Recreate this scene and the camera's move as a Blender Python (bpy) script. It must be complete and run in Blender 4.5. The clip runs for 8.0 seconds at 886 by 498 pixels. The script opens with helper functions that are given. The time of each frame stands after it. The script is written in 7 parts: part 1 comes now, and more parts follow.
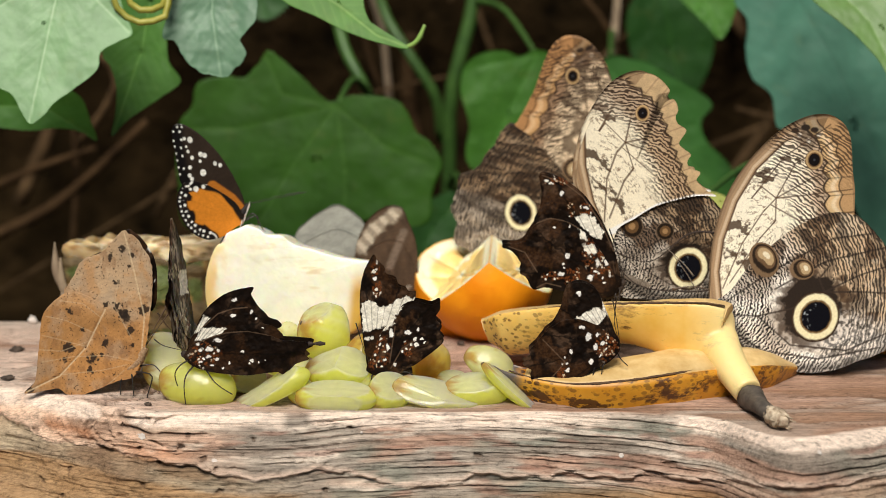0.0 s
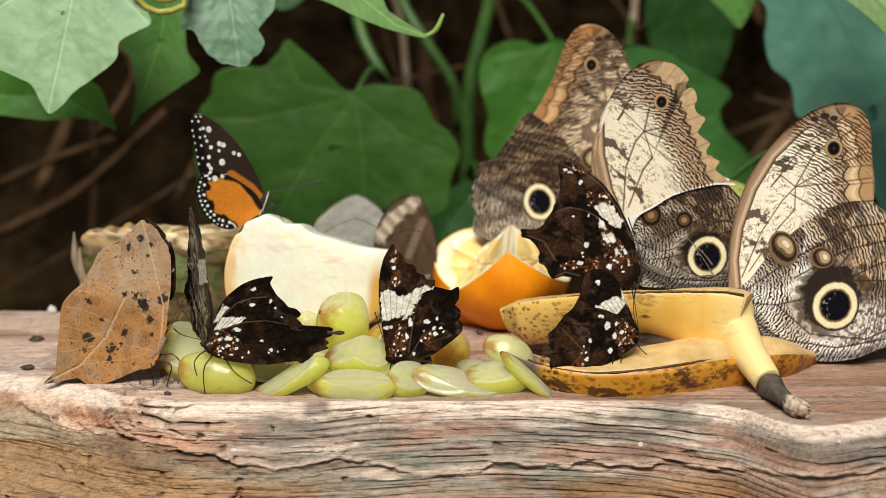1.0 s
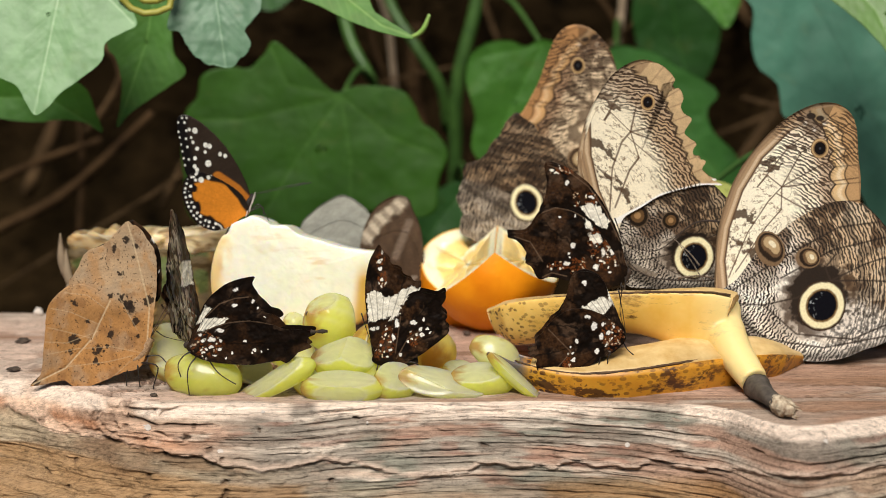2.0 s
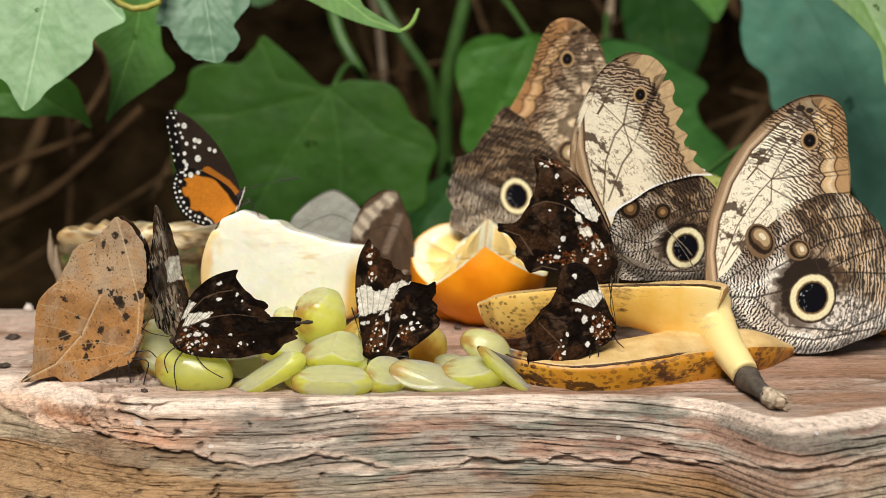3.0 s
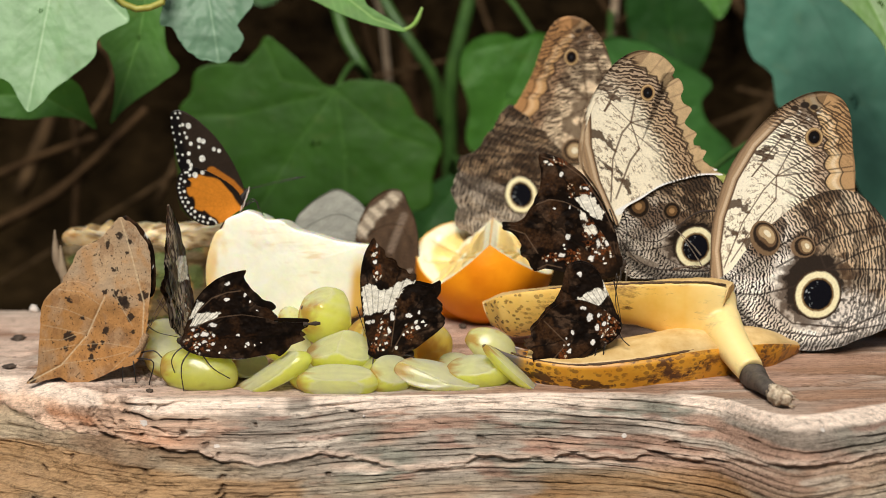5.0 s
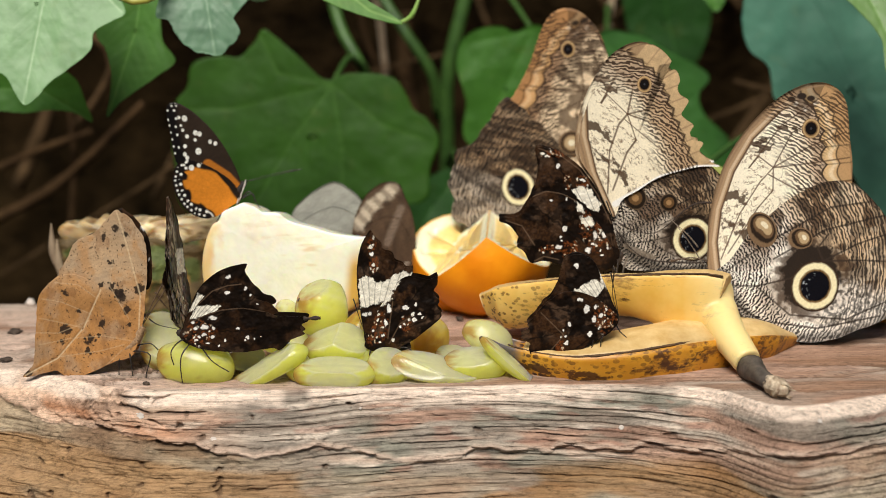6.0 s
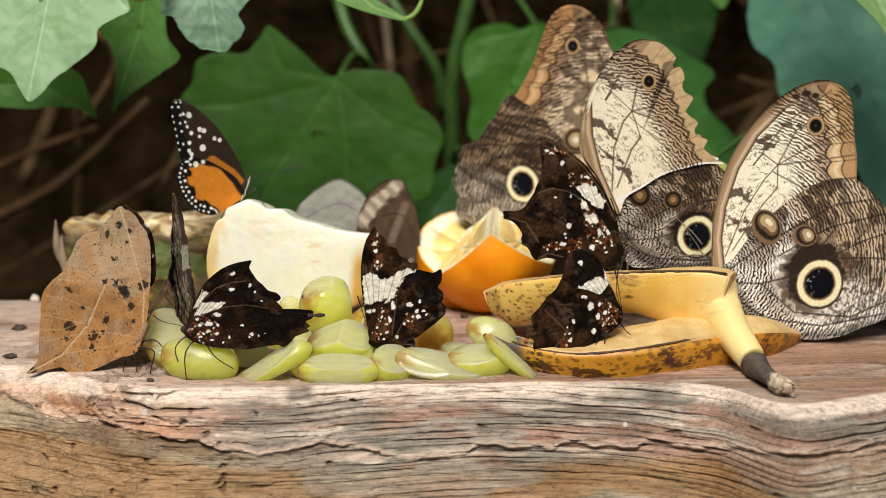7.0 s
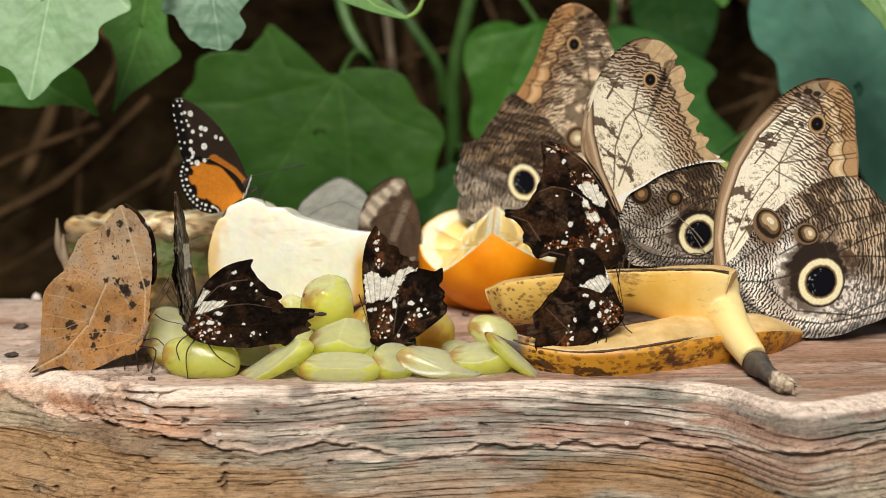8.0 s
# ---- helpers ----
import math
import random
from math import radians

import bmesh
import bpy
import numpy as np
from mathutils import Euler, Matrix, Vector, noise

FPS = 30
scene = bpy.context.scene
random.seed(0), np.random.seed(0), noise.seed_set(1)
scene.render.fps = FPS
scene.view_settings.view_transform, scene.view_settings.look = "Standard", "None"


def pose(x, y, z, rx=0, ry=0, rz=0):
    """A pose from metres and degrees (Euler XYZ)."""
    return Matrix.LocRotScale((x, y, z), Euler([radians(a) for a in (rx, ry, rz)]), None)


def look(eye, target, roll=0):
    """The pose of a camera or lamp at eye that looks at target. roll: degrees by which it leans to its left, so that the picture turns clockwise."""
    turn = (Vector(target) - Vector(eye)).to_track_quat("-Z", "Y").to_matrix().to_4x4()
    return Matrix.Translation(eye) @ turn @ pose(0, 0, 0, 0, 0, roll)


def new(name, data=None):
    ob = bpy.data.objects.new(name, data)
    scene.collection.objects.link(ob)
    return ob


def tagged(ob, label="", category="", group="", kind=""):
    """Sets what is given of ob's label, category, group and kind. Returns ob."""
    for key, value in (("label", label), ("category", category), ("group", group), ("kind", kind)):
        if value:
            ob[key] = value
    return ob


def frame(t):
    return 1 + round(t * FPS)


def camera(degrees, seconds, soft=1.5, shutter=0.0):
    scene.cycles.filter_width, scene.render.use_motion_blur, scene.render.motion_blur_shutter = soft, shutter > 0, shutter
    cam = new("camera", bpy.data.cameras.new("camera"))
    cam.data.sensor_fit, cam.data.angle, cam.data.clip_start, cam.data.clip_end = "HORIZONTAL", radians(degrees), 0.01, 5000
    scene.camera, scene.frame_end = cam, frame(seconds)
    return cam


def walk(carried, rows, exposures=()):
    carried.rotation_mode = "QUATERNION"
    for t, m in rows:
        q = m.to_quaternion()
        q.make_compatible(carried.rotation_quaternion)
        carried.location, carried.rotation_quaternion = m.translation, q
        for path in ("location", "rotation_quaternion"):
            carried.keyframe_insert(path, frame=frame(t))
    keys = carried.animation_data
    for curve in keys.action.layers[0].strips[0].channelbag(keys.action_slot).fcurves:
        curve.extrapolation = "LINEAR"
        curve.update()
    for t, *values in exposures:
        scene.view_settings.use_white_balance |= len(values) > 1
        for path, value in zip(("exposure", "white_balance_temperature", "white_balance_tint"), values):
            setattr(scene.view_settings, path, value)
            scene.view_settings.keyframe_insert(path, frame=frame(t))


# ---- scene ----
cam = camera(22.0, 8.0, soft=0.3)
cam.data.dof.use_dof = True
cam.data.dof.focus_distance = 0.80
cam.data.dof.aperture_fstop = 9.5
PATH = [
    (0.0, (0.00000, -0.79080, 0.21189), (0.00000, 0.00000, 0.05100), -0.000),
    (0.5, (-0.00184, -0.79067, 0.21147), (-0.00453, -0.00010, 0.04948), -0.040),
    (1.0, (-0.00026, -0.79082, 0.21163), (-0.00669, -0.00077, 0.04724), -0.169),
    (1.5, (0.00036, -0.79071, 0.21220), (-0.00617, -0.00081, 0.04706), -0.236),
    (2.0, (0.00111, -0.79027, 0.21123), (-0.00190, -0.00008, 0.04739), -0.242),
    (3.5, (0.00152, -0.78982, 0.21033), (0.00221, -0.00001, 0.04467), -0.548),
    (4.0, (0.00088, -0.78930, 0.21069), (0.00073, 0.00055, 0.04520), -0.638),
    (4.5, (0.00171, -0.78992, 0.21056), (-0.00031, 0.00005, 0.04568), -0.730),
    (6.0, (0.00304, -0.78917, 0.20734), (0.00104, 0.00063, 0.04167), -0.916),
    (6.5, (0.00414, -0.78940, 0.20787), (0.00040, 0.00008, 0.04064), -0.938),
    (7.0, (0.00389, -0.78895, 0.20771), (-0.00044, 0.00055, 0.04061), -0.877),
    (7.5, (0.00536, -0.78874, 0.20772), (0.00089, 0.00044, 0.03912), -0.950),
    (8.0, (0.00429, -0.78876, 0.20811), (-0.00095, 0.00053, 0.04008), -0.927),
]
walk(cam, [(t, look(eye, target, roll)) for t, eye, target, roll in PATH], exposures=[(0.0, -0.01), (8.0, -0.06)])

# ---- daylight ----
SUN_UP, SUN_TURN = 51.0, 188.0
world = bpy.data.worlds.new("daylight")
scene.world = world
world.use_nodes = True
sky = world.node_tree.nodes.new("ShaderNodeTexSky")
sky.sky_type, sky.sun_disc = "NISHITA", False
sky.sun_elevation, sky.sun_rotation = radians(SUN_UP), radians(SUN_TURN)
back = world.node_tree.nodes["Background"]
back.inputs["Strength"].default_value = 0.030
world.node_tree.links.new(sky.outputs[0], back.inputs[0])
sun = new("sun", bpy.data.lights.new("sun", "SUN"))
sun.data.energy, sun.data.angle, sun.data.color = 4.6, radians(28), (1.0, 0.945, 0.85)
a, b = radians(SUN_TURN), radians(SUN_UP)
sun.matrix_world = look((math.sin(a) * math.cos(b) * 5, math.cos(a) * math.cos(b) * 5, math.sin(b) * 5), (0, 0, 0))


# ---- small tools ----
def V2(pts):
    return np.array(pts, float)


def spline(pts, n, closed=True):
    """n points at even steps along a smooth curve through pts."""
    p = np.array(pts, float)
    k = len(p)
    idx = np.arange(k if closed else k - 1)
    s = np.linspace(0, 1, 24, endpoint=False)[:, None, None]
    g = (lambda i: p[i % k]) if closed else (lambda i: p[np.clip(i, 0, k - 1)])
    p0, p1, p2, p3 = g(idx - 1), g(idx), g(idx + 1), g(idx + 2)
    c = 0.5 * (2 * p1 + (p2 - p0) * s + (2 * p0 - 5 * p1 + 4 * p2 - p3) * s**2 + (3 * p1 - p0 - 3 * p2 + p3) * s**3)
    c = np.transpose(c, (1, 0, 2)).reshape(-1, p.shape[1])
    c = np.vstack([c, p[:1] if closed else p[-1:]])
    d = np.concatenate([[0], np.cumsum(np.linalg.norm(np.diff(c, axis=0), axis=1))])
    w = np.linspace(0, d[-1], n, endpoint=not closed)
    return np.stack([np.interp(w, d, c[:, i]) for i in range(p.shape[1])], 1)


TABLES = {}


def vnoise(x, y, seed=0):
    """Smooth value noise in 0..1, one feature a unit."""
    if seed not in TABLES:
        TABLES[seed] = np.random.RandomState(seed + 11).rand(256, 256)
    tab = TABLES[seed]
    x, y = np.asarray(x, float) + 1000, np.asarray(y, float) + 1000
    i, j = np.floor(x).astype(int), np.floor(y).astype(int)
    fx, fy = x - i, y - j
    fx, fy = fx * fx * (3 - 2 * fx), fy * fy * (3 - 2 * fy)
    t = lambda a, b: tab[a % 256, b % 256]
    return (t(i, j) * (1 - fx) + t(i + 1, j) * fx) * (1 - fy) + (t(i, j + 1) * (1 - fx) + t(i + 1, j + 1) * fx) * fy


def fbm(x, y, seed=0, octaves=4):
    total, amp, norm = 0, 1.0, 0
    for o in range(octaves):
        total = total + amp * vnoise(np.asarray(x) * 2**o, np.asarray(y) * 2**o, seed + o * 7)
        norm += amp
        amp *= 0.5
    return total / norm


def cells(x, y, seed=0):
    """Scattered points, one a unit square: distance to the nearest and the next, and a number for the nearest."""
    for q in (seed, seed + 1, seed + 2):
        if q not in TABLES:
            TABLES[q] = np.random.RandomState(q + 11).rand(256, 256)
    x, y = np.asarray(x, float) + 1000, np.asarray(y, float) + 1000
    i, j = np.floor(x).astype(int), np.floor(y).astype(int)
    f1, f2, pick = np.full(x.shape, 9.0), np.full(x.shape, 9.0), np.zeros(x.shape)
    for di in (-1, 0, 1):
        for dj in (-1, 0, 1):
            a, b = (i + di) % 256, (j + dj) % 256
            d = np.hypot(i + di + TABLES[seed][a, b] - x, j + dj + TABLES[seed + 1][a, b] - y)
            near = d < f1
            f2 = np.where(near, f1, np.minimum(f2, d))
            pick = np.where(near, TABLES[seed + 2][a, b], pick)
            f1 = np.where(near, d, f1)
    return f1, f2, pick


def ss(x, a, b):
    t = np.clip((x - a) / (b - a), 0, 1)
    return t * t * (3 - 2 * t)


def seg(u, v, pts):
    """Distance to a polyline, and how far along it the nearest point lies."""
    best, along, run = np.full(np.shape(u), 1e9), np.zeros(np.shape(u)), 0.0
    for (ax, ay), (bx, by) in zip(pts[:-1], pts[1:]):
        dx, dy = bx - ax, by - ay
        ln = math.hypot(dx, dy)
        t = np.clip(((u - ax) * dx + (v - ay) * dy) / (ln * ln + 1e-12), 0, 1)
        d = np.hypot(u - ax - t * dx, v - ay - t * dy)
        along = np.where(d < best, run + t * ln, along)
        best = np.minimum(best, d)
        run += ln
    return best, along


def over(base, col, mask):
    return base * (1 - mask[:, None]) + np.atleast_2d(np.array(col, float)) * mask[:, None]


def mesh_of(name, verts, faces):
    me = bpy.data.meshes.new(name)
    me.from_pydata(np.asarray(verts, float).tolist(), [], faces if isinstance(faces, list) else faces.tolist())
    me.polygons.foreach_set("use_smooth", [True] * len(me.polygons))
    me.update()
    return me


def part(name, data, material, parent, label="", at=None):
    """Links a bmesh or a mesh as one object under a thing or under a part."""
    if isinstance(data, bmesh.types.BMesh):
        me = bpy.data.meshes.new(name)
        data.to_mesh(me)
        data.free()
        me.polygons.foreach_set("use_smooth", [True] * len(me.polygons))
        data = me
    if material and not data.materials:
        data.materials.append(material)
    ob = new(name, data)
    ob.parent = parent
    if at is not None:
        ob.matrix_basis = at
    if label:
        ob["label"] = label
    return ob


def thing(name, m, label, category, group="", kind=""):
    ob = new(name)
    ob.empty_display_size = 0.01
    ob.matrix_basis = m
    return tagged(ob, label, category, group, kind)


def paint(me, key, rgb, alpha):
    at = me.color_attributes.new(key, "FLOAT_COLOR", "POINT")
    data = np.ones((len(me.vertices), 4), np.float32)
    data[:, :3], data[:, 3] = np.clip(rgb, 0, 1), alpha
    at.data.foreach_set("color", data.ravel())


def tube_mesh(name, pts, radii, sides=8, n=None, wobble=0.0):
    """A tapered tube with closed ends along a smooth curve."""
    pts = np.array(pts, float)
    n = n or max(6, len(pts) * 4)
    ctr = spline(pts, n, closed=False)
    rad = np.interp(np.linspace(0, 1, n), np.linspace(0, 1, len(radii)), radii)
    tan = np.gradient(ctr, axis=0)
    tan /= np.linalg.norm(tan, axis=1)[:, None] + 1e-12
    side = np.cross(tan, [0.13, 0.9, 0.41])
    side /= np.linalg.norm(side, axis=1)[:, None] + 1e-12
    nor = np.cross(side, tan)
    ang = np.linspace(0, 2 * np.pi, sides, endpoint=False)
    wob = 1 + wobble * (np.random.RandomState(len(pts) + n).rand(n, sides) - 0.5)
    ring = ctr[:, None] + (side[:, None] * np.cos(ang)[None, :, None] + nor[:, None] * np.sin(ang)[None, :, None]) * (rad[:, None] * wob)[:, :, None]
    verts = np.vstack([ring.reshape(-1, 3), ctr[:1], ctr[-1:]])
    faces = []
    for i in range(n - 1):
        for j in range(sides):
            k = (j + 1) % sides
            faces.append((i * sides + j, i * sides + k, (i + 1) * sides + k, (i + 1) * sides + j))
    for j in range(sides):
        k = (j + 1) % sides
        faces.append((k, j, n * sides))
        faces.append(((n - 1) * sides + j, (n - 1) * sides + k, n * sides + 1))
    return mesh_of(name, verts, faces)


FAR = {}


def sheet_mesh(name, outline, centre, n, m, k, colour, relief=None, thick=0.00025, root=(0, 0), ragged=0.0, seed=1, back_rings=8, outer=False):
    """A thin closed sheet in the x-z plane, its face towards -y. outline and centre in units of k metres, v up.
    colour(u, v) gives the light pigment, the dark pigment and how strongly the fine ripple of the dark one shows."""
    edge = spline(outline, n)
    c = np.array(centre, float)
    if ragged:
        w = np.linspace(0, n / 6.0, n, endpoint=False)
        part_way = np.linspace(0, 1, n, endpoint=False)
        where = ss(part_way, 0.32, 0.40) * ss(part_way, 0.90, 0.84) if outer else 1.0
        edge = c + (edge - c) * (1 - where * ragged * np.clip(fbm(w, w * 0 + seed, seed, 3) - 0.35, 0, 1))[:, None]
    s = np.linspace(0, 1, m + 1)[1:]
    grid = c + s[:, None, None] * (edge - c)[None]
    uv = np.vstack([c[None], grid.reshape(-1, 2)])
    sel = np.unique(np.linspace(0, m - 1, back_rings).round().astype(int))
    uvb = np.vstack([c[None], grid[sel].reshape(-1, 2)])
    rel = (lambda p: relief(p[:, 0], p[:, 1])) if relief else (lambda p: np.zeros(len(p)))
    front = np.stack([uv[:, 0] * k, rel(uv) * k - thick / 2, uv[:, 1] * k * 1.02], 1)
    rear = np.stack([uvb[:, 0] * k, rel(uvb) * k + thick / 2, uvb[:, 1] * k * 1.02], 1)
    nf = len(front)

    def rings(count, start, flip):
        i, j = np.meshgrid(np.arange(count - 1), np.arange(n), indexing="ij")
        a, b = start + 1 + i * n + j, start + 1 + i * n + (j + 1) % n
        q = np.stack([a, b, b + n, a + n], -1).reshape(-1, 4)
        t = np.stack([np.full(n, start), start + 1 + np.arange(n), start + 1 + (np.arange(n) + 1) % n], 1)
        return (q[:, ::-1] if flip else q).tolist() + (t[:, ::-1] if flip else t).tolist()

    j = np.arange(n)
    fa, ba = 1 + (m - 1) * n, nf + 1 + (len(sel) - 1) * n
    rim = np.stack([fa + j, fa + (j + 1) % n, ba + (j + 1) % n, ba + j], 1).tolist()
    area = np.sum(edge[:, 0] * np.roll(edge[:, 1], -1) - np.roll(edge[:, 0], -1) * edge[:, 1])
    me = mesh_of(name, np.vstack([front, rear]), rings(m, 0, area < 0) + rings(len(sel), nf, area > 0) + rim)
    allp = np.vstack([uv, uvb])
    light, dark, amount = colour(allp[:, 0], allp[:, 1])
    paint(me, "pigment", light, 1.0)
    paint(me, "ripple", dark, amount)
    du, dv = allp[:, 0] - root[0], allp[:, 1] - root[1]
    coords = np.stack([np.hypot(du, dv) / 100, np.arctan2(dv, du) * 1.6], 1)
    lay = me.uv_layers.new(name="UVMap")
    loop = np.empty(len(me.loops), np.int32)
    me.loops.foreach_get("vertex_index", loop)
    lay.data.foreach_set("uv", coords[loop].astype(np.float32).ravel())
    FAR[me.name] = (outline, centre, k, colour, relief, root, ragged, seed)
    return me


# ---- materials ----
class Nodes:
    def __init__(self, name, rough=0.6):
        self.m = bpy.data.materials.new(name)
        self.m.use_nodes = True
        self.t = self.m.node_tree
        self.b = self.t.nodes["Principled BSDF"]
        self.b.inputs["Roughness"].default_value = rough

    def add(self, kind, **values):
        nd = self.t.nodes.new("ShaderNode" + kind)
        for key, value in values.items():
            nd.inputs[key.replace("_", " ")].default_value = value
        return nd

    def link(self, a, b):
        self.t.links.new(a, b)

    def noise(self, scale, detail=4, rough=0.6, stretch=None, distortion=0.0, coord="Object"):
        tc = self.add("TexCoord")
        out = tc.outputs[coord]
        if stretch:
            mp = self.add("Mapping")
            mp.inputs["Scale"].default_value = stretch
            self.link(out, mp.inputs["Vector"])
            out = mp.outputs[0]
        nz = self.add("TexNoise", Scale=scale, Detail=detail, Roughness=rough, Distortion=distortion)
        self.link(out, nz.inputs["Vector"])
        return nz.outputs["Fac"]

    def ramp(self, fac, stops):
        r = self.add("ValToRGB")
        els = r.color_ramp.elements
        while len(els) < len(stops):
            els.new(0.5)
        for e, (p, c) in zip(els, stops):
            e.position, e.color = p, (*c, 1) if len(c) == 3 else c
        self.link(fac, r.inputs["Fac"])
        return r.outputs["Color"]

    def mix(self, fac, a, b, blend="MIX"):
        x = self.add("Mix")
        x.data_type, x.blend_type = "RGBA", blend
        for s, v in ((0, fac), (6, a), (7, b)):
            if isinstance(v, bpy.types.NodeSocket):
                self.link(v, x.inputs[s])
            elif isinstance(v, (int, float)):
                x.inputs[s].default_value = v
            else:
                x.inputs[s].default_value = (*v, 1)
        return x.outputs[2]

    def bump(self, height, strength=0.3, dist=0.0003):
        bp = self.add("Bump", Strength=strength, Distance=dist)
        self.link(height, bp.inputs["Height"])
        self.link(bp.outputs[0], self.b.inputs["Normal"])

    def colour(self, socket):
        self.link(socket, self.b.inputs["Base Color"])


GREY = lambda v: (v, v, v)


def wing_material(name, scale, rough=0.7, distortion=5.0, spec=0.1):
    n = Nodes(name, rough)
    pig, rip = n.add("Attribute"), n.add("Attribute")
    pig.attribute_name, rip.attribute_name = "pigment", "ripple"
    uvn = n.add("UVMap")
    uvn.uv_map = "UVMap"
    wave = n.add("TexWave", Scale=scale, Distortion=distortion, Detail=2.0, Detail_Scale=1.6, Detail_Roughness=0.55)
    n.link(uvn.outputs[0], wave.inputs["Vector"])
    sharp = n.ramp(wave.outputs["Fac"], [(0.46, GREY(0)), (0.55, GREY(1))])
    amt = n.add("Math")
    amt.operation = "MULTIPLY"
    n.link(sharp, amt.inputs[0])
    n.link(rip.outputs["Alpha"], amt.inputs[1])
    c = n.mix(amt.outputs[0], pig.outputs["Color"], rip.outputs["Color"])
    fine = n.ramp(n.noise(1900, 3, 0.7), [(0.3, GREY(0.84)), (0.7, GREY(1.08))])
    c = n.mix(1.0, c, fine, "MULTIPLY")
    n.colour(c)
    n.bump(n.noise(1400, 3, 0.7), 0.12, 0.0002)
    n.b.inputs["Specular IOR Level"].default_value = spec
    return n.m


WING = wing_material("owl_wing_scales", 5.2, 0.6, 8.0, 0.2)
DARKWING = wing_material("dark_wing_scales", 3.4, 0.5, 9.0, 0.08)
LEAFWING = wing_material("leaf_wing_scales", 4.0, 0.75)


def plain(name, a, b, scale, rough, bump=0.2, dist=0.0003, spec=0.5):
    n = Nodes(name, rough)
    f1, f2 = n.noise(scale, 5, 0.6), n.noise(scale * 0.17, 2, 0.5)
    c = n.ramp(f1, [(0.3, a), (0.7, b)])
    c = n.mix(1.0, c, n.ramp(f2, [(0.3, GREY(0.75)), (0.7, GREY(1.12))]), "MULTIPLY")
    n.colour(c)
    n.bump(f1, bump, dist)
    n.b.inputs["Specular IOR Level"].default_value = spec
    return n.m


DARK_FUR = plain("dark_fur", (0.012, 0.008, 0.006), (0.06, 0.035, 0.022), 1500, 0.8, 0.6)
GREY_FUR = plain("grey_brown_fur", (0.10, 0.075, 0.055), (0.32, 0.26, 0.2), 1300, 0.85, 0.6)
LEAF_FUR = plain("leaf_brown_fur", (0.22, 0.12, 0.055), (0.46, 0.30, 0.17), 1300, 0.85, 0.6)
CHITIN = plain("black_chitin", (0.010, 0.007, 0.006), (0.03, 0.02, 0.015), 900, 0.4)
BROWN_LEG = plain("brown_leg", (0.06, 0.035, 0.02), (0.14, 0.085, 0.05), 900, 0.5)


def skin_material(name, ground, light, spot, spot_scale, spot_at, rough=0.45, end=None, black=None, blotch=0.62, pale=None):
    """Banana skin: yellow with sugar spots and brown scuffs."""
    n = Nodes(name, rough)
    c = n.ramp(n.noise(60, 4, 0.6), [(0.3, ground), (0.7, light)])
    patch = n.ramp(n.noise(26, 3, 0.6), [(0.42, GREY(0)), (0.62, GREY(1))])
    tc, mp, vo = n.add("TexCoord"), n.add("Mapping"), n.add("TexVoronoi", Scale=spot_scale, Randomness=1.0)
    mp.inputs["Scale"].default_value = (0.6, 1, 1)
    n.link(tc.outputs["Object"], mp.inputs["Vector"])
    n.link(mp.outputs[0], vo.inputs["Vector"])
    dots = n.ramp(vo.outputs["Distance"], [(spot_at, GREY(1)), (spot_at + 0.06, GREY(0))])
    some = n.ramp(n.noise(spot_scale * 0.45, 2, 0.5), [(0.42, GREY(0)), (0.50, GREY(1))])
    if end:
        sx = n.add("SeparateXYZ")
        n.link(tc.outputs["Object"], sx.inputs[0])
        along = n.add("MapRange")
        along.inputs[1].default_value, along.inputs[2].default_value = end
        along.inputs[3].default_value, along.inputs[4].default_value = 1.0, 0.0
        n.link(sx.outputs["X"], along.inputs[0])
        some = n.mix(1.0, some, along.outputs[0], "MULTIPLY")
    c = n.mix(n.mix(1.0, n.mix(1.0, dots, some, "MULTIPLY"), n.mix(0.5, GREY(1), patch), "MULTIPLY"), c, spot)
    scuff = n.ramp(n.noise(120, 6, 0.75, stretch=(0.25, 1, 1)), [(0.55, GREY(0)), (0.66, GREY(0.85))])
    c = n.mix(scuff, c, tuple(v * 1.6 for v in spot))
    c = n.mix(n.ramp(n.noise(95, 5, 0.7, stretch=(0.5, 1, 1)), [(blotch, GREY(0)), (blotch + 0.05, GREY(0.9))]), c, tuple(v * 0.9 for v in spot))
    if black:
        bx, br = n.add("SeparateXYZ"), n.add("MapRange")
        n.link(tc.outputs["Object"], bx.inputs[0])
        wob = n.add("Math")
        wob.operation = "MULTIPLY_ADD"
        n.link(n.noise(140, 4, 0.7), wob.inputs[0])
        wob.inputs[1].default_value = 0.012
        n.link(bx.outputs["X"], wob.inputs[2])
        br.inputs[1].default_value, br.inputs[2].default_value = black
        br.inputs[3].default_value, br.inputs[4].default_value = 1.0, 0.0
        n.link(wob.outputs[0], br.inputs[0])
        c = n.mix(br.outputs[0], c, (0.12, 0.10, 0.095))
    if pale:
        px, pr = n.add("SeparateXYZ"), n.add("MapRange")
        n.link(tc.outputs["Object"], px.inputs[0])
        pr.inputs[1].default_value, pr.inputs[2].default_value = pale
        n.link(px.outputs["X"], pr.inputs[0])
        c = n.mix(n.mix(1.0, pr.outputs[0], GREY(0.75), "MULTIPLY"), c, (0.92, 0.76, 0.36))
    n.colour(c)
    n.bump(n.noise(300, 4, 0.6), 0.15, 0.0004)
    n.b.inputs["Subsurface Weight"].default_value = 0.1
    n.b.inputs["Subsurface Radius"].default_value = (0.004, 0.002, 0.0008)
    return n.m


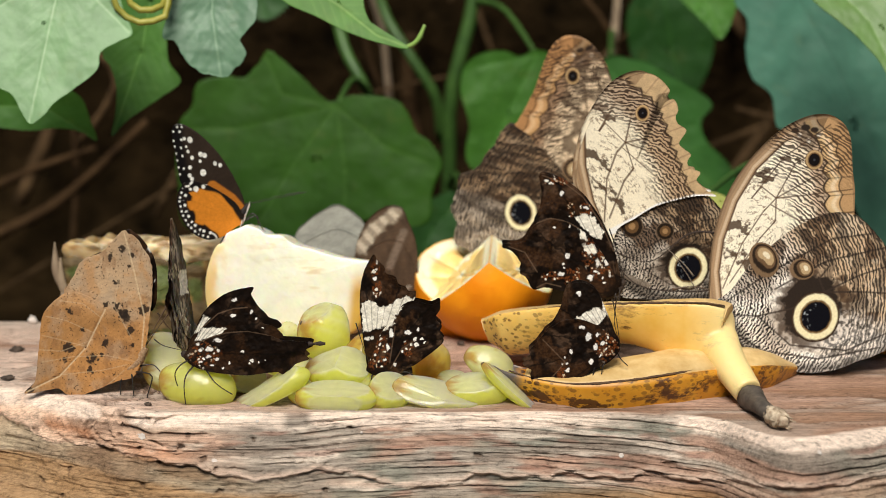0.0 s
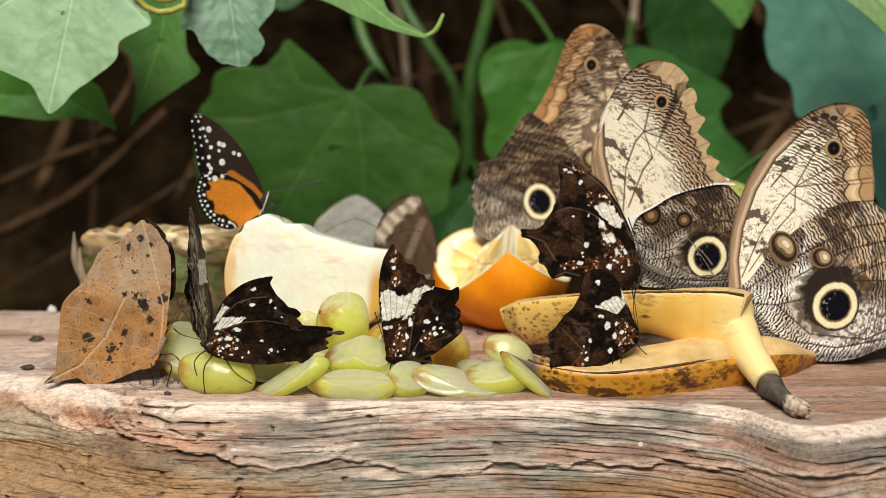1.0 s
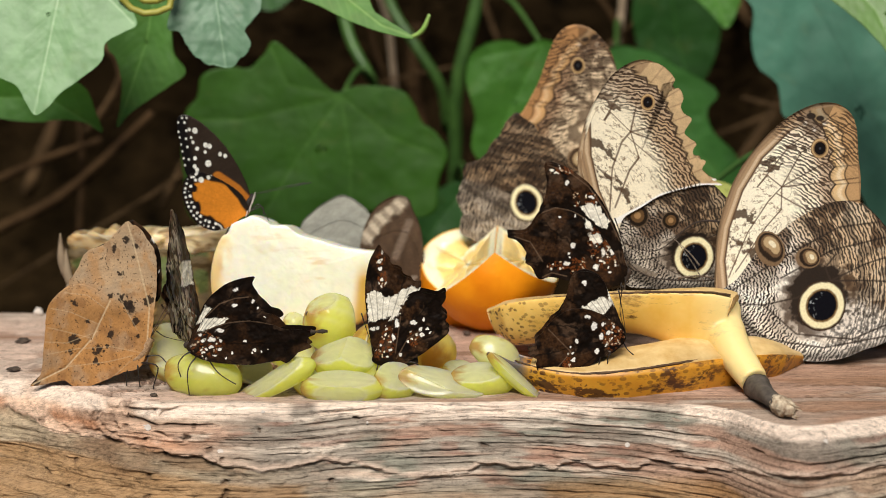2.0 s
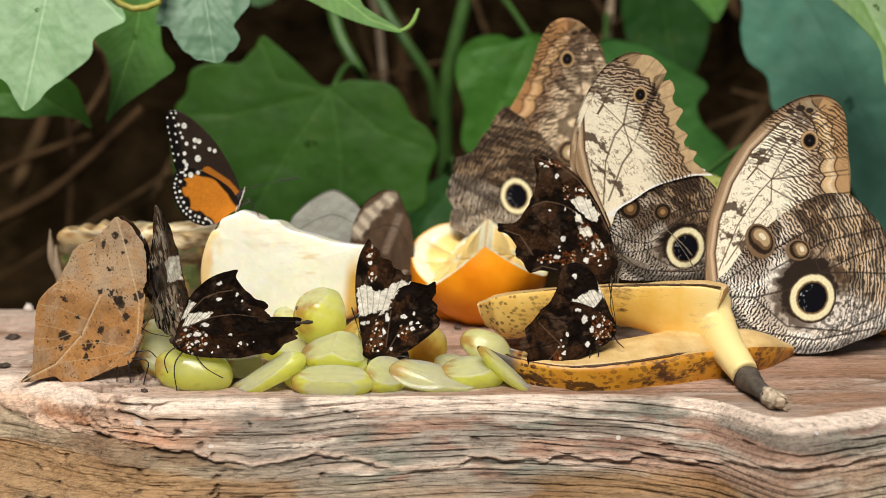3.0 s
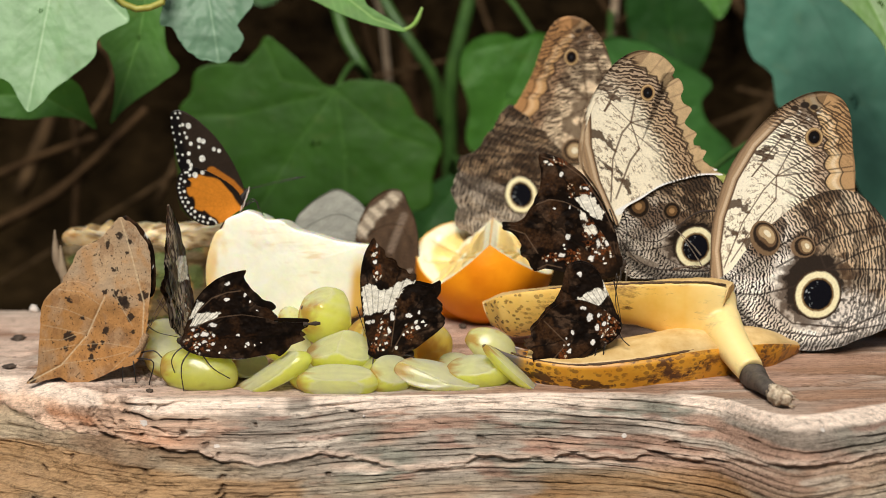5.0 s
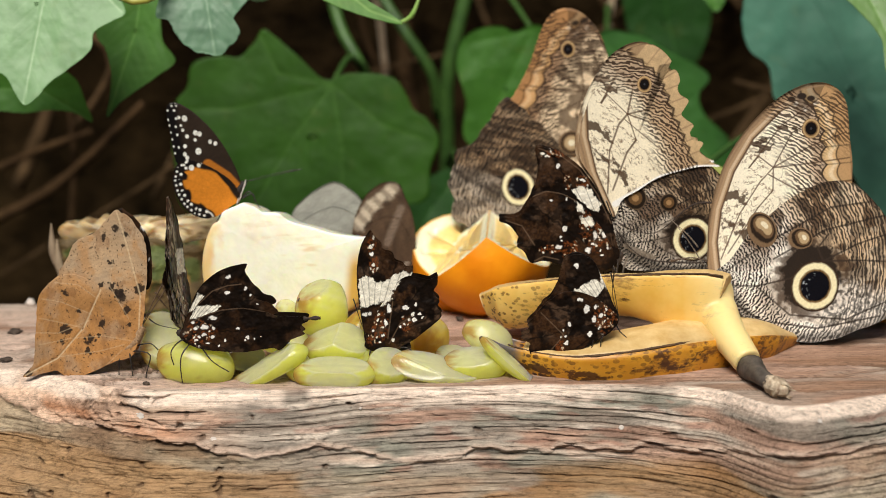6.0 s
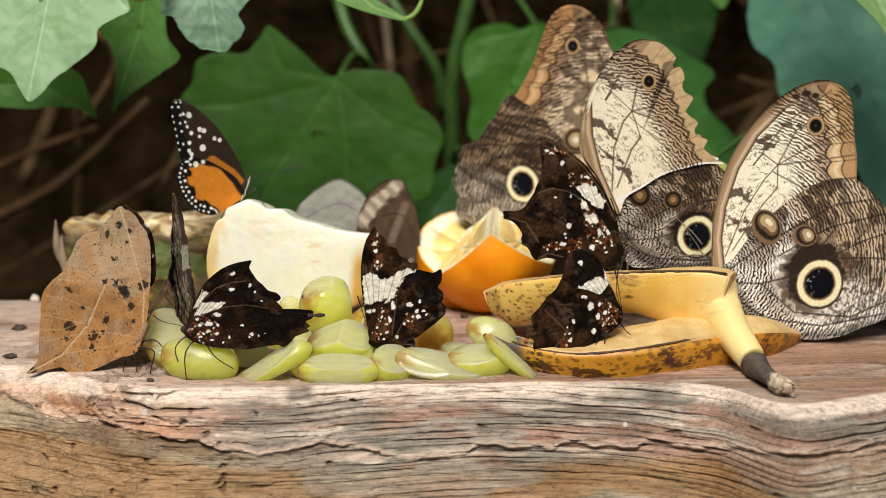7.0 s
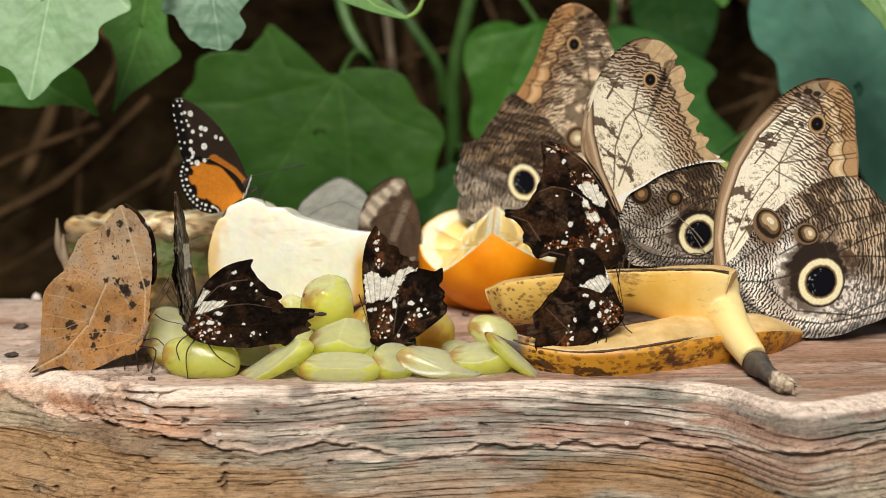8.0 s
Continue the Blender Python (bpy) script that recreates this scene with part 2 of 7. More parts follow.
SKIN_SPOTTED = skin_material("spotted_banana_skin", (0.50, 0.20, 0.012), (0.66, 0.34, 0.03), (0.060, 0.020, 0.008), 560, 0.40, black=(-0.037, -0.032), blotch=0.535)
SKIN_RIPE = skin_material("ripe_banana_skin", (0.72, 0.41, 0.065), (0.84, 0.57, 0.17), (0.11, 0.045, 0.012), 640, 0.36, end=(-0.040, -0.022), pale=(0.012, 0.026))
FLESH = plain("banana_flesh", (0.58, 0.36, 0.12), (0.80, 0.58, 0.27), 160, 0.5, 0.4, 0.0006)
BLACKENED = plain("blackened_banana_skin", (0.03, 0.025, 0.022), (0.12, 0.10, 0.085), 260, 0.6, 0.5, 0.0006)
FIBRE = plain("dry_stem_fibre", (0.20, 0.12, 0.07), (0.72, 0.60, 0.44), 420, 0.8, 0.8, 0.001)


def attr_material(name, rough, grain, strength, bump=0.2, dist=0.0004, sss=0.0, radius=(0.004, 0.003, 0.002), trans=0.0, spec=0.5, glass=0.0, reach=0.05):
    """Pigment from the mesh, with grain over it."""
    n = Nodes(name, rough)
    pig = n.add("Attribute")
    pig.attribute_name = "pigment"
    f = n.noise(grain, 5, 0.65)
    c = n.mix(1.0, pig.outputs["Color"], n.ramp(f, [(0.25, GREY(1 - strength)), (0.75, GREY(1 + strength * 0.5))]), "MULTIPLY")
    n.colour(c)
    n.bump(f, bump, dist)
    n.b.inputs["Subsurface Weight"].default_value = sss
    n.b.inputs["Subsurface Radius"].default_value = radius
    n.b.inputs["Subsurface Scale"].default_value = reach
    n.b.inputs["Specular IOR Level"].default_value = spec
    n.b.inputs["Transmission Weight"].default_value = glass
    n.b.inputs["IOR"].default_value = 1.36 if glass else 1.5
    if trans:
        tr = n.add("BsdfTranslucent")
        n.link(c, tr.inputs["Color"])
        mx = n.add("MixShader")
        mx.inputs[0].default_value = trans
        n.link(n.b.outputs[0], mx.inputs[1])
        n.link(tr.outputs[0], mx.inputs[2])
        n.link(mx.outputs[0], n.t.nodes["Material Output"].inputs["Surface"])
    return n.m


LEAF = attr_material("leaf_blade", 0.55, 90, 0.22, 0.25, 0.0012, trans=0.25, spec=0.3)
LEAF_WAXY = attr_material("waxy_leaf_blade", 0.5, 120, 0.16, 0.3, 0.001, trans=0.15, spec=0.5)
MELON = attr_material("pale_fruit_flesh", 0.35, 110, 0.08, 0.22, 0.0010, sss=0.7, radius=(0.008, 0.006, 0.003), reach=0.8)
GRAPE = attr_material("grape_flesh", 0.14, 200, 0.07, 0.3, 0.0009, sss=1.0, radius=(0.0085, 0.0085, 0.0030), spec=0.5, glass=0.30, reach=1.0, trans=0.34)
GRAPE.node_tree.nodes["Principled BSDF"].inputs["Coat Weight"].default_value = 0.25
GRAPE.node_tree.nodes["Principled BSDF"].inputs["Coat Roughness"].default_value = 0.06
ORANGE_CUT = attr_material("orange_flesh", 0.3, 260, 0.18, 0.5, 0.0008, sss=0.35, reach=0.4)
RIND = attr_material("pineapple_rind", 0.7, 220, 0.5, 0.7, 0.0015)

pn = Nodes("orange_peel", 0.45)
pv = pn.add("TexVoronoi", Scale=620)
ptc = pn.add("TexCoord")
pn.link(ptc.outputs["Object"], pv.inputs["Vector"])
pn.colour(pn.mix(1.0, pn.ramp(pn.noise(45, 4, 0.6), [(0.3, (0.80, 0.23, 0.004)), (0.7, (0.95, 0.36, 0.010))]), pn.ramp(pn.noise(18, 2), [(0.3, GREY(0.8)), (0.7, GREY(1.1))]), "MULTIPLY"))
pn.bump(pv.outputs["Distance"], 0.15, 0.0004)
pn.b.inputs["Subsurface Weight"].default_value = 0.0
pn.b.inputs["Specular IOR Level"].default_value = 0.25
pn.b.inputs["Subsurface Radius"].default_value = (0.004, 0.0015, 0.0005)
PEEL = pn.m

# weathered wood: pink-tan, greyed where the bark has gone, with streaks along the grain
wn = Nodes("weathered_wood", 0.85)
w3 = wn.noise(800, 6, 0.72, stretch=(0.06, 1.0, 1.0), distortion=0.4)
w5 = wn.noise(520, 6, 0.75, stretch=(0.5, 1.0, 1.0))
w6 = wn.noise(90, 5, 0.7, stretch=(0.35, 1.0, 1.0))
w7 = wn.noise(2400, 3, 0.6, stretch=(0.035, 1.0, 1.0), distortion=0.3)
att = wn.add("Attribute")
att.attribute_name = "pigment"
wc = wn.mix(1.0, att.outputs["Color"], wn.ramp(w3, [(0.30, GREY(0.66)), (0.5, GREY(1.0)), (0.70, GREY(1.24))]), "MULTIPLY")
wc = wn.mix(1.0, wc, wn.ramp(w5, [(0.32, GREY(0.50)), (0.46, GREY(1.0)), (0.7, GREY(1.22))]), "MULTIPLY")
wc = wn.mix(1.0, wc, wn.ramp(w6, [(0.3, GREY(0.8)), (0.6, GREY(1.08))]), "MULTIPLY")
wc = wn.mix(1.0, wc, wn.ramp(w7, [(0.34, GREY(0.74)), (0.48, GREY(1.0)), (0.7, GREY(1.12))]), "MULTIPLY")
wn.colour(wc)
wn.bump(wn.mix(0.5, w3, w5), 0.9, 0.0016)
wn.b.inputs["Specular IOR Level"].default_value = 0.15
WOOD = wn.m

# dark brown soil; the bank's leaf shade is put into the colour too
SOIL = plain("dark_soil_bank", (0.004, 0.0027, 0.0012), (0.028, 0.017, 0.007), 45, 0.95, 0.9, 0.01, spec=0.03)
ROOT = plain("dry_root_bark", (0.030, 0.018, 0.008), (0.115, 0.070, 0.034), 90, 0.9, 0.7, 0.002, spec=0.08)
BRANCH = plain("dead_branch_bark", (0.020, 0.011, 0.005), (0.07, 0.040, 0.018), 80, 0.9, 0.6, 0.002, spec=0.08)
GREEN_STEM = plain("green_stem", (0.025, 0.07, 0.012), (0.06, 0.14, 0.025), 120, 0.5)
TIP_GREEN = plain("young_leaf_green", (0.22, 0.40, 0.08), (0.34, 0.50, 0.14), 200, 0.5)
YELLOW_STEM = plain("yellow_green_tendril", (0.28, 0.27, 0.03), (0.45, 0.42, 0.08), 160, 0.5)
DRY_STEM = plain("dry_pale_stem", (0.20, 0.14, 0.09), (0.38, 0.29, 0.19), 120, 0.8)
CRUMB = plain("dark_crumb", (0.03, 0.02, 0.015), (0.10, 0.07, 0.05), 600, 0.9, 0.8, 0.001)
CHALK = plain("white_dropping", (0.55, 0.47, 0.42), (0.72, 0.66, 0.60), 500, 0.8)


# ---- ground, bank and feeding log ----
def grid_mesh(name, P):
    """A sheet from a grid of points of shape (rows, columns, 3)."""
    r, c = P.shape[:2]
    i, j = np.meshgrid(np.arange(r - 1), np.arange(c - 1), indexing="ij")
    a = i * c + j
    return mesh_of(name, P.reshape(-1, 3), np.stack([a, a + 1, a + c + 1, a + c], -1).reshape(-1, 4))


def ground():
    s = np.concatenate([-np.geomspace(60, 1.2, 14), np.linspace(-1, 1, 60), np.geomspace(1.2, 60, 14)])
    X, Y = np.meshgrid(s, s)
    Zz = -0.75 + 0.05 * fbm(X * 2, Y * 2, 3) + 0.02 * fbm(X * 14, Y * 14, 5)
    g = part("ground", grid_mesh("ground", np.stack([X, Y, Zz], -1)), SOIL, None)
    tagged(g, "dark bare soil round the feeding log", "ground", kind="structure")


def bank():
    x, z = np.linspace(-1.6, 1.6, 260), np.linspace(-0.8, 1.5, 180)
    X, Zz = np.meshgrid(x, z)
    Y = 0.50 + 0.12 * Zz - 0.10 * fbm(X * 7, Zz * 5, 21, 5) - 0.03 * fbm(X * 40, Zz * 12, 23, 4)
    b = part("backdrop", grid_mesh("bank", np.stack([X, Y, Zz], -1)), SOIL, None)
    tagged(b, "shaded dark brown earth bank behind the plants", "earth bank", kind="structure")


def roots():
    rng = random.Random(4)
    o = thing("root_tangle", pose(0, 0.45, -0.2), "tangle of thin dry brown roots over the bank", "roots")
    for i in range(64):
        x0, z0 = rng.uniform(-0.30, 0.30), rng.uniform(-0.1, 0.35)
        a = rng.uniform(0.9, 2.2) if i % 3 else rng.uniform(0.3, 1.0)
        ln, y0 = rng.uniform(0.10, 0.35), rng.uniform(0.34, 0.42)
        pts = [(x0 + math.cos(a) * ln * s + rng.uniform(-0.02, 0.02), y0 - 0.45 + rng.uniform(-0.015, 0.015), z0 + 0.2 + math.sin(a) * ln * s + rng.uniform(-0.02, 0.02)) for s in (0, 0.25, 0.5, 0.75, 1)]
        r = rng.choice([0.0010, 0.0016, 0.0022, 0.004])
        part("root", tube_mesh("root", pts, [r, r * 0.9, r * 0.6], 6, 18, 0.2), ROOT, o)


def dead_branches():
    """Dry branches that hang in the shade before the bank."""
    for pts, radii in (([(-0.2329, 0.3000, -0.0098), (-0.1880, 0.3000, 0.0127), (-0.1430, 0.3000, 0.0529)], [0.0030, 0.0027, 0.0021]),
                       ([(-0.2325, 0.3300, 0.0115), (-0.2039, 0.3300, 0.0244), (-0.1726, 0.3300, 0.0352)], [0.0022, 0.0020, 0.0015]),
                       ([(-0.1907, 0.3400, -0.0413), (-0.1846, 0.3400, 0.0141), (-0.1854, 0.3400, 0.0513)], [0.0018, 0.0016, 0.0013]),
                       ([(-0.0170, 0.3700, 0.0878), (-0.0180, 0.3700, 0.0588), (-0.0128, 0.3700, 0.0295)], [0.0045, 0.0040, 0.0031]),
                       ([(0.0619, 0.3700, 0.1165), (0.0853, 0.3700, 0.0878), (0.0945, 0.3700, 0.0529)], [0.0018, 0.0016, 0.0013]),
                       ([(-0.0410, 0.3600, 0.1145), (-0.0383, 0.3600, 0.0802), (-0.0270, 0.3600, 0.0514)], [0.0014, 0.0013, 0.0010])):
        o = part("dead_branch", tube_mesh("dead_branch", pts, radii, 9, 24, 0.25), BRANCH, None)
        tagged(o, "dry brown branch hanging in the shade before the bank", "branch", "dead branches")


def log_slab():
    """The split log on which the fruit lies: worn top, ragged fibrous front."""
    xs = np.concatenate([np.linspace(-0.5, -0.185, 50), np.linspace(-0.182, 0.182, 640), np.linspace(0.185, 0.5, 50)])
    rim = V2([(-0.5, -0.02), (-0.1706, -0.0018), (-0.1443, -0.0133), (-0.1225, -0.0260), (-0.1017, -0.0354), (-0.0551, -0.0354), (-0.0124, -0.0333), (0.0323, -0.0318), (0.0712, -0.0333), (0.0937, -0.0404), (0.1048, -0.0584), (0.1143, -0.0703), (0.1281, -0.0651), (0.1510, -0.0529), (0.5, -0.04)])
    yf = np.interp(xs, rim[:, 0], rim[:, 1])
    ker = np.hanning(41) / np.hanning(41).sum()
    yf = np.convolve(np.pad(yf, 20, mode="edge"), ker, "valid") + 0.0016 * (fbm(xs * 90, xs * 0, 31, 4) - 0.5)
    rad = np.interp(xs, [-0.5, -0.165, -0.11, -0.06, 0.09, 0.12, 0.5], [0.016, 0.014, 0.006, 0.0022, 0.0022, 0.006, 0.008])
    yb = 0.104 + 0.004 * (fbm(xs * 30, xs * 0 + 5, 33) - 0.5) * 2
    nt, na, nfc = 80, 14, 180
    t = np.linspace(0, 1, nt)[None, :] ** 0.8
    top_y = yb[:, None] + (yf + rad - yb)[:, None] * t
    top = np.stack([np.repeat(xs[:, None], nt, 1), top_y, np.zeros_like(top_y)], -1)
    ang = np.linspace(0, np.pi / 2, na + 2)[1:-1][None, :]
    arc = np.stack([np.repeat(xs[:, None], na, 1), (yf + rad)[:, None] - rad[:, None] * np.sin(ang), -rad[:, None] + rad[:, None] * np.cos(ang)], -1)
    d = np.concatenate([np.linspace(0, 0.46, nfc - 24), np.linspace(0.475, 1, 24)])[None, :]
    depth = 0.085
    face_z = -rad[:, None] - d * (depth - rad[:, None])
    lean = np.interp(xs, [-0.5, -0.17, -0.08, 0.5], [0.55, 0.6, 0.5, 0.5])[:, None]
    face_y = yf[:, None] - lean * (face_z + rad[:, None]) * -1.0
    face = np.stack([np.repeat(xs[:, None], nfc, 1), face_y, face_z], -1)
    P = np.concatenate([top, arc, face], 1)
    X, Y, Zz = P[..., 0], P[..., 1], P[..., 2]
    run = np.concatenate([top_y - yf[:, None], -ang * rad[:, None] * 0 - 0.001, face_z], 1)
    # weight: 0 on the top, 1 on the face
    wf = np.concatenate([np.zeros((1, nt)), np.sin(ang), np.ones((1, nfc))], 1)
    S = -Zz
    warp = 0.007 * (fbm(X * 9, S * 12, 41, 3) - 0.5) + 0.002 * np.sin(X * 23 + 1.0)
    lay = S + warp
    ridge = 1 - np.abs(2 * vnoise(X * 9, lay * 330, 43) - 1)
    ridge2 = 1 - np.abs(2 * vnoise(X * 22, lay * 900, 45) - 1)
    lump = fbm(X * 28, lay * 55, 47, 4) - 0.5
    gap = np.interp(X, [-0.5, -0.17, -0.13, -0.10, -0.06, -0.02, 0.0, 0.06, 0.17, 0.5], [-0.008, -0.0085, -0.0125, -0.0155, -0.0185, -0.021, -0.0215, -0.0195, -0.0125, -0.012])
    rift = np.exp(-((Zz - gap + 0.0012 * (fbm(X * 60, X * 0, 61, 3) - 0.5) * 2) / 0.0011) ** 2)
    edge = gap + 0.0034 * (fbm(X * 70, X * 0 + 3, 69, 5) - 0.5) * 2
    crack = ss(1 - np.abs(2 * fbm(X * 7, lay * 60, 49, 3) - 1), 0.90, 0.985)
    flake = np.floor(fbm(X * 12, lay * 130, 51, 2) * 7) / 7
    fade = ss(fbm(X * 30, lay * 110, 65, 4), 0.34, 0.54)
    groove = ss(np.sin(2 * np.pi * (lay / 0.0023) + 13 * fbm(X * 12, lay * 110, 67, 4)), 0.30, 0.92) * fade * ss(X, -0.10, -0.04) * (1 - 0.8 * ss(gap - Zz, 0.0, 0.002) * ss(-X, 0.02, 0.06))
    broken = ss(fbm(X * 16, Zz * 30, 63, 3), 0.38, 0.52)
    low = ss(edge - Zz, 0.0, 0.0007)
    p1, p2, pick = cells(X * 170 + 3 * fbm(X * 90, lay * 90, 93), lay * 330 + 3 * fbm(X * 80, lay * 90, 95), 97)
    pit = ss(p1, 0.34, 0.16) * (pick > 0.985 - 0.16 * ss(-X, 0.04, 0.10) * (1 - 0.4 * low)) * np.ones_like(X)
    c1, c2, _ = cells(X * 150 + 7 * fbm(X * 90, lay * 90, 103), (lay + 0.6 * Y) * 420 + 7 * fbm(X * 80, (lay + Y) * 80, 104), 107)
    split = ss(c2 - c1, 0.30, 0.08) * ss(fbm(X * 60, (lay + Y) * 200, 109, 3), 0.40, 0.52) * np.exp(-((X + 0.100) / 0.042) ** 2) * np.exp(-((S - 0.003) / 0.0085) ** 2)
    lip = np.exp(-((Zz - edge - 0.0009) / 0.0008) ** 2) * broken
    chip = np.floor(fbm(X * 34, lay * 150, 115, 3) * 9) / 9
    crumble = ss(-X, 0.05, 0.11)
    disp = 0.0022 * lump + 0.0020 * (chip - 0.5) + 0.0024 * (0.25 + 0.75 * crumble) * (fbm(X * 150, lay * 260, 117, 4) - 0.5) + 0.0006 * ridge + 0.0004 * ridge2 - 0.0006 * groove - 0.0005 * crack - 0.0007 * low * broken - 0.0012 * pit - 0.0022 * split + 0.0016 * lip * (0.3 + fbm(X * 160, lay * 200, 159, 3)) + 0.0016 * (flake - 0.5) - 0.0003 * rift * broken + 0.0036 * low * ss(-X, 0.02, 0.08) * (fbm(X * 80, lay * 150, 151, 4) - 0.5) + 0.0005 * (1 - np.abs(2 * vnoise(X * 55, lay * 1300, 141) - 1)) - 0.0006 * ss(cells(X * 60 + 2 * fbm(X * 60, lay * 60, 143), lay * 260, 145)[0], 0.62, 0.80) * ss(fbm(X * 14, lay * 40, 149, 3), 0.42, 0.56)
    rent = np.exp(-((S - 0.0022 - 0.0040 * (fbm(X * 60, X * 0 + 7, 181, 3) - 0.5)) / 0.00055) ** 2) + 0.8 * np.exp(-((S - 0.0062 - 0.0060 * (fbm(X * 50, X * 0 + 9, 183, 3) - 0.5)) / 0.00045) ** 2)
    rent = rent * np.exp(-((X + 0.103) / 0.024) ** 4) * ss(fbm(X * 130, X * 0 + 11, 185, 3), 0.40, 0.52)
    disp = disp - 0.0030 * rent
    chips = cells(X * 130 + 3 * fbm(X * 70, lay * 70, 171), lay * 300 + 3 * fbm(X * 70, lay * 70, 173), 175)
    near = np.exp(-((Zz - edge - 0.0012) / 0.0026) ** 2) * (0.35 + 0.65 * ss(-X, -0.02, 0.06))
    disp = disp + 0.0016 * near * ss(chips[1] - chips[0], 0.04, 0.20) * (chips[2] - 0.35)
    Y = Y - wf * disp
    tz = 0.0016 * (fbm(X * 22, Y * 30, 53, 4) - 0.5) + 0.0005 * (vnoise(X * 30, Y * 600, 55) - 0.5)
    tcr = ss(1 - np.abs(2 * fbm(X * 10, Y * 55, 57, 3) - 1), 0.93, 0.99)
    Zz = Zz + (1 - wf) * (tz - 0.0008 * tcr - 0.0010 * split)
    P = np.stack([X, Y, Zz], -1)
    # underside and back, out of sight
    end = P[:, -1:]
    under = np.concatenate([end + np.array([0, 0.05, -0.01]), np.stack([xs[:, None], yb[:, None], np.full((len(xs), 1), -0.07)], -1), P[:, :1]], 1)
    P = np.concatenate([P, under], 1)
    me = grid_mesh("log_slab", P)
    flat = lambda q: q.reshape(-1)
    cx, cs, cy = flat(X), flat(lay), flat(Y)
    face = np.tile(np.array([[0.52, 0.44, 0.36]]), (len(cx), 1)) * (0.45 + 1.1 * fbm(cx * 30, cs * 160, 71, 4))[:, None]
    face = over(face, (0.64, 0.40, 0.29), 0.9 * ss(fbm(cx * 22, cs * 110, 73, 4), 0.46, 0.56))
    face = over(face, (0.37, 0.36, 0.29), 0.85 * ss(fbm(cx * 18 + 4, cs * 60, 75, 4) + 0.5 * cx, 0.50, 0.58))
    face = over(face, (0.90, 0.76, 0.63), 0.85 * ss(fbm(cx * 40, cs * 300, 77, 4), 0.54, 0.63))
    face = over(face, (0.44, 0.19, 0.13), 0.45 * ss(fbm(cx * 70, cs * 420, 79, 4), 0.60, 0.72))
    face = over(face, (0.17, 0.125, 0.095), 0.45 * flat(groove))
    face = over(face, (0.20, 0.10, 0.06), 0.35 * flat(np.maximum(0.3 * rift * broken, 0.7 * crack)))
    # pale pink broken lip, its lit edge put into the colour
    face = over(face, (0.88, 0.66, 0.52), 0.8 * flat(lip))
    left = ss(-cx, 0.055, 0.12)
    sand = np.array([[0.56, 0.43, 0.28]]) * (0.45 + 0.9 * fbm(cx * 90, cs * 190, 81, 5))[:, None]
    sand = over(sand, (0.22, 0.12, 0.06), 0.7 * ss(fbm(cx * 30, cs * 60, 91, 4), 0.54, 0.66))
    ends = np.maximum(ss(-cx, 0.03, 0.09), 0.6 * ss(cx, 0.07, 0.14))[:, None]
    deep = flat(ss(gap - Zz, 0.002, 0.008))[:, None]
    wl = np.maximum(0.85 * flat(low)[:, None] * ends, 0.55 * deep)
    face = face * (1 - wl) + sand * wl
    face = over(face, (0.46, 0.23, 0.075), 0.6 * deep[:, 0] * ss(fbm(cx * 14, cs * 70, 155, 4), 0.52, 0.62))
    face = over(face, (0.80, 0.58, 0.44), 0.6 * flat(np.exp(-((Zz - gap + 0.0016) / 0.0010) ** 2) * ss(X, -0.07, -0.03)) * ss(fbm(cx * 60, cs * 120, 157, 3), 0.36, 0.54))
    face = over(face, np.array([[1.0, 0.68, 0.48]]) * (0.55 + 0.9 * fbm(cx * 40, cs * 200, 187, 4))[:, None], 0.75 * left * (1 - flat(low)))
    # brown shadow under the crack at the left, put into the colour
    face = over(face, (0.30, 0.165, 0.085), 0.6 * flat(low * np.exp(-((X + 0.095) / 0.035) ** 2)) * ss(fbm(cx * 35, cs * 110, 189, 4), 0.40, 0.58))
    rust = left * np.exp(-((flat(Zz - gap) - 0.0035) / 0.0030) ** 2) * ss(fbm(cx * 40, cs * 120, 99, 4), 0.38, 0.56)
    face = over(face, (0.56, 0.24, 0.11), 0.85 * rust)
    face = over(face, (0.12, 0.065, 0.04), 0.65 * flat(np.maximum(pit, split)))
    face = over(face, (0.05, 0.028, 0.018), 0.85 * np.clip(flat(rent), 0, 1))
    face = face * (1 + 0.15 * left)[:, None]
    topc = np.tile(np.array([[0.68, 0.45, 0.34]]), (len(cx), 1)) * (0.75 + 0.45 * fbm(cx * 26, cy * 60, 83, 4))[:, None]
    topc = over(topc, (0.74, 0.63, 0.53), 0.75 * ss(fbm(cx * 18, cy * 60, 85, 3), 0.52, 0.66))
    topc = over(topc, (0.40, 0.22, 0.13), 0.7 * ss(fbm(cx * 15, cy * 80, 87, 3), 0.56, 0.68))
    topc = over(topc, (0.22, 0.13, 0.08), 0.7 * flat(tcr))
    topc = over(topc, (1.0, 0.76, 0.62), 0.75 * ss(-cx, 0.06, 0.12) * ss(fbm(cx * 50, cy * 90, 119, 4), 0.36, 0.56))
    # browner right end: streaks of the wood, plus shade put into the colour
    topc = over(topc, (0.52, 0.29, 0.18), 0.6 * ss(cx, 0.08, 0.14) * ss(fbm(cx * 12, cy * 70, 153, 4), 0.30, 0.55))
    topc = over(topc, (0.08, 0.045, 0.028), 0.8 * flat(split))
    wq = flat(np.repeat(wf, len(xs), 0) if wf.shape[0] == 1 else wf)[:, None]
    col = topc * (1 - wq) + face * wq
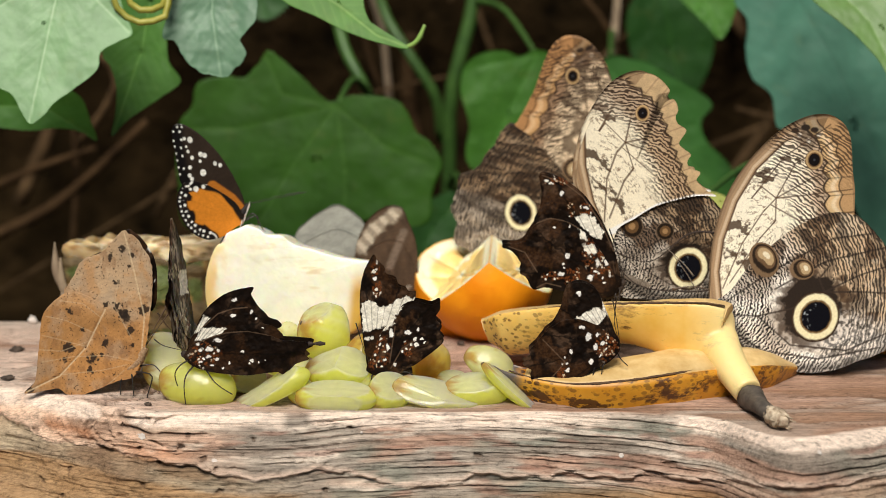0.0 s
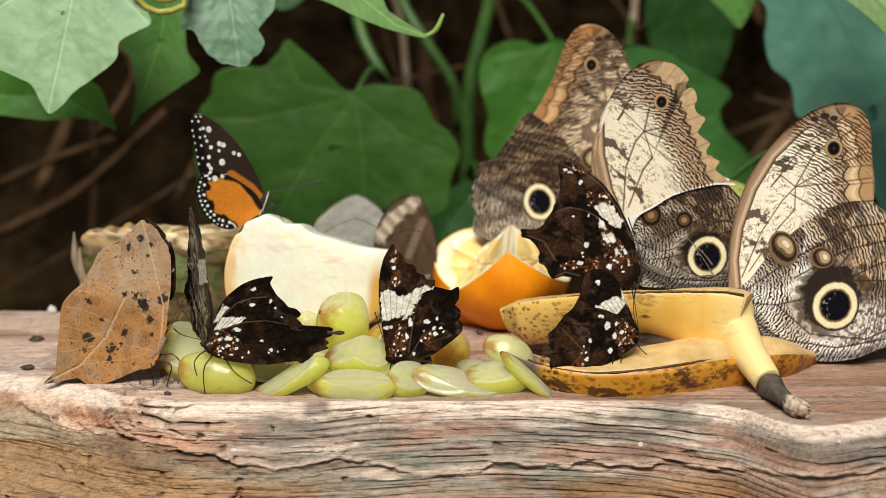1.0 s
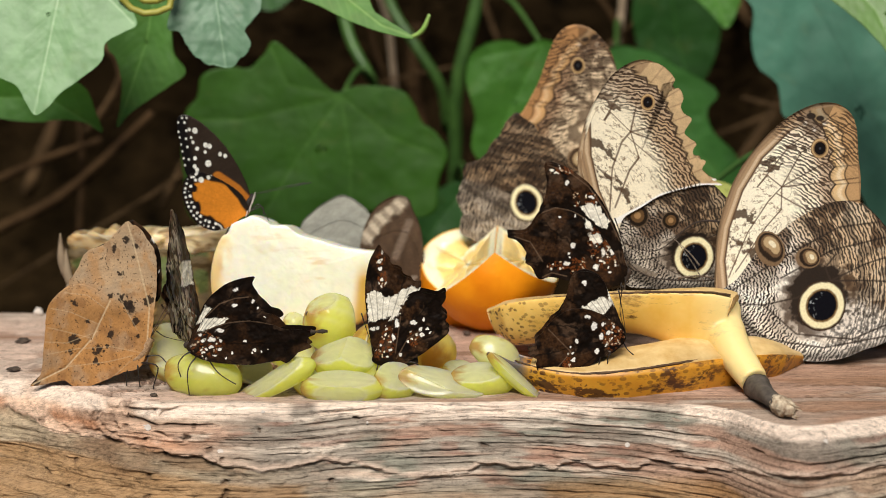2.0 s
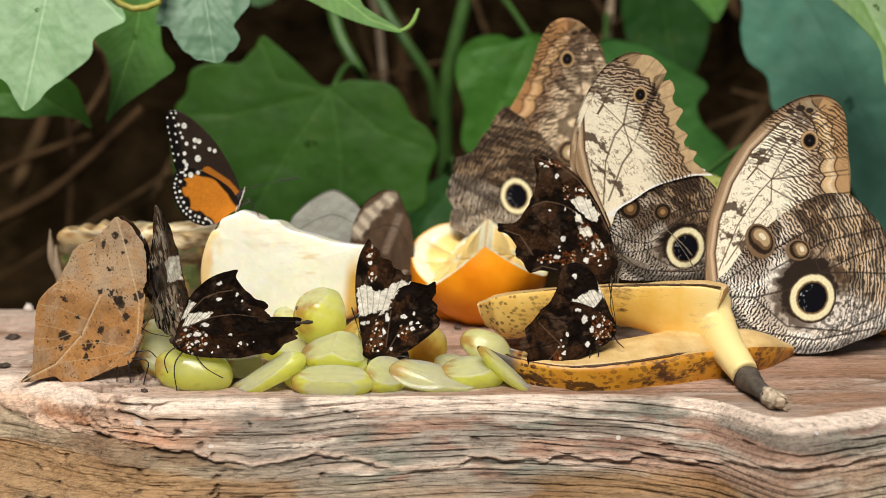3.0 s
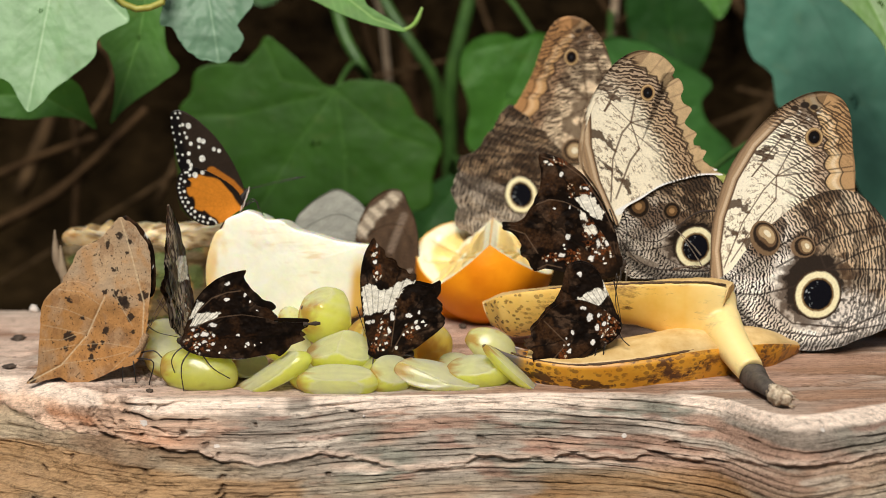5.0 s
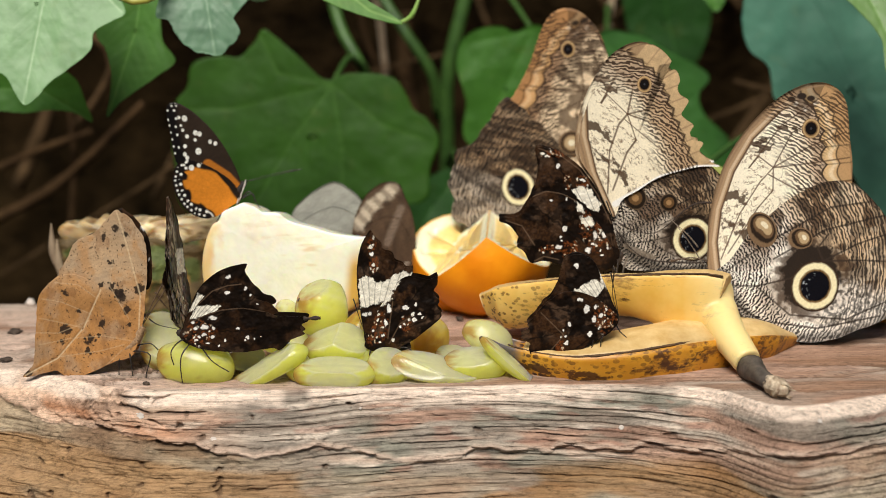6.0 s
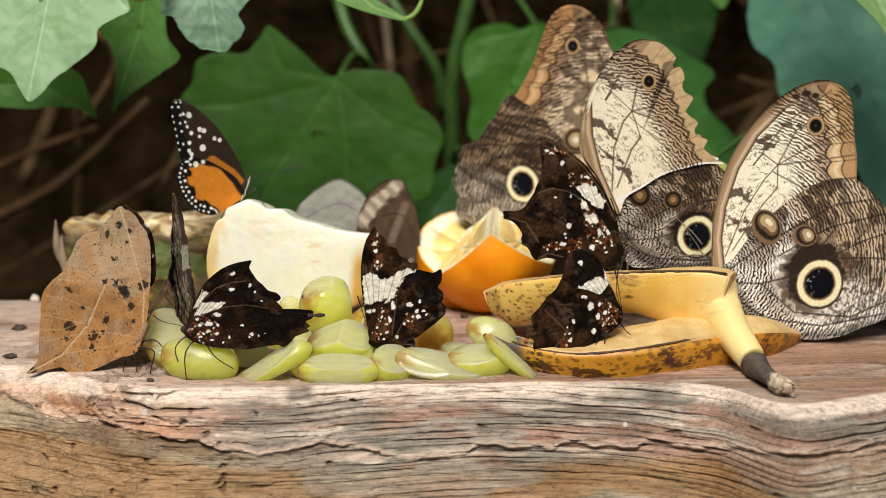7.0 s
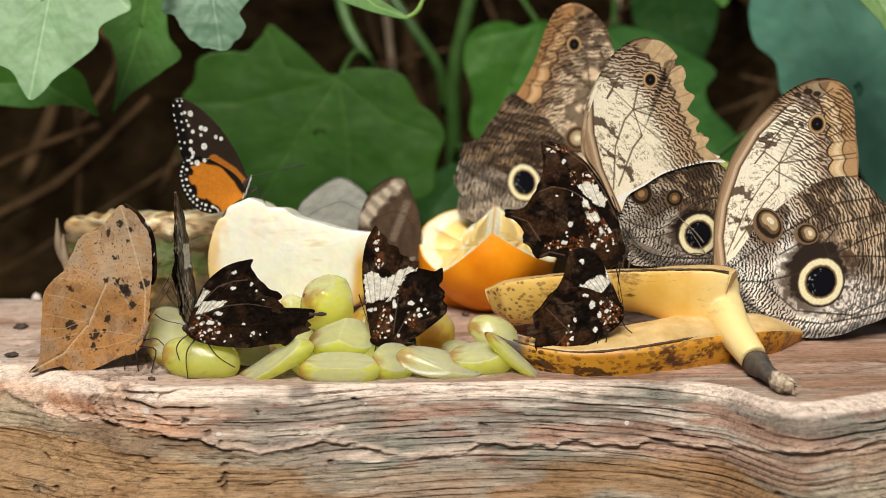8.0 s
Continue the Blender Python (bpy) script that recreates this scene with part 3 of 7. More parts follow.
    # pale worn rim, with its highlight put into the colour as well
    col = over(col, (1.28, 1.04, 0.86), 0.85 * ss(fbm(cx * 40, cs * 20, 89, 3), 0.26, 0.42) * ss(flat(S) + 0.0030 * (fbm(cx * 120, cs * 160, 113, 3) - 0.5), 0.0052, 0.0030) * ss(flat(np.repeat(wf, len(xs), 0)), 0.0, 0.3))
    col = np.concatenate([0.68 * col.reshape(*X.shape, 3), np.full((len(xs), 3, 3), 0.3)], 1)
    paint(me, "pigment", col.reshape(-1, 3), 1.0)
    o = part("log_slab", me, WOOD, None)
    tagged(o, "weathered split log slab with pinkish worn top and fibrous front", "log", kind="structure")
    post = part("log_foot", tube_mesh("log_foot", [(0, 0.05, -0.78), (0, 0.05, -0.4), (0.0, 0.05, -0.075)], [0.09, 0.08, 0.085], 20, 10, 0.1), ROOT, None)
    tagged(post, "rough brown post under the feeding log", "post", kind="structure")


# ---- foliage ----
def leaf_mesh(name, outline, centre, mids, k, tone, vein, n=190, m=36, fold=0.12, wave=6.0, seed=3, tooth=0.02, stretch=1.0):
    """A leaf blade. mids: main veins as polylines; side veins branch off the first."""
    outline = [(u, v * stretch) for u, v in outline]
    centre = (centre[0], centre[1] * stretch)
    mids = [[(u, v * stretch) for u, v in line] for line in mids]
    sides = []
    main = spline(mids[0], 12, closed=False)
    for i in range(2, 10):
        d = main[min(i + 1, 11)] - main[i - 1]
        d = d / np.hypot(*d)
        reach = 90 * (1 - i / 14)
        for s in (-1, 1):
            e = np.array([d[0] * 0.7 - s * d[1] * 0.7, d[1] * 0.7 + s * d[0] * 0.7])
            sides.append([tuple(main[i]), tuple(main[i] + e * reach + d * reach * 0.25)])

    def dist(u, v):
        a = np.min([seg(u, v, line)[0] for line in mids], 0)
        b = np.min([seg(u, v, line)[0] for line in sides], 0)
        return a, b

    def relief(u, v):
        a, b = dist(u, v)
        return -fold * np.minimum(a, 90) + wave * (fbm(u / 70, v / 70, seed) - 0.5) * 2 + 0.7 * np.exp(-(a / 4) ** 2) + 0.12 * np.exp(-(b / 3) ** 2)

    def colour(u, v):
        a, b = dist(u, v)
        blotch = fbm(u / 60, v / 60, seed + 5)
        c = np.array(tone)[None] * (0.68 + 0.28 * blotch)[:, None]
        c = over(c, vein, 0.7 * np.exp(-(a / 1.7) ** 2))
        c = over(c, vein, 0.16 * np.exp(-(b / 1.4) ** 2))
        c = over(c, (0.30, 0.26, 0.07), 0.06 * ss(fbm(u / 22, v / 22, seed + 9), 0.66, 0.80))
        return c, c * 0.7, np.zeros(len(u))

    return sheet_mesh(name, outline, centre, n, m, k, colour, relief, 0.0004, root=mids[0][0], ragged=tooth, seed=seed, back_rings=10)


def leaf(plant, at, k, outline, centre, mids, tone, vein, tilt=0.0, turn=0.0, mat=None, stalk=None, label="", **extra):
    me = leaf_mesh("leaf", outline, centre, mids, k, tone, vein, stretch=1 / math.cos(radians(abs(tilt - 11.5))), **extra)
    inv = plant.matrix_basis.inverted()
    o = part("leaf", me, mat or LEAF, plant, label, at=inv @ pose(*at, -tilt, 0, turn))
    if stalk:
        start = (inv @ pose(*at, -tilt, 0, turn)) @ Vector((mids[0][0][0] * k, 0.0006, mids[0][0][1] * k))
        part("leaf_stalk", tube_mesh("leaf_stalk", [start, start * 0.5 + (inv @ Vector(stalk)) * 0.5 + Vector((0, 0.005, 0.008)), inv @ Vector(stalk)], [0.0012, 0.0014, 0.0018], 7), GREEN_STEM, plant)
    return o


BLUE = (0.10, 0.28, 0.19)


def stem(plant, pts, r, mat, name="stem"):
    inv = plant.matrix_basis.inverted()
    return part(name, tube_mesh(name, [inv @ Vector(p) for p in pts], r, 9), mat, plant)


def hanging_vine():
    p = thing("hanging_vine", pose(-0.1003, 0.1200, 0.2206), "hanging vine with pale waxy green lobed leaves and curling tendrils", "vine")
    stem(p, [(-0.2399, 0.1200, 0.2120), (-0.1473, 0.1200, 0.2011), (-0.1009, 0.1200, 0.1946), (-0.0368, 0.1300, 0.2010), (0.0488, 0.1400, 0.2208)], [0.003, 0.0035, 0.003], GREEN_STEM, "main_stem")
    leaf(p, (-0.1503, 0.0850, 0.1356), 0.000221, [(-130, 40), (-30, 100), (60, 90), (115, 20), (125, -30), (144, -76), (122, -92), (91, -112), (86, -142), (50, -172), (15, -198), (-5, -220), (-28, -234), (-45, -210), (-62, -183), (-90, -170), (-150, -140), (-200, -80)], (-10, -60), [[(30, 90), (5, -40), (-15, -150), (-29, -230)], [(30, 90), (80, -20), (138, -76)], [(30, 90), (-70, -20), (-170, -80)]], (0.27, 0.48, 0.22), (0.44, 0.63, 0.36), tilt=22, mat=LEAF_WAXY, stalk=(-0.1297, 0.1200, 0.1967), seed=4, n=300, m=60, wave=5, fold=0.06, label="pale waxy green leaf")
    leaf(p, (-0.0908, 0.0950, 0.1303), 0.000224, [(-40, 90), (50, 90), (82, 20), (85, -30), (67, -55), (55, -72), (67, -95), (50, -118), (25, -133), (-20, -122), (-45, -95), (-58, -72), (-79, -66), (-70, -20), (-60, 30)], (0, 20), [[(8, 80), (5, -20), (22, -130)]], (0.15, 0.29, 0.17), (0.25, 0.40, 0.25), tilt=18, mat=LEAF_WAXY, stalk=(-0.0808, 0.1200, 0.1967), seed=6, n=260, m=50, wave=9, tooth=0.05, label="blue-green leaf with chewed edge")
    leaf(p, (-0.1229, 0.1350, 0.1060), 0.000233, [(-60, 70), (10, 110), (50, 70), (46, 30), (50, -20), (72, -55), (40, -80), (0, -105), (-28, -125), (-50, -148), (-45, -115), (-42, -70), (-52, -30), (-67, -5)], (0, 0), [[(15, 90), (0, 0), (-47, -145)]], (0.10, 0.27, 0.045), (0.17, 0.36, 0.08), tilt=15, stalk=(-0.1053, 0.1200, 0.1946), seed=7, fold=0.2)
    leaf(p, (-0.1637, 0.1400, 0.0821), 0.000235, [(-160, 40), (-80, 50), (10, 40), (60, 20), (80, -25), (90, -58), (60, -42), (20, -36), (-30, -40), (-100, -32), (-170, -20)], (0, 0), [[(-160, 5), (0, 0), (85, -55)]], (0.08, 0.25, 0.03), (0.13, 0.3, 0.06), tilt=8, stalk=(-0.2075, 0.1200, 0.1946), seed=8)
    blade = leaf(p, (-0.0358, 0.0900, 0.1264), 0.000222, [(-150, 80), (-60, 90), (30, 80), (23, 20), (30, -10), (46, -33), (70, -51), (96, -59), (102, -67), (80, -64), (40, -53), (-10, -35), (-60, -10), (-120, 20)], (-20, 15), [[(-120, 70), (-20, 10), (45, -42), (98, -63)]], (0.15, 0.34, 0.07), (0.30, 0.50, 0.14), tilt=30, stalk=(-0.0503, 0.1300, 0.1988), seed=9, fold=0.05, wave=3, label="light green leaf with a curled tip")
    lift = (p.matrix_basis @ blade.matrix_basis).inverted()
    part("curled_tip", tube_mesh("curled_tip", [lift @ Vector(q) for q in ((-0.0183, 0.0880, 0.1135), (-0.0135, 0.0870, 0.1132), (-0.0096, 0.0860, 0.1159), (-0.0070, 0.0860, 0.1216))], [0.0003, 0.0008, 0.0010, 0.0006], 8, 20), TIP_GREEN, blade, "yellow-green curled leaf tip")
    for pts in ([(-0.1276, 0.0800, 0.1446), (-0.1249, 0.0800, 0.1296), (-0.1175, 0.0800, 0.1235), (-0.1099, 0.0800, 0.1242), (-0.1049, 0.0850, 0.1334), (-0.1051, 0.1200, 0.2011)], [(-0.1229, 0.0850, 0.1485), (-0.1201, 0.0850, 0.1302), (-0.1133, 0.0850, 0.1274), (-0.1067, 0.0850, 0.1304), (-0.1052, 0.0900, 0.1438), (-0.1009, 0.1200, 0.1946)]):
        stem(p, pts, [0.0011, 0.0014, 0.0014, 0.001], YELLOW_STEM, "tendril")


def shade_vine():
    p = thing("climbing_plant", pose(-0.0256, 0.4000, -0.1111), "climbing plant with broad dark green lobed leaves against the bank", "plant")
    stem(p, [(0.0018, 0.3600, -0.1002), (0.0031, 0.3400, 0.0227), (0.0045, 0.3300, 0.0640), (0.0150, 0.3300, 0.1087), (0.0237, 0.3400, 0.1904)], [0.004, 0.0036, 0.003], GREEN_STEM)
    stem(p, [(-0.0011, 0.3400, 0.0371), (-0.0039, 0.3300, 0.0612), (-0.0178, 0.3300, 0.0837), (-0.0319, 0.3400, 0.1106), (-0.0398, 0.3400, 0.1768)], [0.0026, 0.0026, 0.002], GREEN_STEM)
    stem(p, [(-0.0345, 0.2800, 0.0679), (-0.0405, 0.2800, 0.0787), (-0.0480, 0.2900, 0.0936), (-0.0549, 0.3000, 0.1276), (-0.0607, 0.3200, 0.1908)], [0.0026, 0.003, 0.003], GREEN_STEM)
    stem(p, [(-0.0270, 0.3600, 0.0514), (-0.0287, 0.3600, 0.0716), (-0.0308, 0.3600, 0.0917), (-0.0367, 0.3600, 0.1173), (-0.0377, 0.3600, 0.1789)], [0.0018, 0.002, 0.002], DRY_STEM)
    stem(p, [(0.0834, 0.3600, 0.0687), (0.0881, 0.3700, 0.0935), (0.0891, 0.3700, 0.1222), (0.0896, 0.3700, 0.1786)], [0.002, 0.002, 0.002], DRY_STEM)
    leaf(p, (-0.0568, 0.2200, 0.0479), 0.000254, [(15, 102), (-25, 140), (-60, 170), (-85, 186), (-105, 162), (-130, 140), (-165, 142), (-210, 130), (-220, 90), (-240, 65), (-248, 20), (-245, -50), (-230, -120), (-140, -145), (-40, -138), (40, -120), (120, -105), (170, -120), (202, -108), (205, -60), (222, -10), (205, 25), (178, 45), (162, 80), (140, 100), (100, 108), (60, 108), (38, 100)], (0, 0), [[(35, 90), (-40, -10), (-120, -140)], [(35, 90), (50, -20), (50, -120)], [(35, 90), (120, 20), (200, -10)], [(35, 90), (-60, 110), (-90, 175)], [(35, 90), (-140, 50), (-240, 50)]], (0.047, 0.148, 0.011), (0.09, 0.22, 0.032), tilt=10, stalk=(-0.0358, 0.2800, 0.0706), seed=12, wave=5, fold=0.03, n=260)
    leaf(p, (0.0305, 0.2600, 0.0627), 0.000264, [(-85, 35), (-78, 80), (-50, 102), (-10, 108), (20, 98), (50, 110), (90, 90), (110, 40), (120, -30), (100, -100), (30, -130), (-40, -110), (-75, -80), (-70, -20)], (0, 0), [[(50, 100), (0, 0), (-50, -100)], [(50, 100), (-50, 80)]], (0.065, 0.21, 0.022), (0.10, 0.28, 0.05), tilt=8, stalk=(0.0150, 0.3300, 0.1087), seed=13)
    leaf(p, (0.1079, 0.2700, 0.0506), 0.000266, [(-130, 120), (-60, 130), (0, 100), (55, 70), (68, 50), (50, 25), (60, -10), (100, -50), (120, -100), (80, -140), (0, -160), (-80, -140), (-120, -60)], (0, -10), [[(-110, 110), (-10, 0), (100, -120)]], (0.055, 0.19, 0.035), (0.08, 0.24, 0.05), tilt=8, stalk=(0.0867, 0.3700, 0.0878), seed=14)
    leaf(p, (0.1113, 0.3400, 0.0825), 0.000283, [(-70, 70), (-20, 130), (50, 110), (82, 30), (70, -40), (35, -85), (-30, -60), (-62, -10)], (0, 0), [[(-10, 120), (10, 0), (30, -80)]], (0.025, 0.10, 0.015), (0.04, 0.14, 0.02), tilt=5, stalk=(0.0891, 0.3700, 0.1222), seed=15)
    leaf(p, (0.1186, 0.2600, 0.1151), 0.000264, [(-100, 60), (-10, 90), (70, 50), (60, -20), (35, -68), (10, -45), (-35, 0)], (0, -20), [[(-50, 80), (10, 0), (35, -62)]], (0.08, 0.25, 0.03), (0.12, 0.3, 0.05), tilt=15, stalk=(0.0900, 0.3700, 0.1562), seed=16)
    leaf(p, (-0.0038, 0.2900, 0.0034), 0.000271, [(-50, 20), (-10, 45), (30, 60), (60, 40), (70, -20), (30, -70), (-30, -60)], (0, 0), [[(50, 50), (0, 0), (-30, -50)]], (0.03, 0.11, 0.02), (0.05, 0.15, 0.03), tilt=12, stalk=(0.0028, 0.3400, 0.0141), seed=17)
    leaf(p, (-0.0794, 0.3000, 0.1088), 0.000274, [(-90, 70), (10, 90), (40, 30), (10, -10), (-25, -25), (-60, 0)], (0, -20), [[(-40, 70), (-20, -20)]], (0.03, 0.11, 0.02), (0.05, 0.15, 0.03), tilt=20, stalk=(-0.0604, 0.3100, 0.1644), seed=18)


def broad_plant():
    p = thing("broad_leaf_plant", pose(0.2277, 0.2500, -0.0539), "plant with very large matt blue-green leaves", "plant")
    stem(p, [(0.2383, 0.2500, -0.0539), (0.2243, 0.2400, 0.0394), (0.2037, 0.2200, 0.1288), (0.1917, 0.2200, 0.1829)], [0.005, 0.004, 0.003], GREEN_STEM)
    leaf(p, (0.1724, 0.2000, 0.0712), 0.000249, [(-180, 200), (-140, 280), (-30, 320), (100, 260), (200, 100), (240, -100), (200, -270), (120, -320), (60, -220), (0, -100), (-60, -30), (-105, -25), (-115, 30), (-150, 60), (-162, 110), (-158, 160)], (30, -20), [[(-100, 260), (0, 80), (100, -130), (140, -280)], [(-40, 160), (80, 100), (200, -40)]], BLUE, (0.08, 0.2, 0.14), tilt=12, stalk=(0.1922, 0.2200, 0.1683), seed=22, fold=0.05, n=300, label="large matt blue-green leaf")
    leaf(p, (0.1686, 0.1200, 0.1168), 0.000230, [(-110, 110), (-30, 160), (90, 110), (150, -30), (110, -150), (60, -160), (32, -135), (30, -80), (0, -35), (-40, 5), (-90, 50)], (30, 0), [[(-80, 110), (10, 10), (70, -140)]], (0.16, 0.30, 0.08), (0.22, 0.38, 0.12), tilt=35, mat=LEAF_WAXY, stalk=(0.2002, 0.2200, 0.1560), seed=23, label="yellow-green leaf with a dry brown edge")
    leaf(p, (0.1126, 0.1200, 0.0491), 0.000230, [(-40, -5), (-13, 5), (25, -15), (25, -40), (-5, -30), (-30, -25)], (0, -10), [[(-35, -7), (23, -27)]], (0.42, 0.46, 0.08), (0.5, 0.52, 0.15), tilt=40, stalk=(0.1599, 0.2100, 0.0445), seed=24, n=80, m=16, label="small yellow leaf")


ground()
bank()
roots()
dead_branches()
log_slab()
hanging_vine()
shade_vine()
broad_plant()


# ---- fruit ----
def slab_mesh(name, outline, centre, k, depth, bevel, colour, n=180, m=40, dome=0.0, rough=0.0, seed=2, slant=(0, 0)):
    """A thick cut piece: outline in the x-z plane, depth along y, rounded edges, an uneven face."""
    edge, c = spline(outline, n), np.array(centre, float)
    rings = []
    for s in np.linspace(0.04, 1, m):
        inset = max(0.0, (s - (1 - bevel)) / bevel)
        rings.append((s, -dome * (1 - s * s) + bevel * 40 * (1 - math.sqrt(max(0.0, 1 - inset * inset))) * 1.0))
    y1 = rings[-1][1]
    for t in np.linspace(0, 1, 12)[1:]:
        rings.append((1.0 + 0.02 * math.sin(t * 3.14), y1 + (depth - y1) * t))
    rings += [(0.6, depth), (0.04, depth)]
    P = []
    for s, y in rings:
        q = c + (edge - c) * s
        w = rough * (fbm(q[:, 0] / 26 + y / 40, q[:, 1] / 26 + y / 30, seed) - 0.5) * 2
        P.append(np.stack([q[:, 0] + slant[0] * y, y + w, q[:, 1] + slant[1] * y + 0.5 * w], 1))
    P = np.array(P)
    r = len(P)
    i, j = np.meshgrid(np.arange(r - 1), np.arange(n), indexing="ij")
    a, b = i * n + j, i * n + (j + 1) % n
    faces = np.stack([a, b, b + n, a + n], -1).reshape(-1, 4).tolist()
    faces += [list(range(n))[::-1], list(range((r - 1) * n, r * n))]
    flat = P.reshape(-1, 3)
    me = mesh_of(name, flat * [k, k, k * 1.02], faces)
    paint(me, "pigment", colour(flat[:, 0], flat[:, 2], flat[:, 1]), 1.0)
    return me


def melon_chunk():
    o = thing("melon_chunk", pose(-0.0577, 0.0350, 0.0140), "large chunk of overripe white melon flesh with yellow rind", "fruit")

    def col(u, v, y):
        c = np.tile(np.array([[0.98, 0.94, 0.78]]), (len(u), 1)) * (0.97 + 0.05 * fbm(u / 26, v / 36, 61))[:, None]
        streak = ss(fbm(u / 50, v / 9, 63), 0.56, 0.75) * ss(np.abs(v - 95), 45, 15)
        c = over(c, (0.70, 0.46, 0.20), 0.5 * streak * ss(np.abs(u - 10), 70, 30))
        c = over(c, (0.86, 0.60, 0.26), 0.85 * ss(-u + 30 * (fbm(u / 12, v / 20, 65) - 0.5), 104, 136))
        c = over(c, (0.66, 0.44, 0.20), 0.2 * ss(fbm(u / 30, v / 6, 67), 0.58, 0.70) * ss(v, 100, 130))
        rind = np.maximum(0.3 * ss(-u, 122, 142), ss(u - v * 0.12, 96, 116)) * ss(v, 110, 60)
        return over(c, (0.72, 0.45, 0.10), rind)

    part("flesh", slab_mesh("flesh", [(-144, 40), (-146, 80), (-138, 118), (-126, 144), (-114, 152), (-106, 168), (-82, 178), (-70, 182), (-48, 174), (-36, 166), (-10, 164), (10, 150), (50, 138), (90, 126), (130, 120), (146, 116), (144, 80), (136, 40), (128, 5), (90, -15), (-60, -15), (-130, -5)], (0, 80), 0.000209, 150, 0.07, col, n=300, m=60, dome=6, rough=1.5, slant=(0.05, -0.20)), MELON, o, "wet white flesh")
    part("rind", slab_mesh("rind", [(-138, 20), (-136, 60), (-130, 80), (-90, 90), (10, 90), (120, 80), (138, 40), (130, 6), (90, -12), (-60, -12), (-126, 0)], (0, 40), 0.000209, 178, 0.12, lambda u, v, y: np.tile(np.array([[0.62, 0.40, 0.08]]), (len(u), 1)), dome=0, rough=2, seed=9), MELON, o, "thin yellow rind", at=pose(0, 0.0028, 0))


def pineapple_piece():
    o = thing("pineapple_piece", pose(-0.1190, 0.0750, 0.0022), "cut pineapple piece with dry brown and green rind", "fruit")

    def rind(u, v, y):
        cell = vnoise(u / 26, v / 22, 71)
        c = np.tile(np.array([[0.13, 0.085, 0.03]]), (len(u), 1)) * (0.5 + fbm(u / 14, v / 10, 73))[:, None]
        c = over(c, (0.10, 0.13, 0.03), ss(cell, 0.5, 0.7))
        return over(c, (0.38, 0.22, 0.06), ss(fbm(u / 18, v / 30, 75), 0.58, 0.7))

    def flesh(u, v, y):
        c = np.tile(np.array([[0.90, 0.74, 0.46]]), (len(u), 1)) * (0.6 + 0.6 * fbm(u / 20, v / 8, 77))[:, None]
        c = over(c, (0.42, 0.29, 0.14), 0.75 * ss(-u, -20, 50))
        return over(c, (0.30, 0.16, 0.05), 0.85 * ss(fbm(u / 16, v / 9, 79), 0.50, 0.62))

    part("rind", slab_mesh("rind", [(-133, 30), (-137, 90), (-129, 134), (-65, 138), (35, 138), (155, 144), (185, 140), (185, 15), (155, -2), (5, -2), (-105, -2)], (0, 70), 0.000219, 110, 0.15, rind, dome=14, rough=9, seed=5), RIND, o)
    part("flesh", slab_mesh("flesh", [(-127, 134), (-133, 152), (-117, 162), (-105, 154), (-89, 166), (-73, 158), (-55, 170), (-37, 162), (-13, 166), (25, 164), (85, 168), (155, 172), (190, 168), (191, 128), (155, 124), (85, 126), (35, 122), (-5, 134), (-65, 128), (-120, 124)], (30, 148), 0.000219, 112, 0.2, flesh, n=160, m=16, dome=6, rough=10, seed=6, slant=(0, -0.12)), MELON, o)
    for i, (u, v, h) in enumerate(((-141, 118, 50), (-132, 95, 45), (-128, 60, 40), (-100, 50, 35))):
        k = 0.000219
        part("bract", tube_mesh("bract", [((u + 8) * k, -0.001, (v - h * 0.5) * k), (u * k, -0.002, v * k), ((u - 1) * k, -0.002, (v + h) * k)], [0.0022, 0.0016, 0.0002], 6), DRY_STEM, o, "dry pale spine")


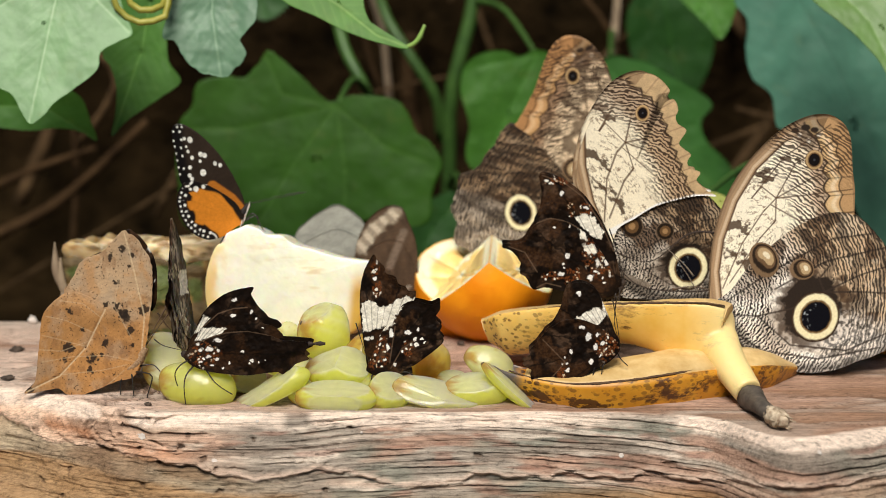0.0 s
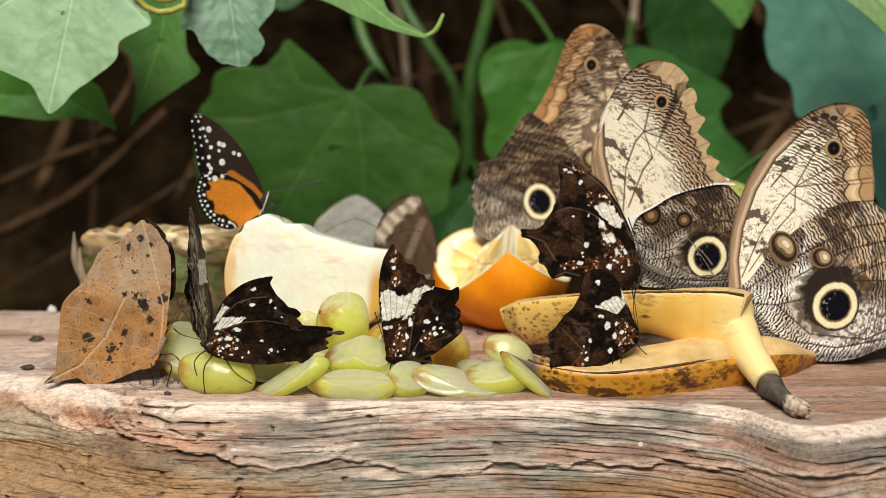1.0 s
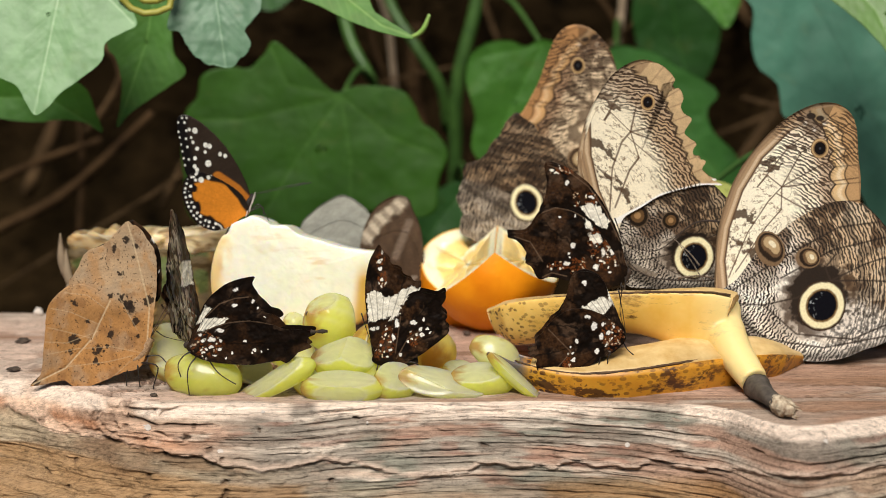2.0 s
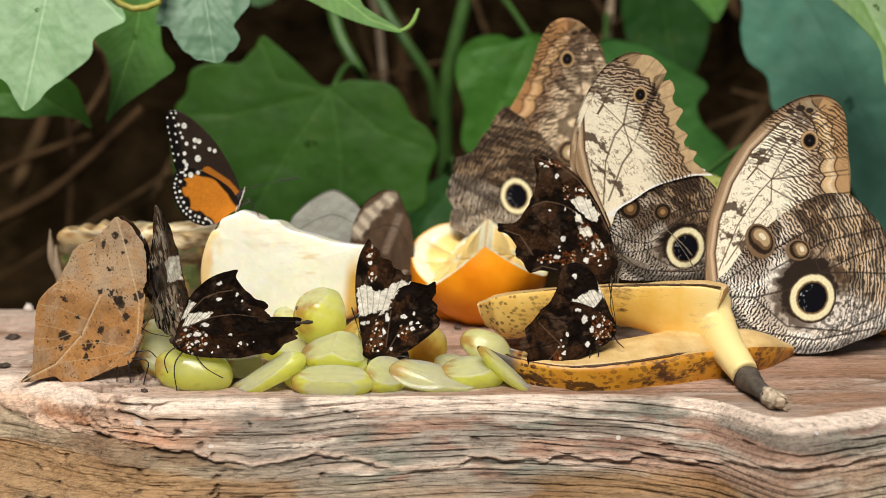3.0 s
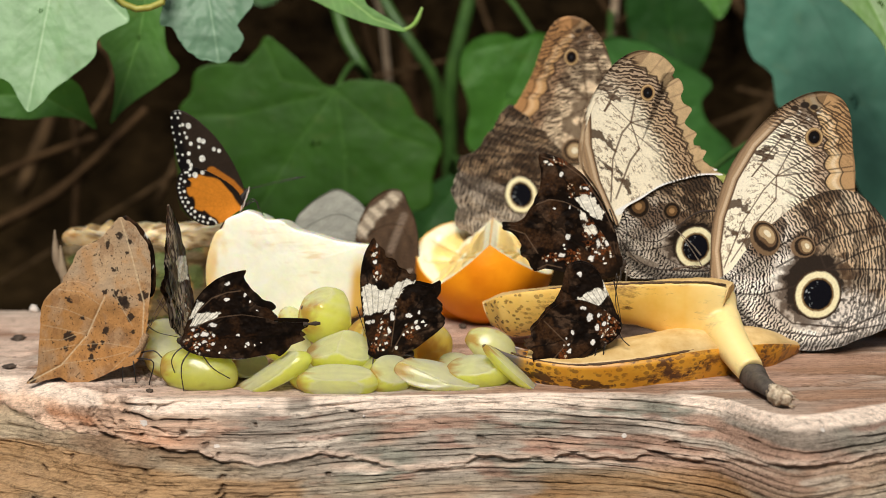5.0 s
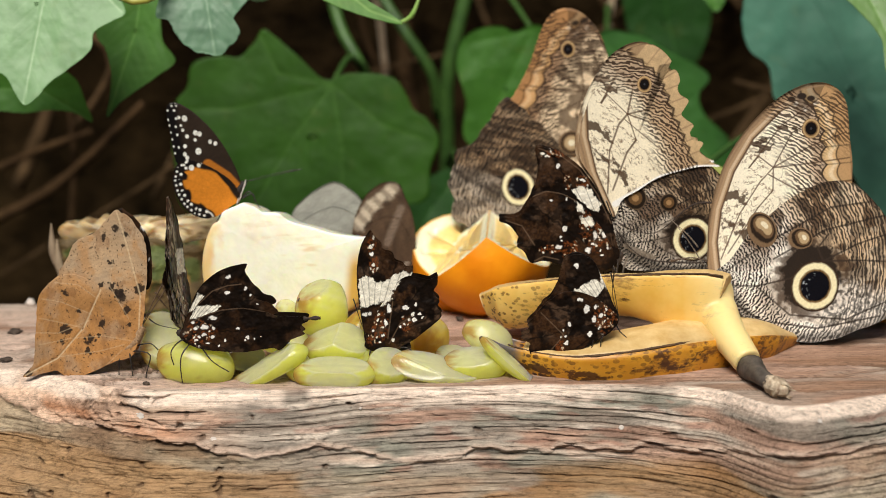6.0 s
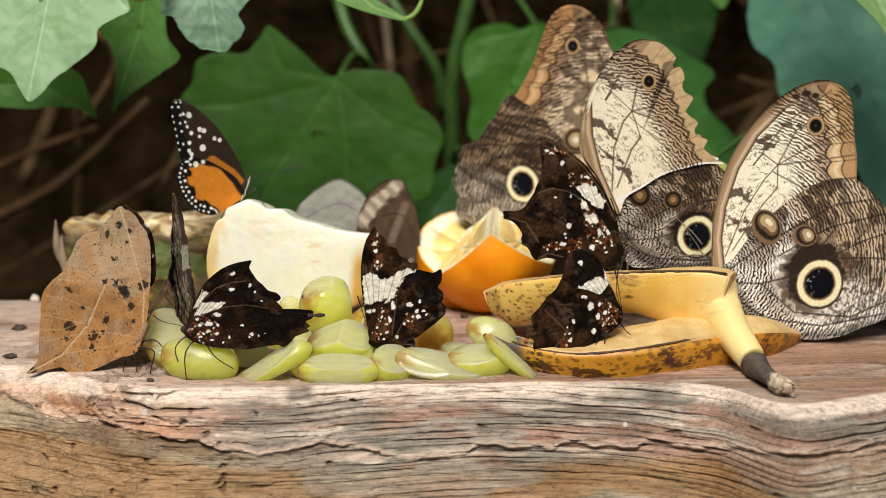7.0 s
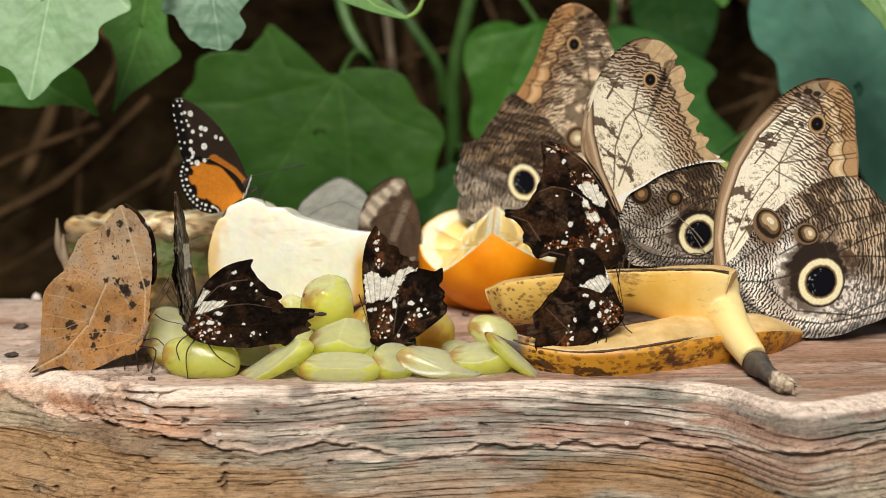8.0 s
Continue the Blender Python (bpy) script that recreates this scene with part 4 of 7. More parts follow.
def orange_piece(at, radius, cuts, label, turn=(0, 0, 0)):
    """Part of an orange: a ball of peel cut by planes through it, with pith and pulp on the cuts."""
    o = thing("orange_piece", pose(*at, *turn), label, "fruit", "orange pieces")
    bm = bmesh.new()
    bmesh.ops.create_uvsphere(bm, u_segments=110, v_segments=64, radius=radius)
    bmesh.ops.rotate(bm, verts=bm.verts, matrix=Matrix.Rotation(radians(75), 3, "X"))
    for vt in bm.verts:
        w = vt.co.normalized()
        vt.co *= 1 + 0.02 * noise.noise(w * 2.2) + 0.004 * noise.noise(w * 9)
    for co, no in cuts:
        res = bmesh.ops.bisect_plane(bm, geom=bm.verts[:] + bm.edges[:] + bm.faces[:], plane_co=Vector(co), plane_no=Vector(no), clear_outer=True)
        ring = [e for e in res["geom_cut"] if isinstance(e, bmesh.types.BMEdge)]
        bmesh.ops.contextual_create(bm, geom=ring)
    cutf = [f for f in bm.faces if len(f.verts) > 12]
    for f in cutf:
        f.tag = True
    # the cut faces become a part of their own
    cutverts = [[v.co.copy() for v in f.verts] for f in cutf]
    bmesh.ops.delete(bm, geom=cutf, context="FACES_ONLY")
    part("peel", bm, PEEL, o)
    for poly in cutverts:
        P = np.array([tuple(v) for v in poly])
        c = P.mean(0)
        nrm = np.cross(P[1] - P[0], P[len(P) // 3] - P[0])
        nrm /= np.linalg.norm(nrm) + 1e-12
        if nrm @ (c - np.zeros(3)) < 0 and np.linalg.norm(c) > 1e-5:
            nrm = -nrm
        n, steps = len(P), 22
        ang = np.linspace(0, 2 * np.pi, n, endpoint=False)
        V, C = [c - nrm * 0.0008], [(0.86, 0.72, 0.42)]
        for i in range(1, steps + 1):
            s = i / steps
            lump = 0.0012 * (fbm(ang * 4, ang * 0 + s * 5, 83) - 0.6) - 0.0010 * np.abs(np.sin(ang * 5)) ** 8 * (s < 0.86)
            V += list(c + (P - c) * s + nrm[None] * (lump * (s < 0.9))[:, None])
            pulp = np.array([0.96, 0.68, 0.24]) * (0.8 + 0.4 * fbm(ang * 7, ang * 0 + s * 9, 85))[:, None]
            pith = np.array([[0.98, 0.91, 0.64]])
            w = ss(np.full(n, s), 0.70, 0.80)
            w = np.maximum(w, 0.2 * np.abs(np.sin(ang * 5 + 0.4 * np.sin(ang * 3))) ** 16)
            w = np.maximum(w, ss(np.full(n, -s), -0.16, -0.1))
            cc = pulp * (1 - w[:, None]) + pith * w[:, None]
            if s > 0.96:
                cc = cc * 0 + np.array([0.92, 0.42, 0.02])
            C += list(cc)
        faces = [(0, 1 + j, 1 + (j + 1) % n) for j in range(n)]
        for i in range(steps - 1):
            for j in range(n):
                q = 1 + i * n
                faces.append((q + j, q + (j + 1) % n, q + n + (j + 1) % n, q + n + j))
        me = mesh_of("pulp", np.array(V), faces)
        paint(me, "pigment", np.array([tuple(x) for x in C]), 1.0)
        part("pulp", me, ORANGE_CUT, o, "pale pith and juicy pulp")
    return o


def half_tube(name, spine, width, depth, up, n=90, arc=26, bulge=0.2, seed=1, only="", trim=0):
    """A halved banana along spine: skin below the cut, flesh across it. up: the way the cut faces."""
    c = spline(spine, n, closed=False)
    w = np.interp(np.linspace(0, 1, n), np.linspace(0, 1, len(width)), width)
    h = np.interp(np.linspace(0, 1, n), np.linspace(0, 1, len(depth)), depth)
    c, w, h, n = c[trim:], w[trim:], h[trim:], n - trim
    tan = np.gradient(c, axis=0)
    tan /= np.linalg.norm(tan, axis=1)[:, None]
    U = np.array(up, float) / np.linalg.norm(up)
    S = np.cross(tan, U)
    S /= np.linalg.norm(S, axis=1)[:, None]
    N = np.cross(S, tan)
    if only == "skin":
        th = np.linspace(0, np.pi, arc)
        facet = 1 + 0.02 * np.cos(th * 5)
        pts = c[:, None] + S[:, None] * (np.cos(th) * facet)[None, :, None] * w[:, None, None] - N[:, None] * (np.sin(th) * facet)[None, :, None] * h[:, None, None]
        inner = c[:, None] + S[:, None] * (np.cos(th))[None, :, None] * (w * 0.9)[:, None, None] - N[:, None] * (np.sin(th))[None, :, None] * (h * 0.85)[:, None, None]
        P = np.concatenate([pts, inner[:, ::-1]], 1)
    else:
        x = np.linspace(-0.95, 0.95, arc)
        hump = bulge * (1 - x**2)[None, :] * h[:, None] + 0.0014 * (fbm(np.linspace(0, 9, n)[:, None] + x * 0, x[None, :] * 3 + np.zeros((n, 1)), seed) - 0.5)
        lo = np.sqrt(np.clip(1 - x**2, 0, 1))[None, :] * h[:, None] * 0.8
        topp = c[:, None] + S[:, None] * x[None, :, None] * w[:, None, None] + N[:, None] * hump[:, :, None]
        low = c[:, None] + S[:, None] * x[None, :, None] * (w * 0.98)[:, None, None] - N[:, None] * lo[:, :, None]
        P = np.concatenate([topp, low[:, ::-1]], 1)
    r, k = P.shape[:2]
    i, j = np.meshgrid(np.arange(r - 1), np.arange(k), indexing="ij")
    a, b = i * k + j, i * k + (j + 1) % k
    faces = np.stack([a, b, b + k, a + k], -1).reshape(-1, 4).tolist() + [list(range(k)), list(range((r - 1) * k, r * k))[::-1]]
    return mesh_of(name, P.reshape(-1, 3), faces)


SEAM = plain("dried_cut_edge", (0.05, 0.025, 0.012), (0.14, 0.075, 0.03), 300, 0.8)


def lower_banana():
    o = thing("banana_half", pose(0.0677, -0.0282, 0.0000), "halved banana with brown-spotted yellow skin and bared flesh", "banana", "banana halves")
    inv = o.matrix_basis.inverted()
    sp = [inv @ Vector(p) for p in ((0.0198, -0.0080, 0.0112), (0.0280, -0.0120, 0.0094), (0.0449, -0.0140, 0.0078), (0.0650, -0.0120, 0.0091), (0.0877, -0.0040, 0.0106), (0.1117, 0.0100, 0.0082), (0.1308, 0.0240, 0.0017))]
    wid, dep = [0.0042, 0.0098, 0.0125, 0.0135, 0.0135, 0.011, 0.002], [0.0052, 0.0125, 0.0195, 0.0212, 0.0205, 0.016, 0.003]
    part("skin", half_tube("skin", sp, wid, dep, (0.03, 0.03, 1.0), only="skin"), SKIN_SPOTTED, o, "yellow skin with brown spots")
    part("flesh", half_tube("flesh", sp, wid, dep, (0.03, 0.03, 1.0), bulge=0.24, seed=3, trim=8), FLESH, o, "bared creamy flesh")
    fr = spline([tuple(p) for p in sp], 90, closed=False)
    ww = np.interp(np.linspace(0, 1, 90), np.linspace(0, 1, 7), wid)
    seam = fr + np.array([0, -0.9995, 0.030]) * ww[:, None] * 0.985
    part("seam", tube_mesh("seam", seam[3:-4:6], [0.0003, 0.0005, 0.0005, 0.0003], 6, 60, 0.5), SEAM, o, "dark dried cut edge")


def upper_banana():
    o = thing("banana_half", pose(0.0733, -0.0095, 0.0000), "banana half with thick yellow skin, neck and dark stem", "banana", "banana halves")
    inv = o.matrix_basis.inverted()
    sp = [inv @ Vector(p) for p in ((0.0150, 0.0300, 0.0182), (0.0242, 0.0280, 0.0208), (0.0416, 0.0220, 0.0244), (0.0647, 0.0140, 0.0275), (0.0845, 0.0080, 0.0293), (0.0966, 0.0040, 0.0298), (0.1025, 0.0020, 0.0286))]
    wid, dep = [0.0045, 0.0108, 0.0124, 0.0128, 0.013, 0.013, 0.013, 0.013, 0.0128, 0.0125, 0.012, 0.011, 0.010, 0.0075], [0.0085, 0.0150, 0.0155, 0.0150, 0.0142, 0.0135, 0.0132, 0.0136, 0.0146, 0.0166, 0.0205, 0.0246, 0.0256, 0.020]
    nk = [inv @ Vector(p) for p in ((0.0976, 0.0110, 0.0236), (0.0972, 0.0030, 0.0180), (0.1006, -0.0100, 0.0121), (0.1062, -0.0235, 0.0050))]
    shell = half_tube("skin", sp, wid, dep, (0.0, 0.26, 1), only="skin")
    bm = bmesh.new()
    bm.from_mesh(shell)
    bm.from_mesh(tube_mesh("neck", nk, [0.0078, 0.0082, 0.0062, 0.0051], 24, 30, 0.03))
    skin = part("skin", bm, SKIN_RIPE, o, "thick yellow skin running into a bent neck")
    # the neck grows out of the skin without a joint
    grow = skin.modifiers.new("grow", "REMESH")
    grow.mode, grow.voxel_size, grow.use_smooth_shade = "VOXEL", 0.0005, True
    even = skin.modifiers.new("even", "SMOOTH")
    even.factor, even.iterations = 0.5, 26
    part("flesh", half_tube("flesh", sp, wid, dep, (0.0, 0.26, 1), bulge=0.08, seed=5), FLESH, o)
    ue = spline([tuple(p) for p in sp], 90, closed=False)
    uw = np.interp(np.linspace(0, 1, 90), np.linspace(0, 1, 14), wid)
    part("seam", tube_mesh("seam", (ue + np.array([0, -0.968, 0.25]) * uw[:, None] * 0.99)[2:-2:6], [0.0004, 0.0006, 0.0006, 0.0003], 6, 70, 0.6), SEAM, o, "dark dried cut edge")
    st = [inv @ Vector(p) for p in ((0.1069, -0.0255, 0.0035), (0.1085, -0.0412, 0.0044), (0.1116, -0.0497, 0.0036))]
    part("stem", tube_mesh("stem", st, [0.0048, 0.0031, 0.0026], 14, 14, 0.12), BLACKENED, o, "dark dried stem")
    fb = [inv @ Vector(p) for p in ((0.1108, -0.0468, 0.0036), (0.1128, -0.0538, 0.0036), (0.1154, -0.0559, 0.0028))]
    rng = random.Random(8)
    for _ in range(16):
        a, b = rng.uniform(0, 6.28), rng.uniform(0.0012, 0.0026)
        side = Vector((0.25 * math.cos(a), 0.1 * math.cos(a), math.sin(a))) * b
        part("fibre", tube_mesh("fibre", [fb[0] + side * 0.8, fb[1] + side * 1.15, fb[2] + side * 1.1 + Vector((rng.uniform(0, 0.002), rng.uniform(-0.002, 0.001), 0))], [0.0005, 0.0006, 0.0002], 5, 8, 0.3), FIBRE, o)
    part("stem_end", tube_mesh("stem_end", fb, [0.0027, 0.0032, 0.0014], 16, 18, 0.6), FIBRE, o, "frayed pale stem end")


def banana_end():
    o = thing("banana_end", pose(0.1731, 0.0390, 0.0000), "brown-spotted banana end lying at the log's side", "banana", "banana halves")
    inv = o.matrix_basis.inverted()
    sp = [inv @ Vector(p) for p in ((0.1581, 0.0450, 0.0046), (0.1656, 0.0460, 0.0070), (0.1830, 0.0480, 0.0087), (0.2092, 0.0500, 0.0082), (0.2292, 0.0520, 0.0055))]
    part("skin", tube_mesh("skin", sp, [0.003, 0.010, 0.0135, 0.0135, 0.004], 20, 30), SKIN_SPOTTED, o)
    part("tip", tube_mesh("tip", [sp[0] + Vector((-0.004, 0, 0)), sp[0] * 0.9 + sp[1] * 0.1], [0.0015, 0.0036], 10, 6), BLACKENED, o)


def grape_mesh(name, r, cut, tint, seed, open_face=(0.95, 0.96, 0.58)):
    """Half a grape: an egg-shaped body cut by a plane, its open side wet and paler."""
    bm = bmesh.new()
    bmesh.ops.create_uvsphere(bm, u_segments=40, v_segments=26, radius=1.0)
    bmesh.ops.rotate(bm, verts=bm.verts, matrix=Matrix.Rotation(radians(90), 3, "Y"))
    cuts = [] if not cut else cut if isinstance(cut, list) else [cut]
    for d, no in cuts:
        res = bmesh.ops.bisect_plane(bm, geom=bm.verts[:] + bm.edges[:] + bm.faces[:], plane_co=Vector(no).normalized() * d, plane_no=Vector(no), clear_outer=True)
        bmesh.ops.contextual_create(bm, geom=[e for e in res["geom_cut"] if isinstance(e, bmesh.types.BMEdge)])
        for f in [f for f in bm.faces if len(f.verts) > 12]:
            loop = list(f.verts)
            base = [v.co.copy() for v in loop]
            mid = sum(base, Vector()) / len(base)
            bmesh.ops.delete(bm, geom=[f], context="FACES_ONLY")
            up = Vector(no).normalized()
            for q, lift in ((0.93, 0.0), (0.88, -0.02), (0.6, 0.0), (0.3, 0.02)):
                ring = [bm.verts.new(mid + (c0 - mid) * q + up * lift) for c0 in base]
                for i in range(len(loop)):
                    j = (i + 1) % len(loop)
                    bm.faces.new((loop[i], loop[j], ring[j], ring[i]))
                loop = ring
            tipv = bm.verts.new(mid + up * 0.03)
            for i in range(len(loop)):
                bm.faces.new((loop[i], loop[(i + 1) % len(loop)], tipv))
    if cuts:
        bmesh.ops.recalc_face_normals(bm, faces=bm.faces[:])
    me = bpy.data.meshes.new(name)
    P = np.array([tuple(v.co) for v in bm.verts])
    wob = 1 + 0.07 * np.array([noise.noise(Vector(p) * 1.3 + Vector((seed * 3.1, 0, 0))) for p in P])
    bm.to_mesh(me)
    bm.free()
    Q = P * wob[:, None] * np.array(r)[None]
    me.vertices.foreach_set("co", Q.astype(np.float32).ravel())
    me.polygons.foreach_set("use_smooth", [True] * len(me.polygons))
    c = np.array(tint)[None] * (0.92 + 0.16 * fbm(P[:, 0] * 2 + seed, P[:, 2] * 2 + P[:, 1], seed))[:, None]
    # paler towards the top: light from above put into the colour
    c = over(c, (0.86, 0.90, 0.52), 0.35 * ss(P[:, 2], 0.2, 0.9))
    rib = fbm(np.arctan2(P[:, 1], P[:, 2]) * 3, P[:, 0] * 0.8 + seed, seed + 3)
    c = over(c, (0.92, 0.92, 0.62), 0.4 * ss(rib, 0.55, 0.75))
    c = over(c, (0.60, 0.45, 0.12), 0.35 * ss(fbm(P[:, 0] * 9 + seed, P[:, 2] * 9 + P[:, 1] * 7, seed + 5, 2), 0.80, 0.86))
    for d, no in cuts:
        flat = P @ np.array(Vector(no).normalized()) > d - 0.05
        c = over(c, np.array([open_face]) * (0.82 + 0.32 * fbm(P[:, 0] * 1.5 + seed, P[:, 1] * 7 + P[:, 2] * 7, seed + 8))[:, None], flat * 0.8)
    c = over(c, (0.62, 0.33, 0.09), 0.85 * ss(-P[:, 0] + 0.9 * (fbm(P[:, 1] * 3, P[:, 2] * 3, seed) - 0.5), 0.52, 0.96))
    paint(me, "pigment", c, 1.0)
    return me


GREEN_G, PALE_G, GOLD_G = (0.90, 0.94, 0.22), (0.95, 0.96, 0.48), (0.95, 0.74, 0.16)


def grape(at, r, turn=(0, 0, 0), cut=None, tint=GREEN_G, label="halved pale green grape with wet cut face", seed=1):
    o = thing("grape", pose(*at, *turn), label, "grape", "grapes on the log")
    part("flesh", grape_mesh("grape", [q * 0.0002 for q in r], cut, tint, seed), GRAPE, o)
    part("stalk_scar", tube_mesh("stalk_scar", [(-r[0] * 0.0002 * 0.985, 0, 0), (-r[0] * 0.0002 * 0.95, 0, 0)], [0.0004, 0.0009], 10, 4), BROWN_LEG, o, "brown stalk scar")
    return o


def grapes():
    foot = (0.66, (0, 0, -1))
    grape((-0.0862, -0.0157, 0.0054), (72, 42, 42), (0, 6, -10), [foot], GREEN_G, label="whole pale green grape with a browned end", seed=1)
    grape((-0.0984, 0.0041, 0.0064), (48, 42, 44), (10, -14, 15), [foot, (0.5, (0.1, -0.5, 0.85))], PALE_G, seed=2)
    grape((-0.1018, 0.0262, 0.0080), (44, 42, 36), (0, 10, 0), (0.3, (0, -0.4, 0.9)), PALE_G, seed=3)
    grape((-0.0603, -0.0221, 0.0054), (78, 30, 30), (0, -27, -8), [foot, (0.30, (-0.30, -0.40, 0.87)), (0.6, (0, 0.9, 0.3))], GREEN_G, seed=4)
    grape((-0.0694, -0.0070, 0.0051), (34, 34, 28), (0, 4, 10), [foot, (0.4, (0.1, -0.8, 0.5)), (0.5, (-0.1, -0.1, 1.0))], PALE_G, seed=5)
    grape((-0.0369, -0.0253, 0.0035), (75, 34, 30), (0, 1, -4), [foot, (0.62, (0, -0.35, 0.93)), (0.8, (0, -1, -0.2))], GREEN_G, seed=6)
    grape((-0.0367, -0.0118, 0.0105), (60, 44, 38), (0, -8, 0), [(0.55, (0.7, -0.4, 0.6)), (0.6, (-0.4, -0.3, 0.85))], GREEN_G, seed=7)
    grape((-0.0423, 0.0114, 0.0180), (54, 50, 54), (0, 24, 20), [(0.70, (0.85, -0.1, 0.5)), (0.8, (-0.75, -0.1, 0.6))], GREEN_G, seed=8)
    grape((-0.0570, 0.0280, 0.0140), (21, 24, 20), (0, 0, 0), None, PALE_G, label="small whole pale green grape", seed=9)
    grape((-0.0574, 0.0139, 0.0064), (44, 40, 40), (0, 20, 0), [foot, (0.4, (0, -0.3, 0.95))], GREEN_G, seed=10)
    grape((-0.0189, -0.0218, 0.0044), (42, 34, 36), (0, -8, 20), [foot, (0.5, (0.2, -0.6, 0.75))], GREEN_G, seed=11)
    grape((-0.0024, -0.0219, 0.0040), (78, 34, 32), (0, 13, 6), [foot, (0.30, (0.15, -0.35, 0.92)), (0.6, (-0.5, -0.8, 0.3))], PALE_G, label="quartered grape with a browned ragged end", seed=12)
    grape((-0.0049, 0.0139, 0.0064), (40, 38, 38), (0, -6, 84), [foot], GOLD_G, label="golden yellow whole grape with stalk scar", seed=13)
    grape((0.0115, -0.0174, 0.0040), (58, 34, 32), (0, 4, 0), [foot, (0.55, (-0.3, -0.4, 0.86))], GREEN_G, seed=14)
    grape((0.0165, -0.0047, 0.0095), (50, 36, 34), (0, 30, 0), (0.6, (-0.4, 0.2, -0.9)), PALE_G, label="pale grape half leaning on the banana", seed=15)
    grape((0.0232, -0.0219, 0.0062), (66, 16, 16), (0, 41, -6), (0.3, (0.1, -0.2, 0.95)), GREEN_G, label="thin bright green grape slice", seed=25)
    grape((-0.0298, 0.0028, 0.0130), (24, 30, 36), (0, 40, 30), (0.4, (0.4, -0.7, 0.5)), GOLD_G, label="browned grape half among the others", seed=16)
    grape((-0.0498, -0.0200, 0.0045), (24, 30, 34), (0, -40, 0), [foot, (0.5, (0.5, -0.4, 0.7))], GREEN_G, seed=17)
    grape((0.0032, -0.0041, 0.0035), (30, 28, 24), (0, 0, 0), [foot, (0.4, (0, -0.4, 0.9))], GREEN_G, seed=18)
    grape((-0.0288, -0.0108, 0.0045), (40, 34, 34), (0, 10, 0), [foot], GREEN_G, label="whole green grape under a butterfly", seed=19)


melon_chunk()
pineapple_piece()
orange_piece((0.0172, 0.0780, 0.0248), 0.0258, [((-0.00480, 0.0, 0.00545), (-0.66, 0.0, 0.75)), ((0.00543, 0.0, 0.00805), (0.56, -0.06, 0.83))], "orange wedge resting on the log, bright peel outward")
orange_piece((0.0132, 0.0940, 0.0179), 0.0251, [((0, 0, 0.004), (0.12, -0.45, 0.88))], "halved orange with pale pulp facing up")
lower_banana()
upper_banana()
banana_end()
grapes()


def crumbs():
    def crumb(at, r, mat, label, cat, seed, flat=0.5):
        bm = bmesh.new()
        bmesh.ops.create_icosphere(bm, subdivisions=3, radius=1)
        for v in bm.verts:
            v.co *= 1 + 0.45 * noise.noise(v.co * 1.7 + Vector((seed * 5.3, 0, 0)))
            v.co = Vector((v.co.x * r[0], v.co.y * r[1], v.co.z * r[2])) * 0.0002
        o = part(cat.replace(" ", "_"), bm, mat, None)
        o.matrix_basis = pose(*at)
        tagged(o, label, cat)

    crumb((-0.1628, 0.0550, 0.0008), (12, 16, 5), CRUMB, "dark brown crumb on the worn wood", "crumb", 1)
    crumb((-0.1581, 0.0126, 0.0008), (12, 14, 3), CRUMB, "thin dark splinter on the worn wood", "splinter", 2)
    crumb((-0.1647, 0.1000, 0.0015), (9, 10, 9), CHALK, "small pale pebble at the log's back edge", "pebble", 3)
    crumb((0.0068, 0.0640, 0.0008), (7, 10, 5), CRUMB, "small black seed beside the fruit", "seed", 4)
    crumb((-0.1027, -0.0237, 0.0006), (6, 8, 4), CRUMB, "tiny dark crumb at the log's edge", "crumb", 5)


crumbs()


def flecks():
    """Pale droppings and dark pits on the log's front."""
    rows = (((-0.1037, -0.0366, -0.0072), (-0.44, -0.83, 0.34), (8, 5, 0.6), 1), ((-0.0781, -0.0414, -0.0144), (-0.08, -0.65, 0.76), (5, 9, 0.6), 2), ((-0.0638, -0.0358, -0.002), (-0.04, -0.65, 0.76), (3, 3, 1), 3), ((0.0612, -0.0392, -0.0132), (-0.06, -0.88, 0.46), (4, 4, 1.5), 4), ((0.1244, -0.0663, -0.004), (0.31, -0.7, 0.65), (4, 4, 1), 5), ((-0.0937, -0.0394, -0.01), (-0.26, -0.89, 0.38), (2.5, 2, 1), 6), ((-0.028, -0.0362, -0.0059), (0, -0.83, 0.55), (2, 2, 1), 7))
    for at, nor, r, seed in rows:
        bm = bmesh.new()
        bmesh.ops.create_icosphere(bm, subdivisions=3, radius=1)
        for v in bm.verts:
            v.co *= 1 + 0.5 * noise.noise(v.co * 1.5 + Vector((seed * 7.7, 0, 0)))
            v.co = Vector((v.co.x * r[0], v.co.y * r[1], v.co.z * r[2])) * 0.0002
        o = part("dropping", bm, CHALK, None)
        o.matrix_basis = Matrix.Translation(at) @ Vector(nor).to_track_quat("Z", "Y").to_matrix().to_4x4()
        tagged(o, "small chalky white dropping dried on the wood", "dropping", "droppings on the log")


flecks()


# ---- butterflies ----
def affine(own, ref):
    """The map that takes three points of one wing to the three that mean the same on the pattern wing."""
    A = np.hstack([V2(own), np.ones((3, 1))])
    M = np.linalg.solve(A, V2(ref))
    return lambda u, v: (np.stack([u, v, np.ones_like(u)], 1) @ M).T


CREAM, UMBER, SOOT = (0.97, 0.91, 0.74), (0.15, 0.085, 0.045), (0.025, 0.017, 0.012)
LEADING = [(-8, 0), (-15, 60), (-8, 120), (15, 190), (50, 250), (100, 300), (145, 326), (185, 332)]
OUTER = [(185, 332), (210, 320), (225, 290), (232, 240), (238, 163), (240, 120)]


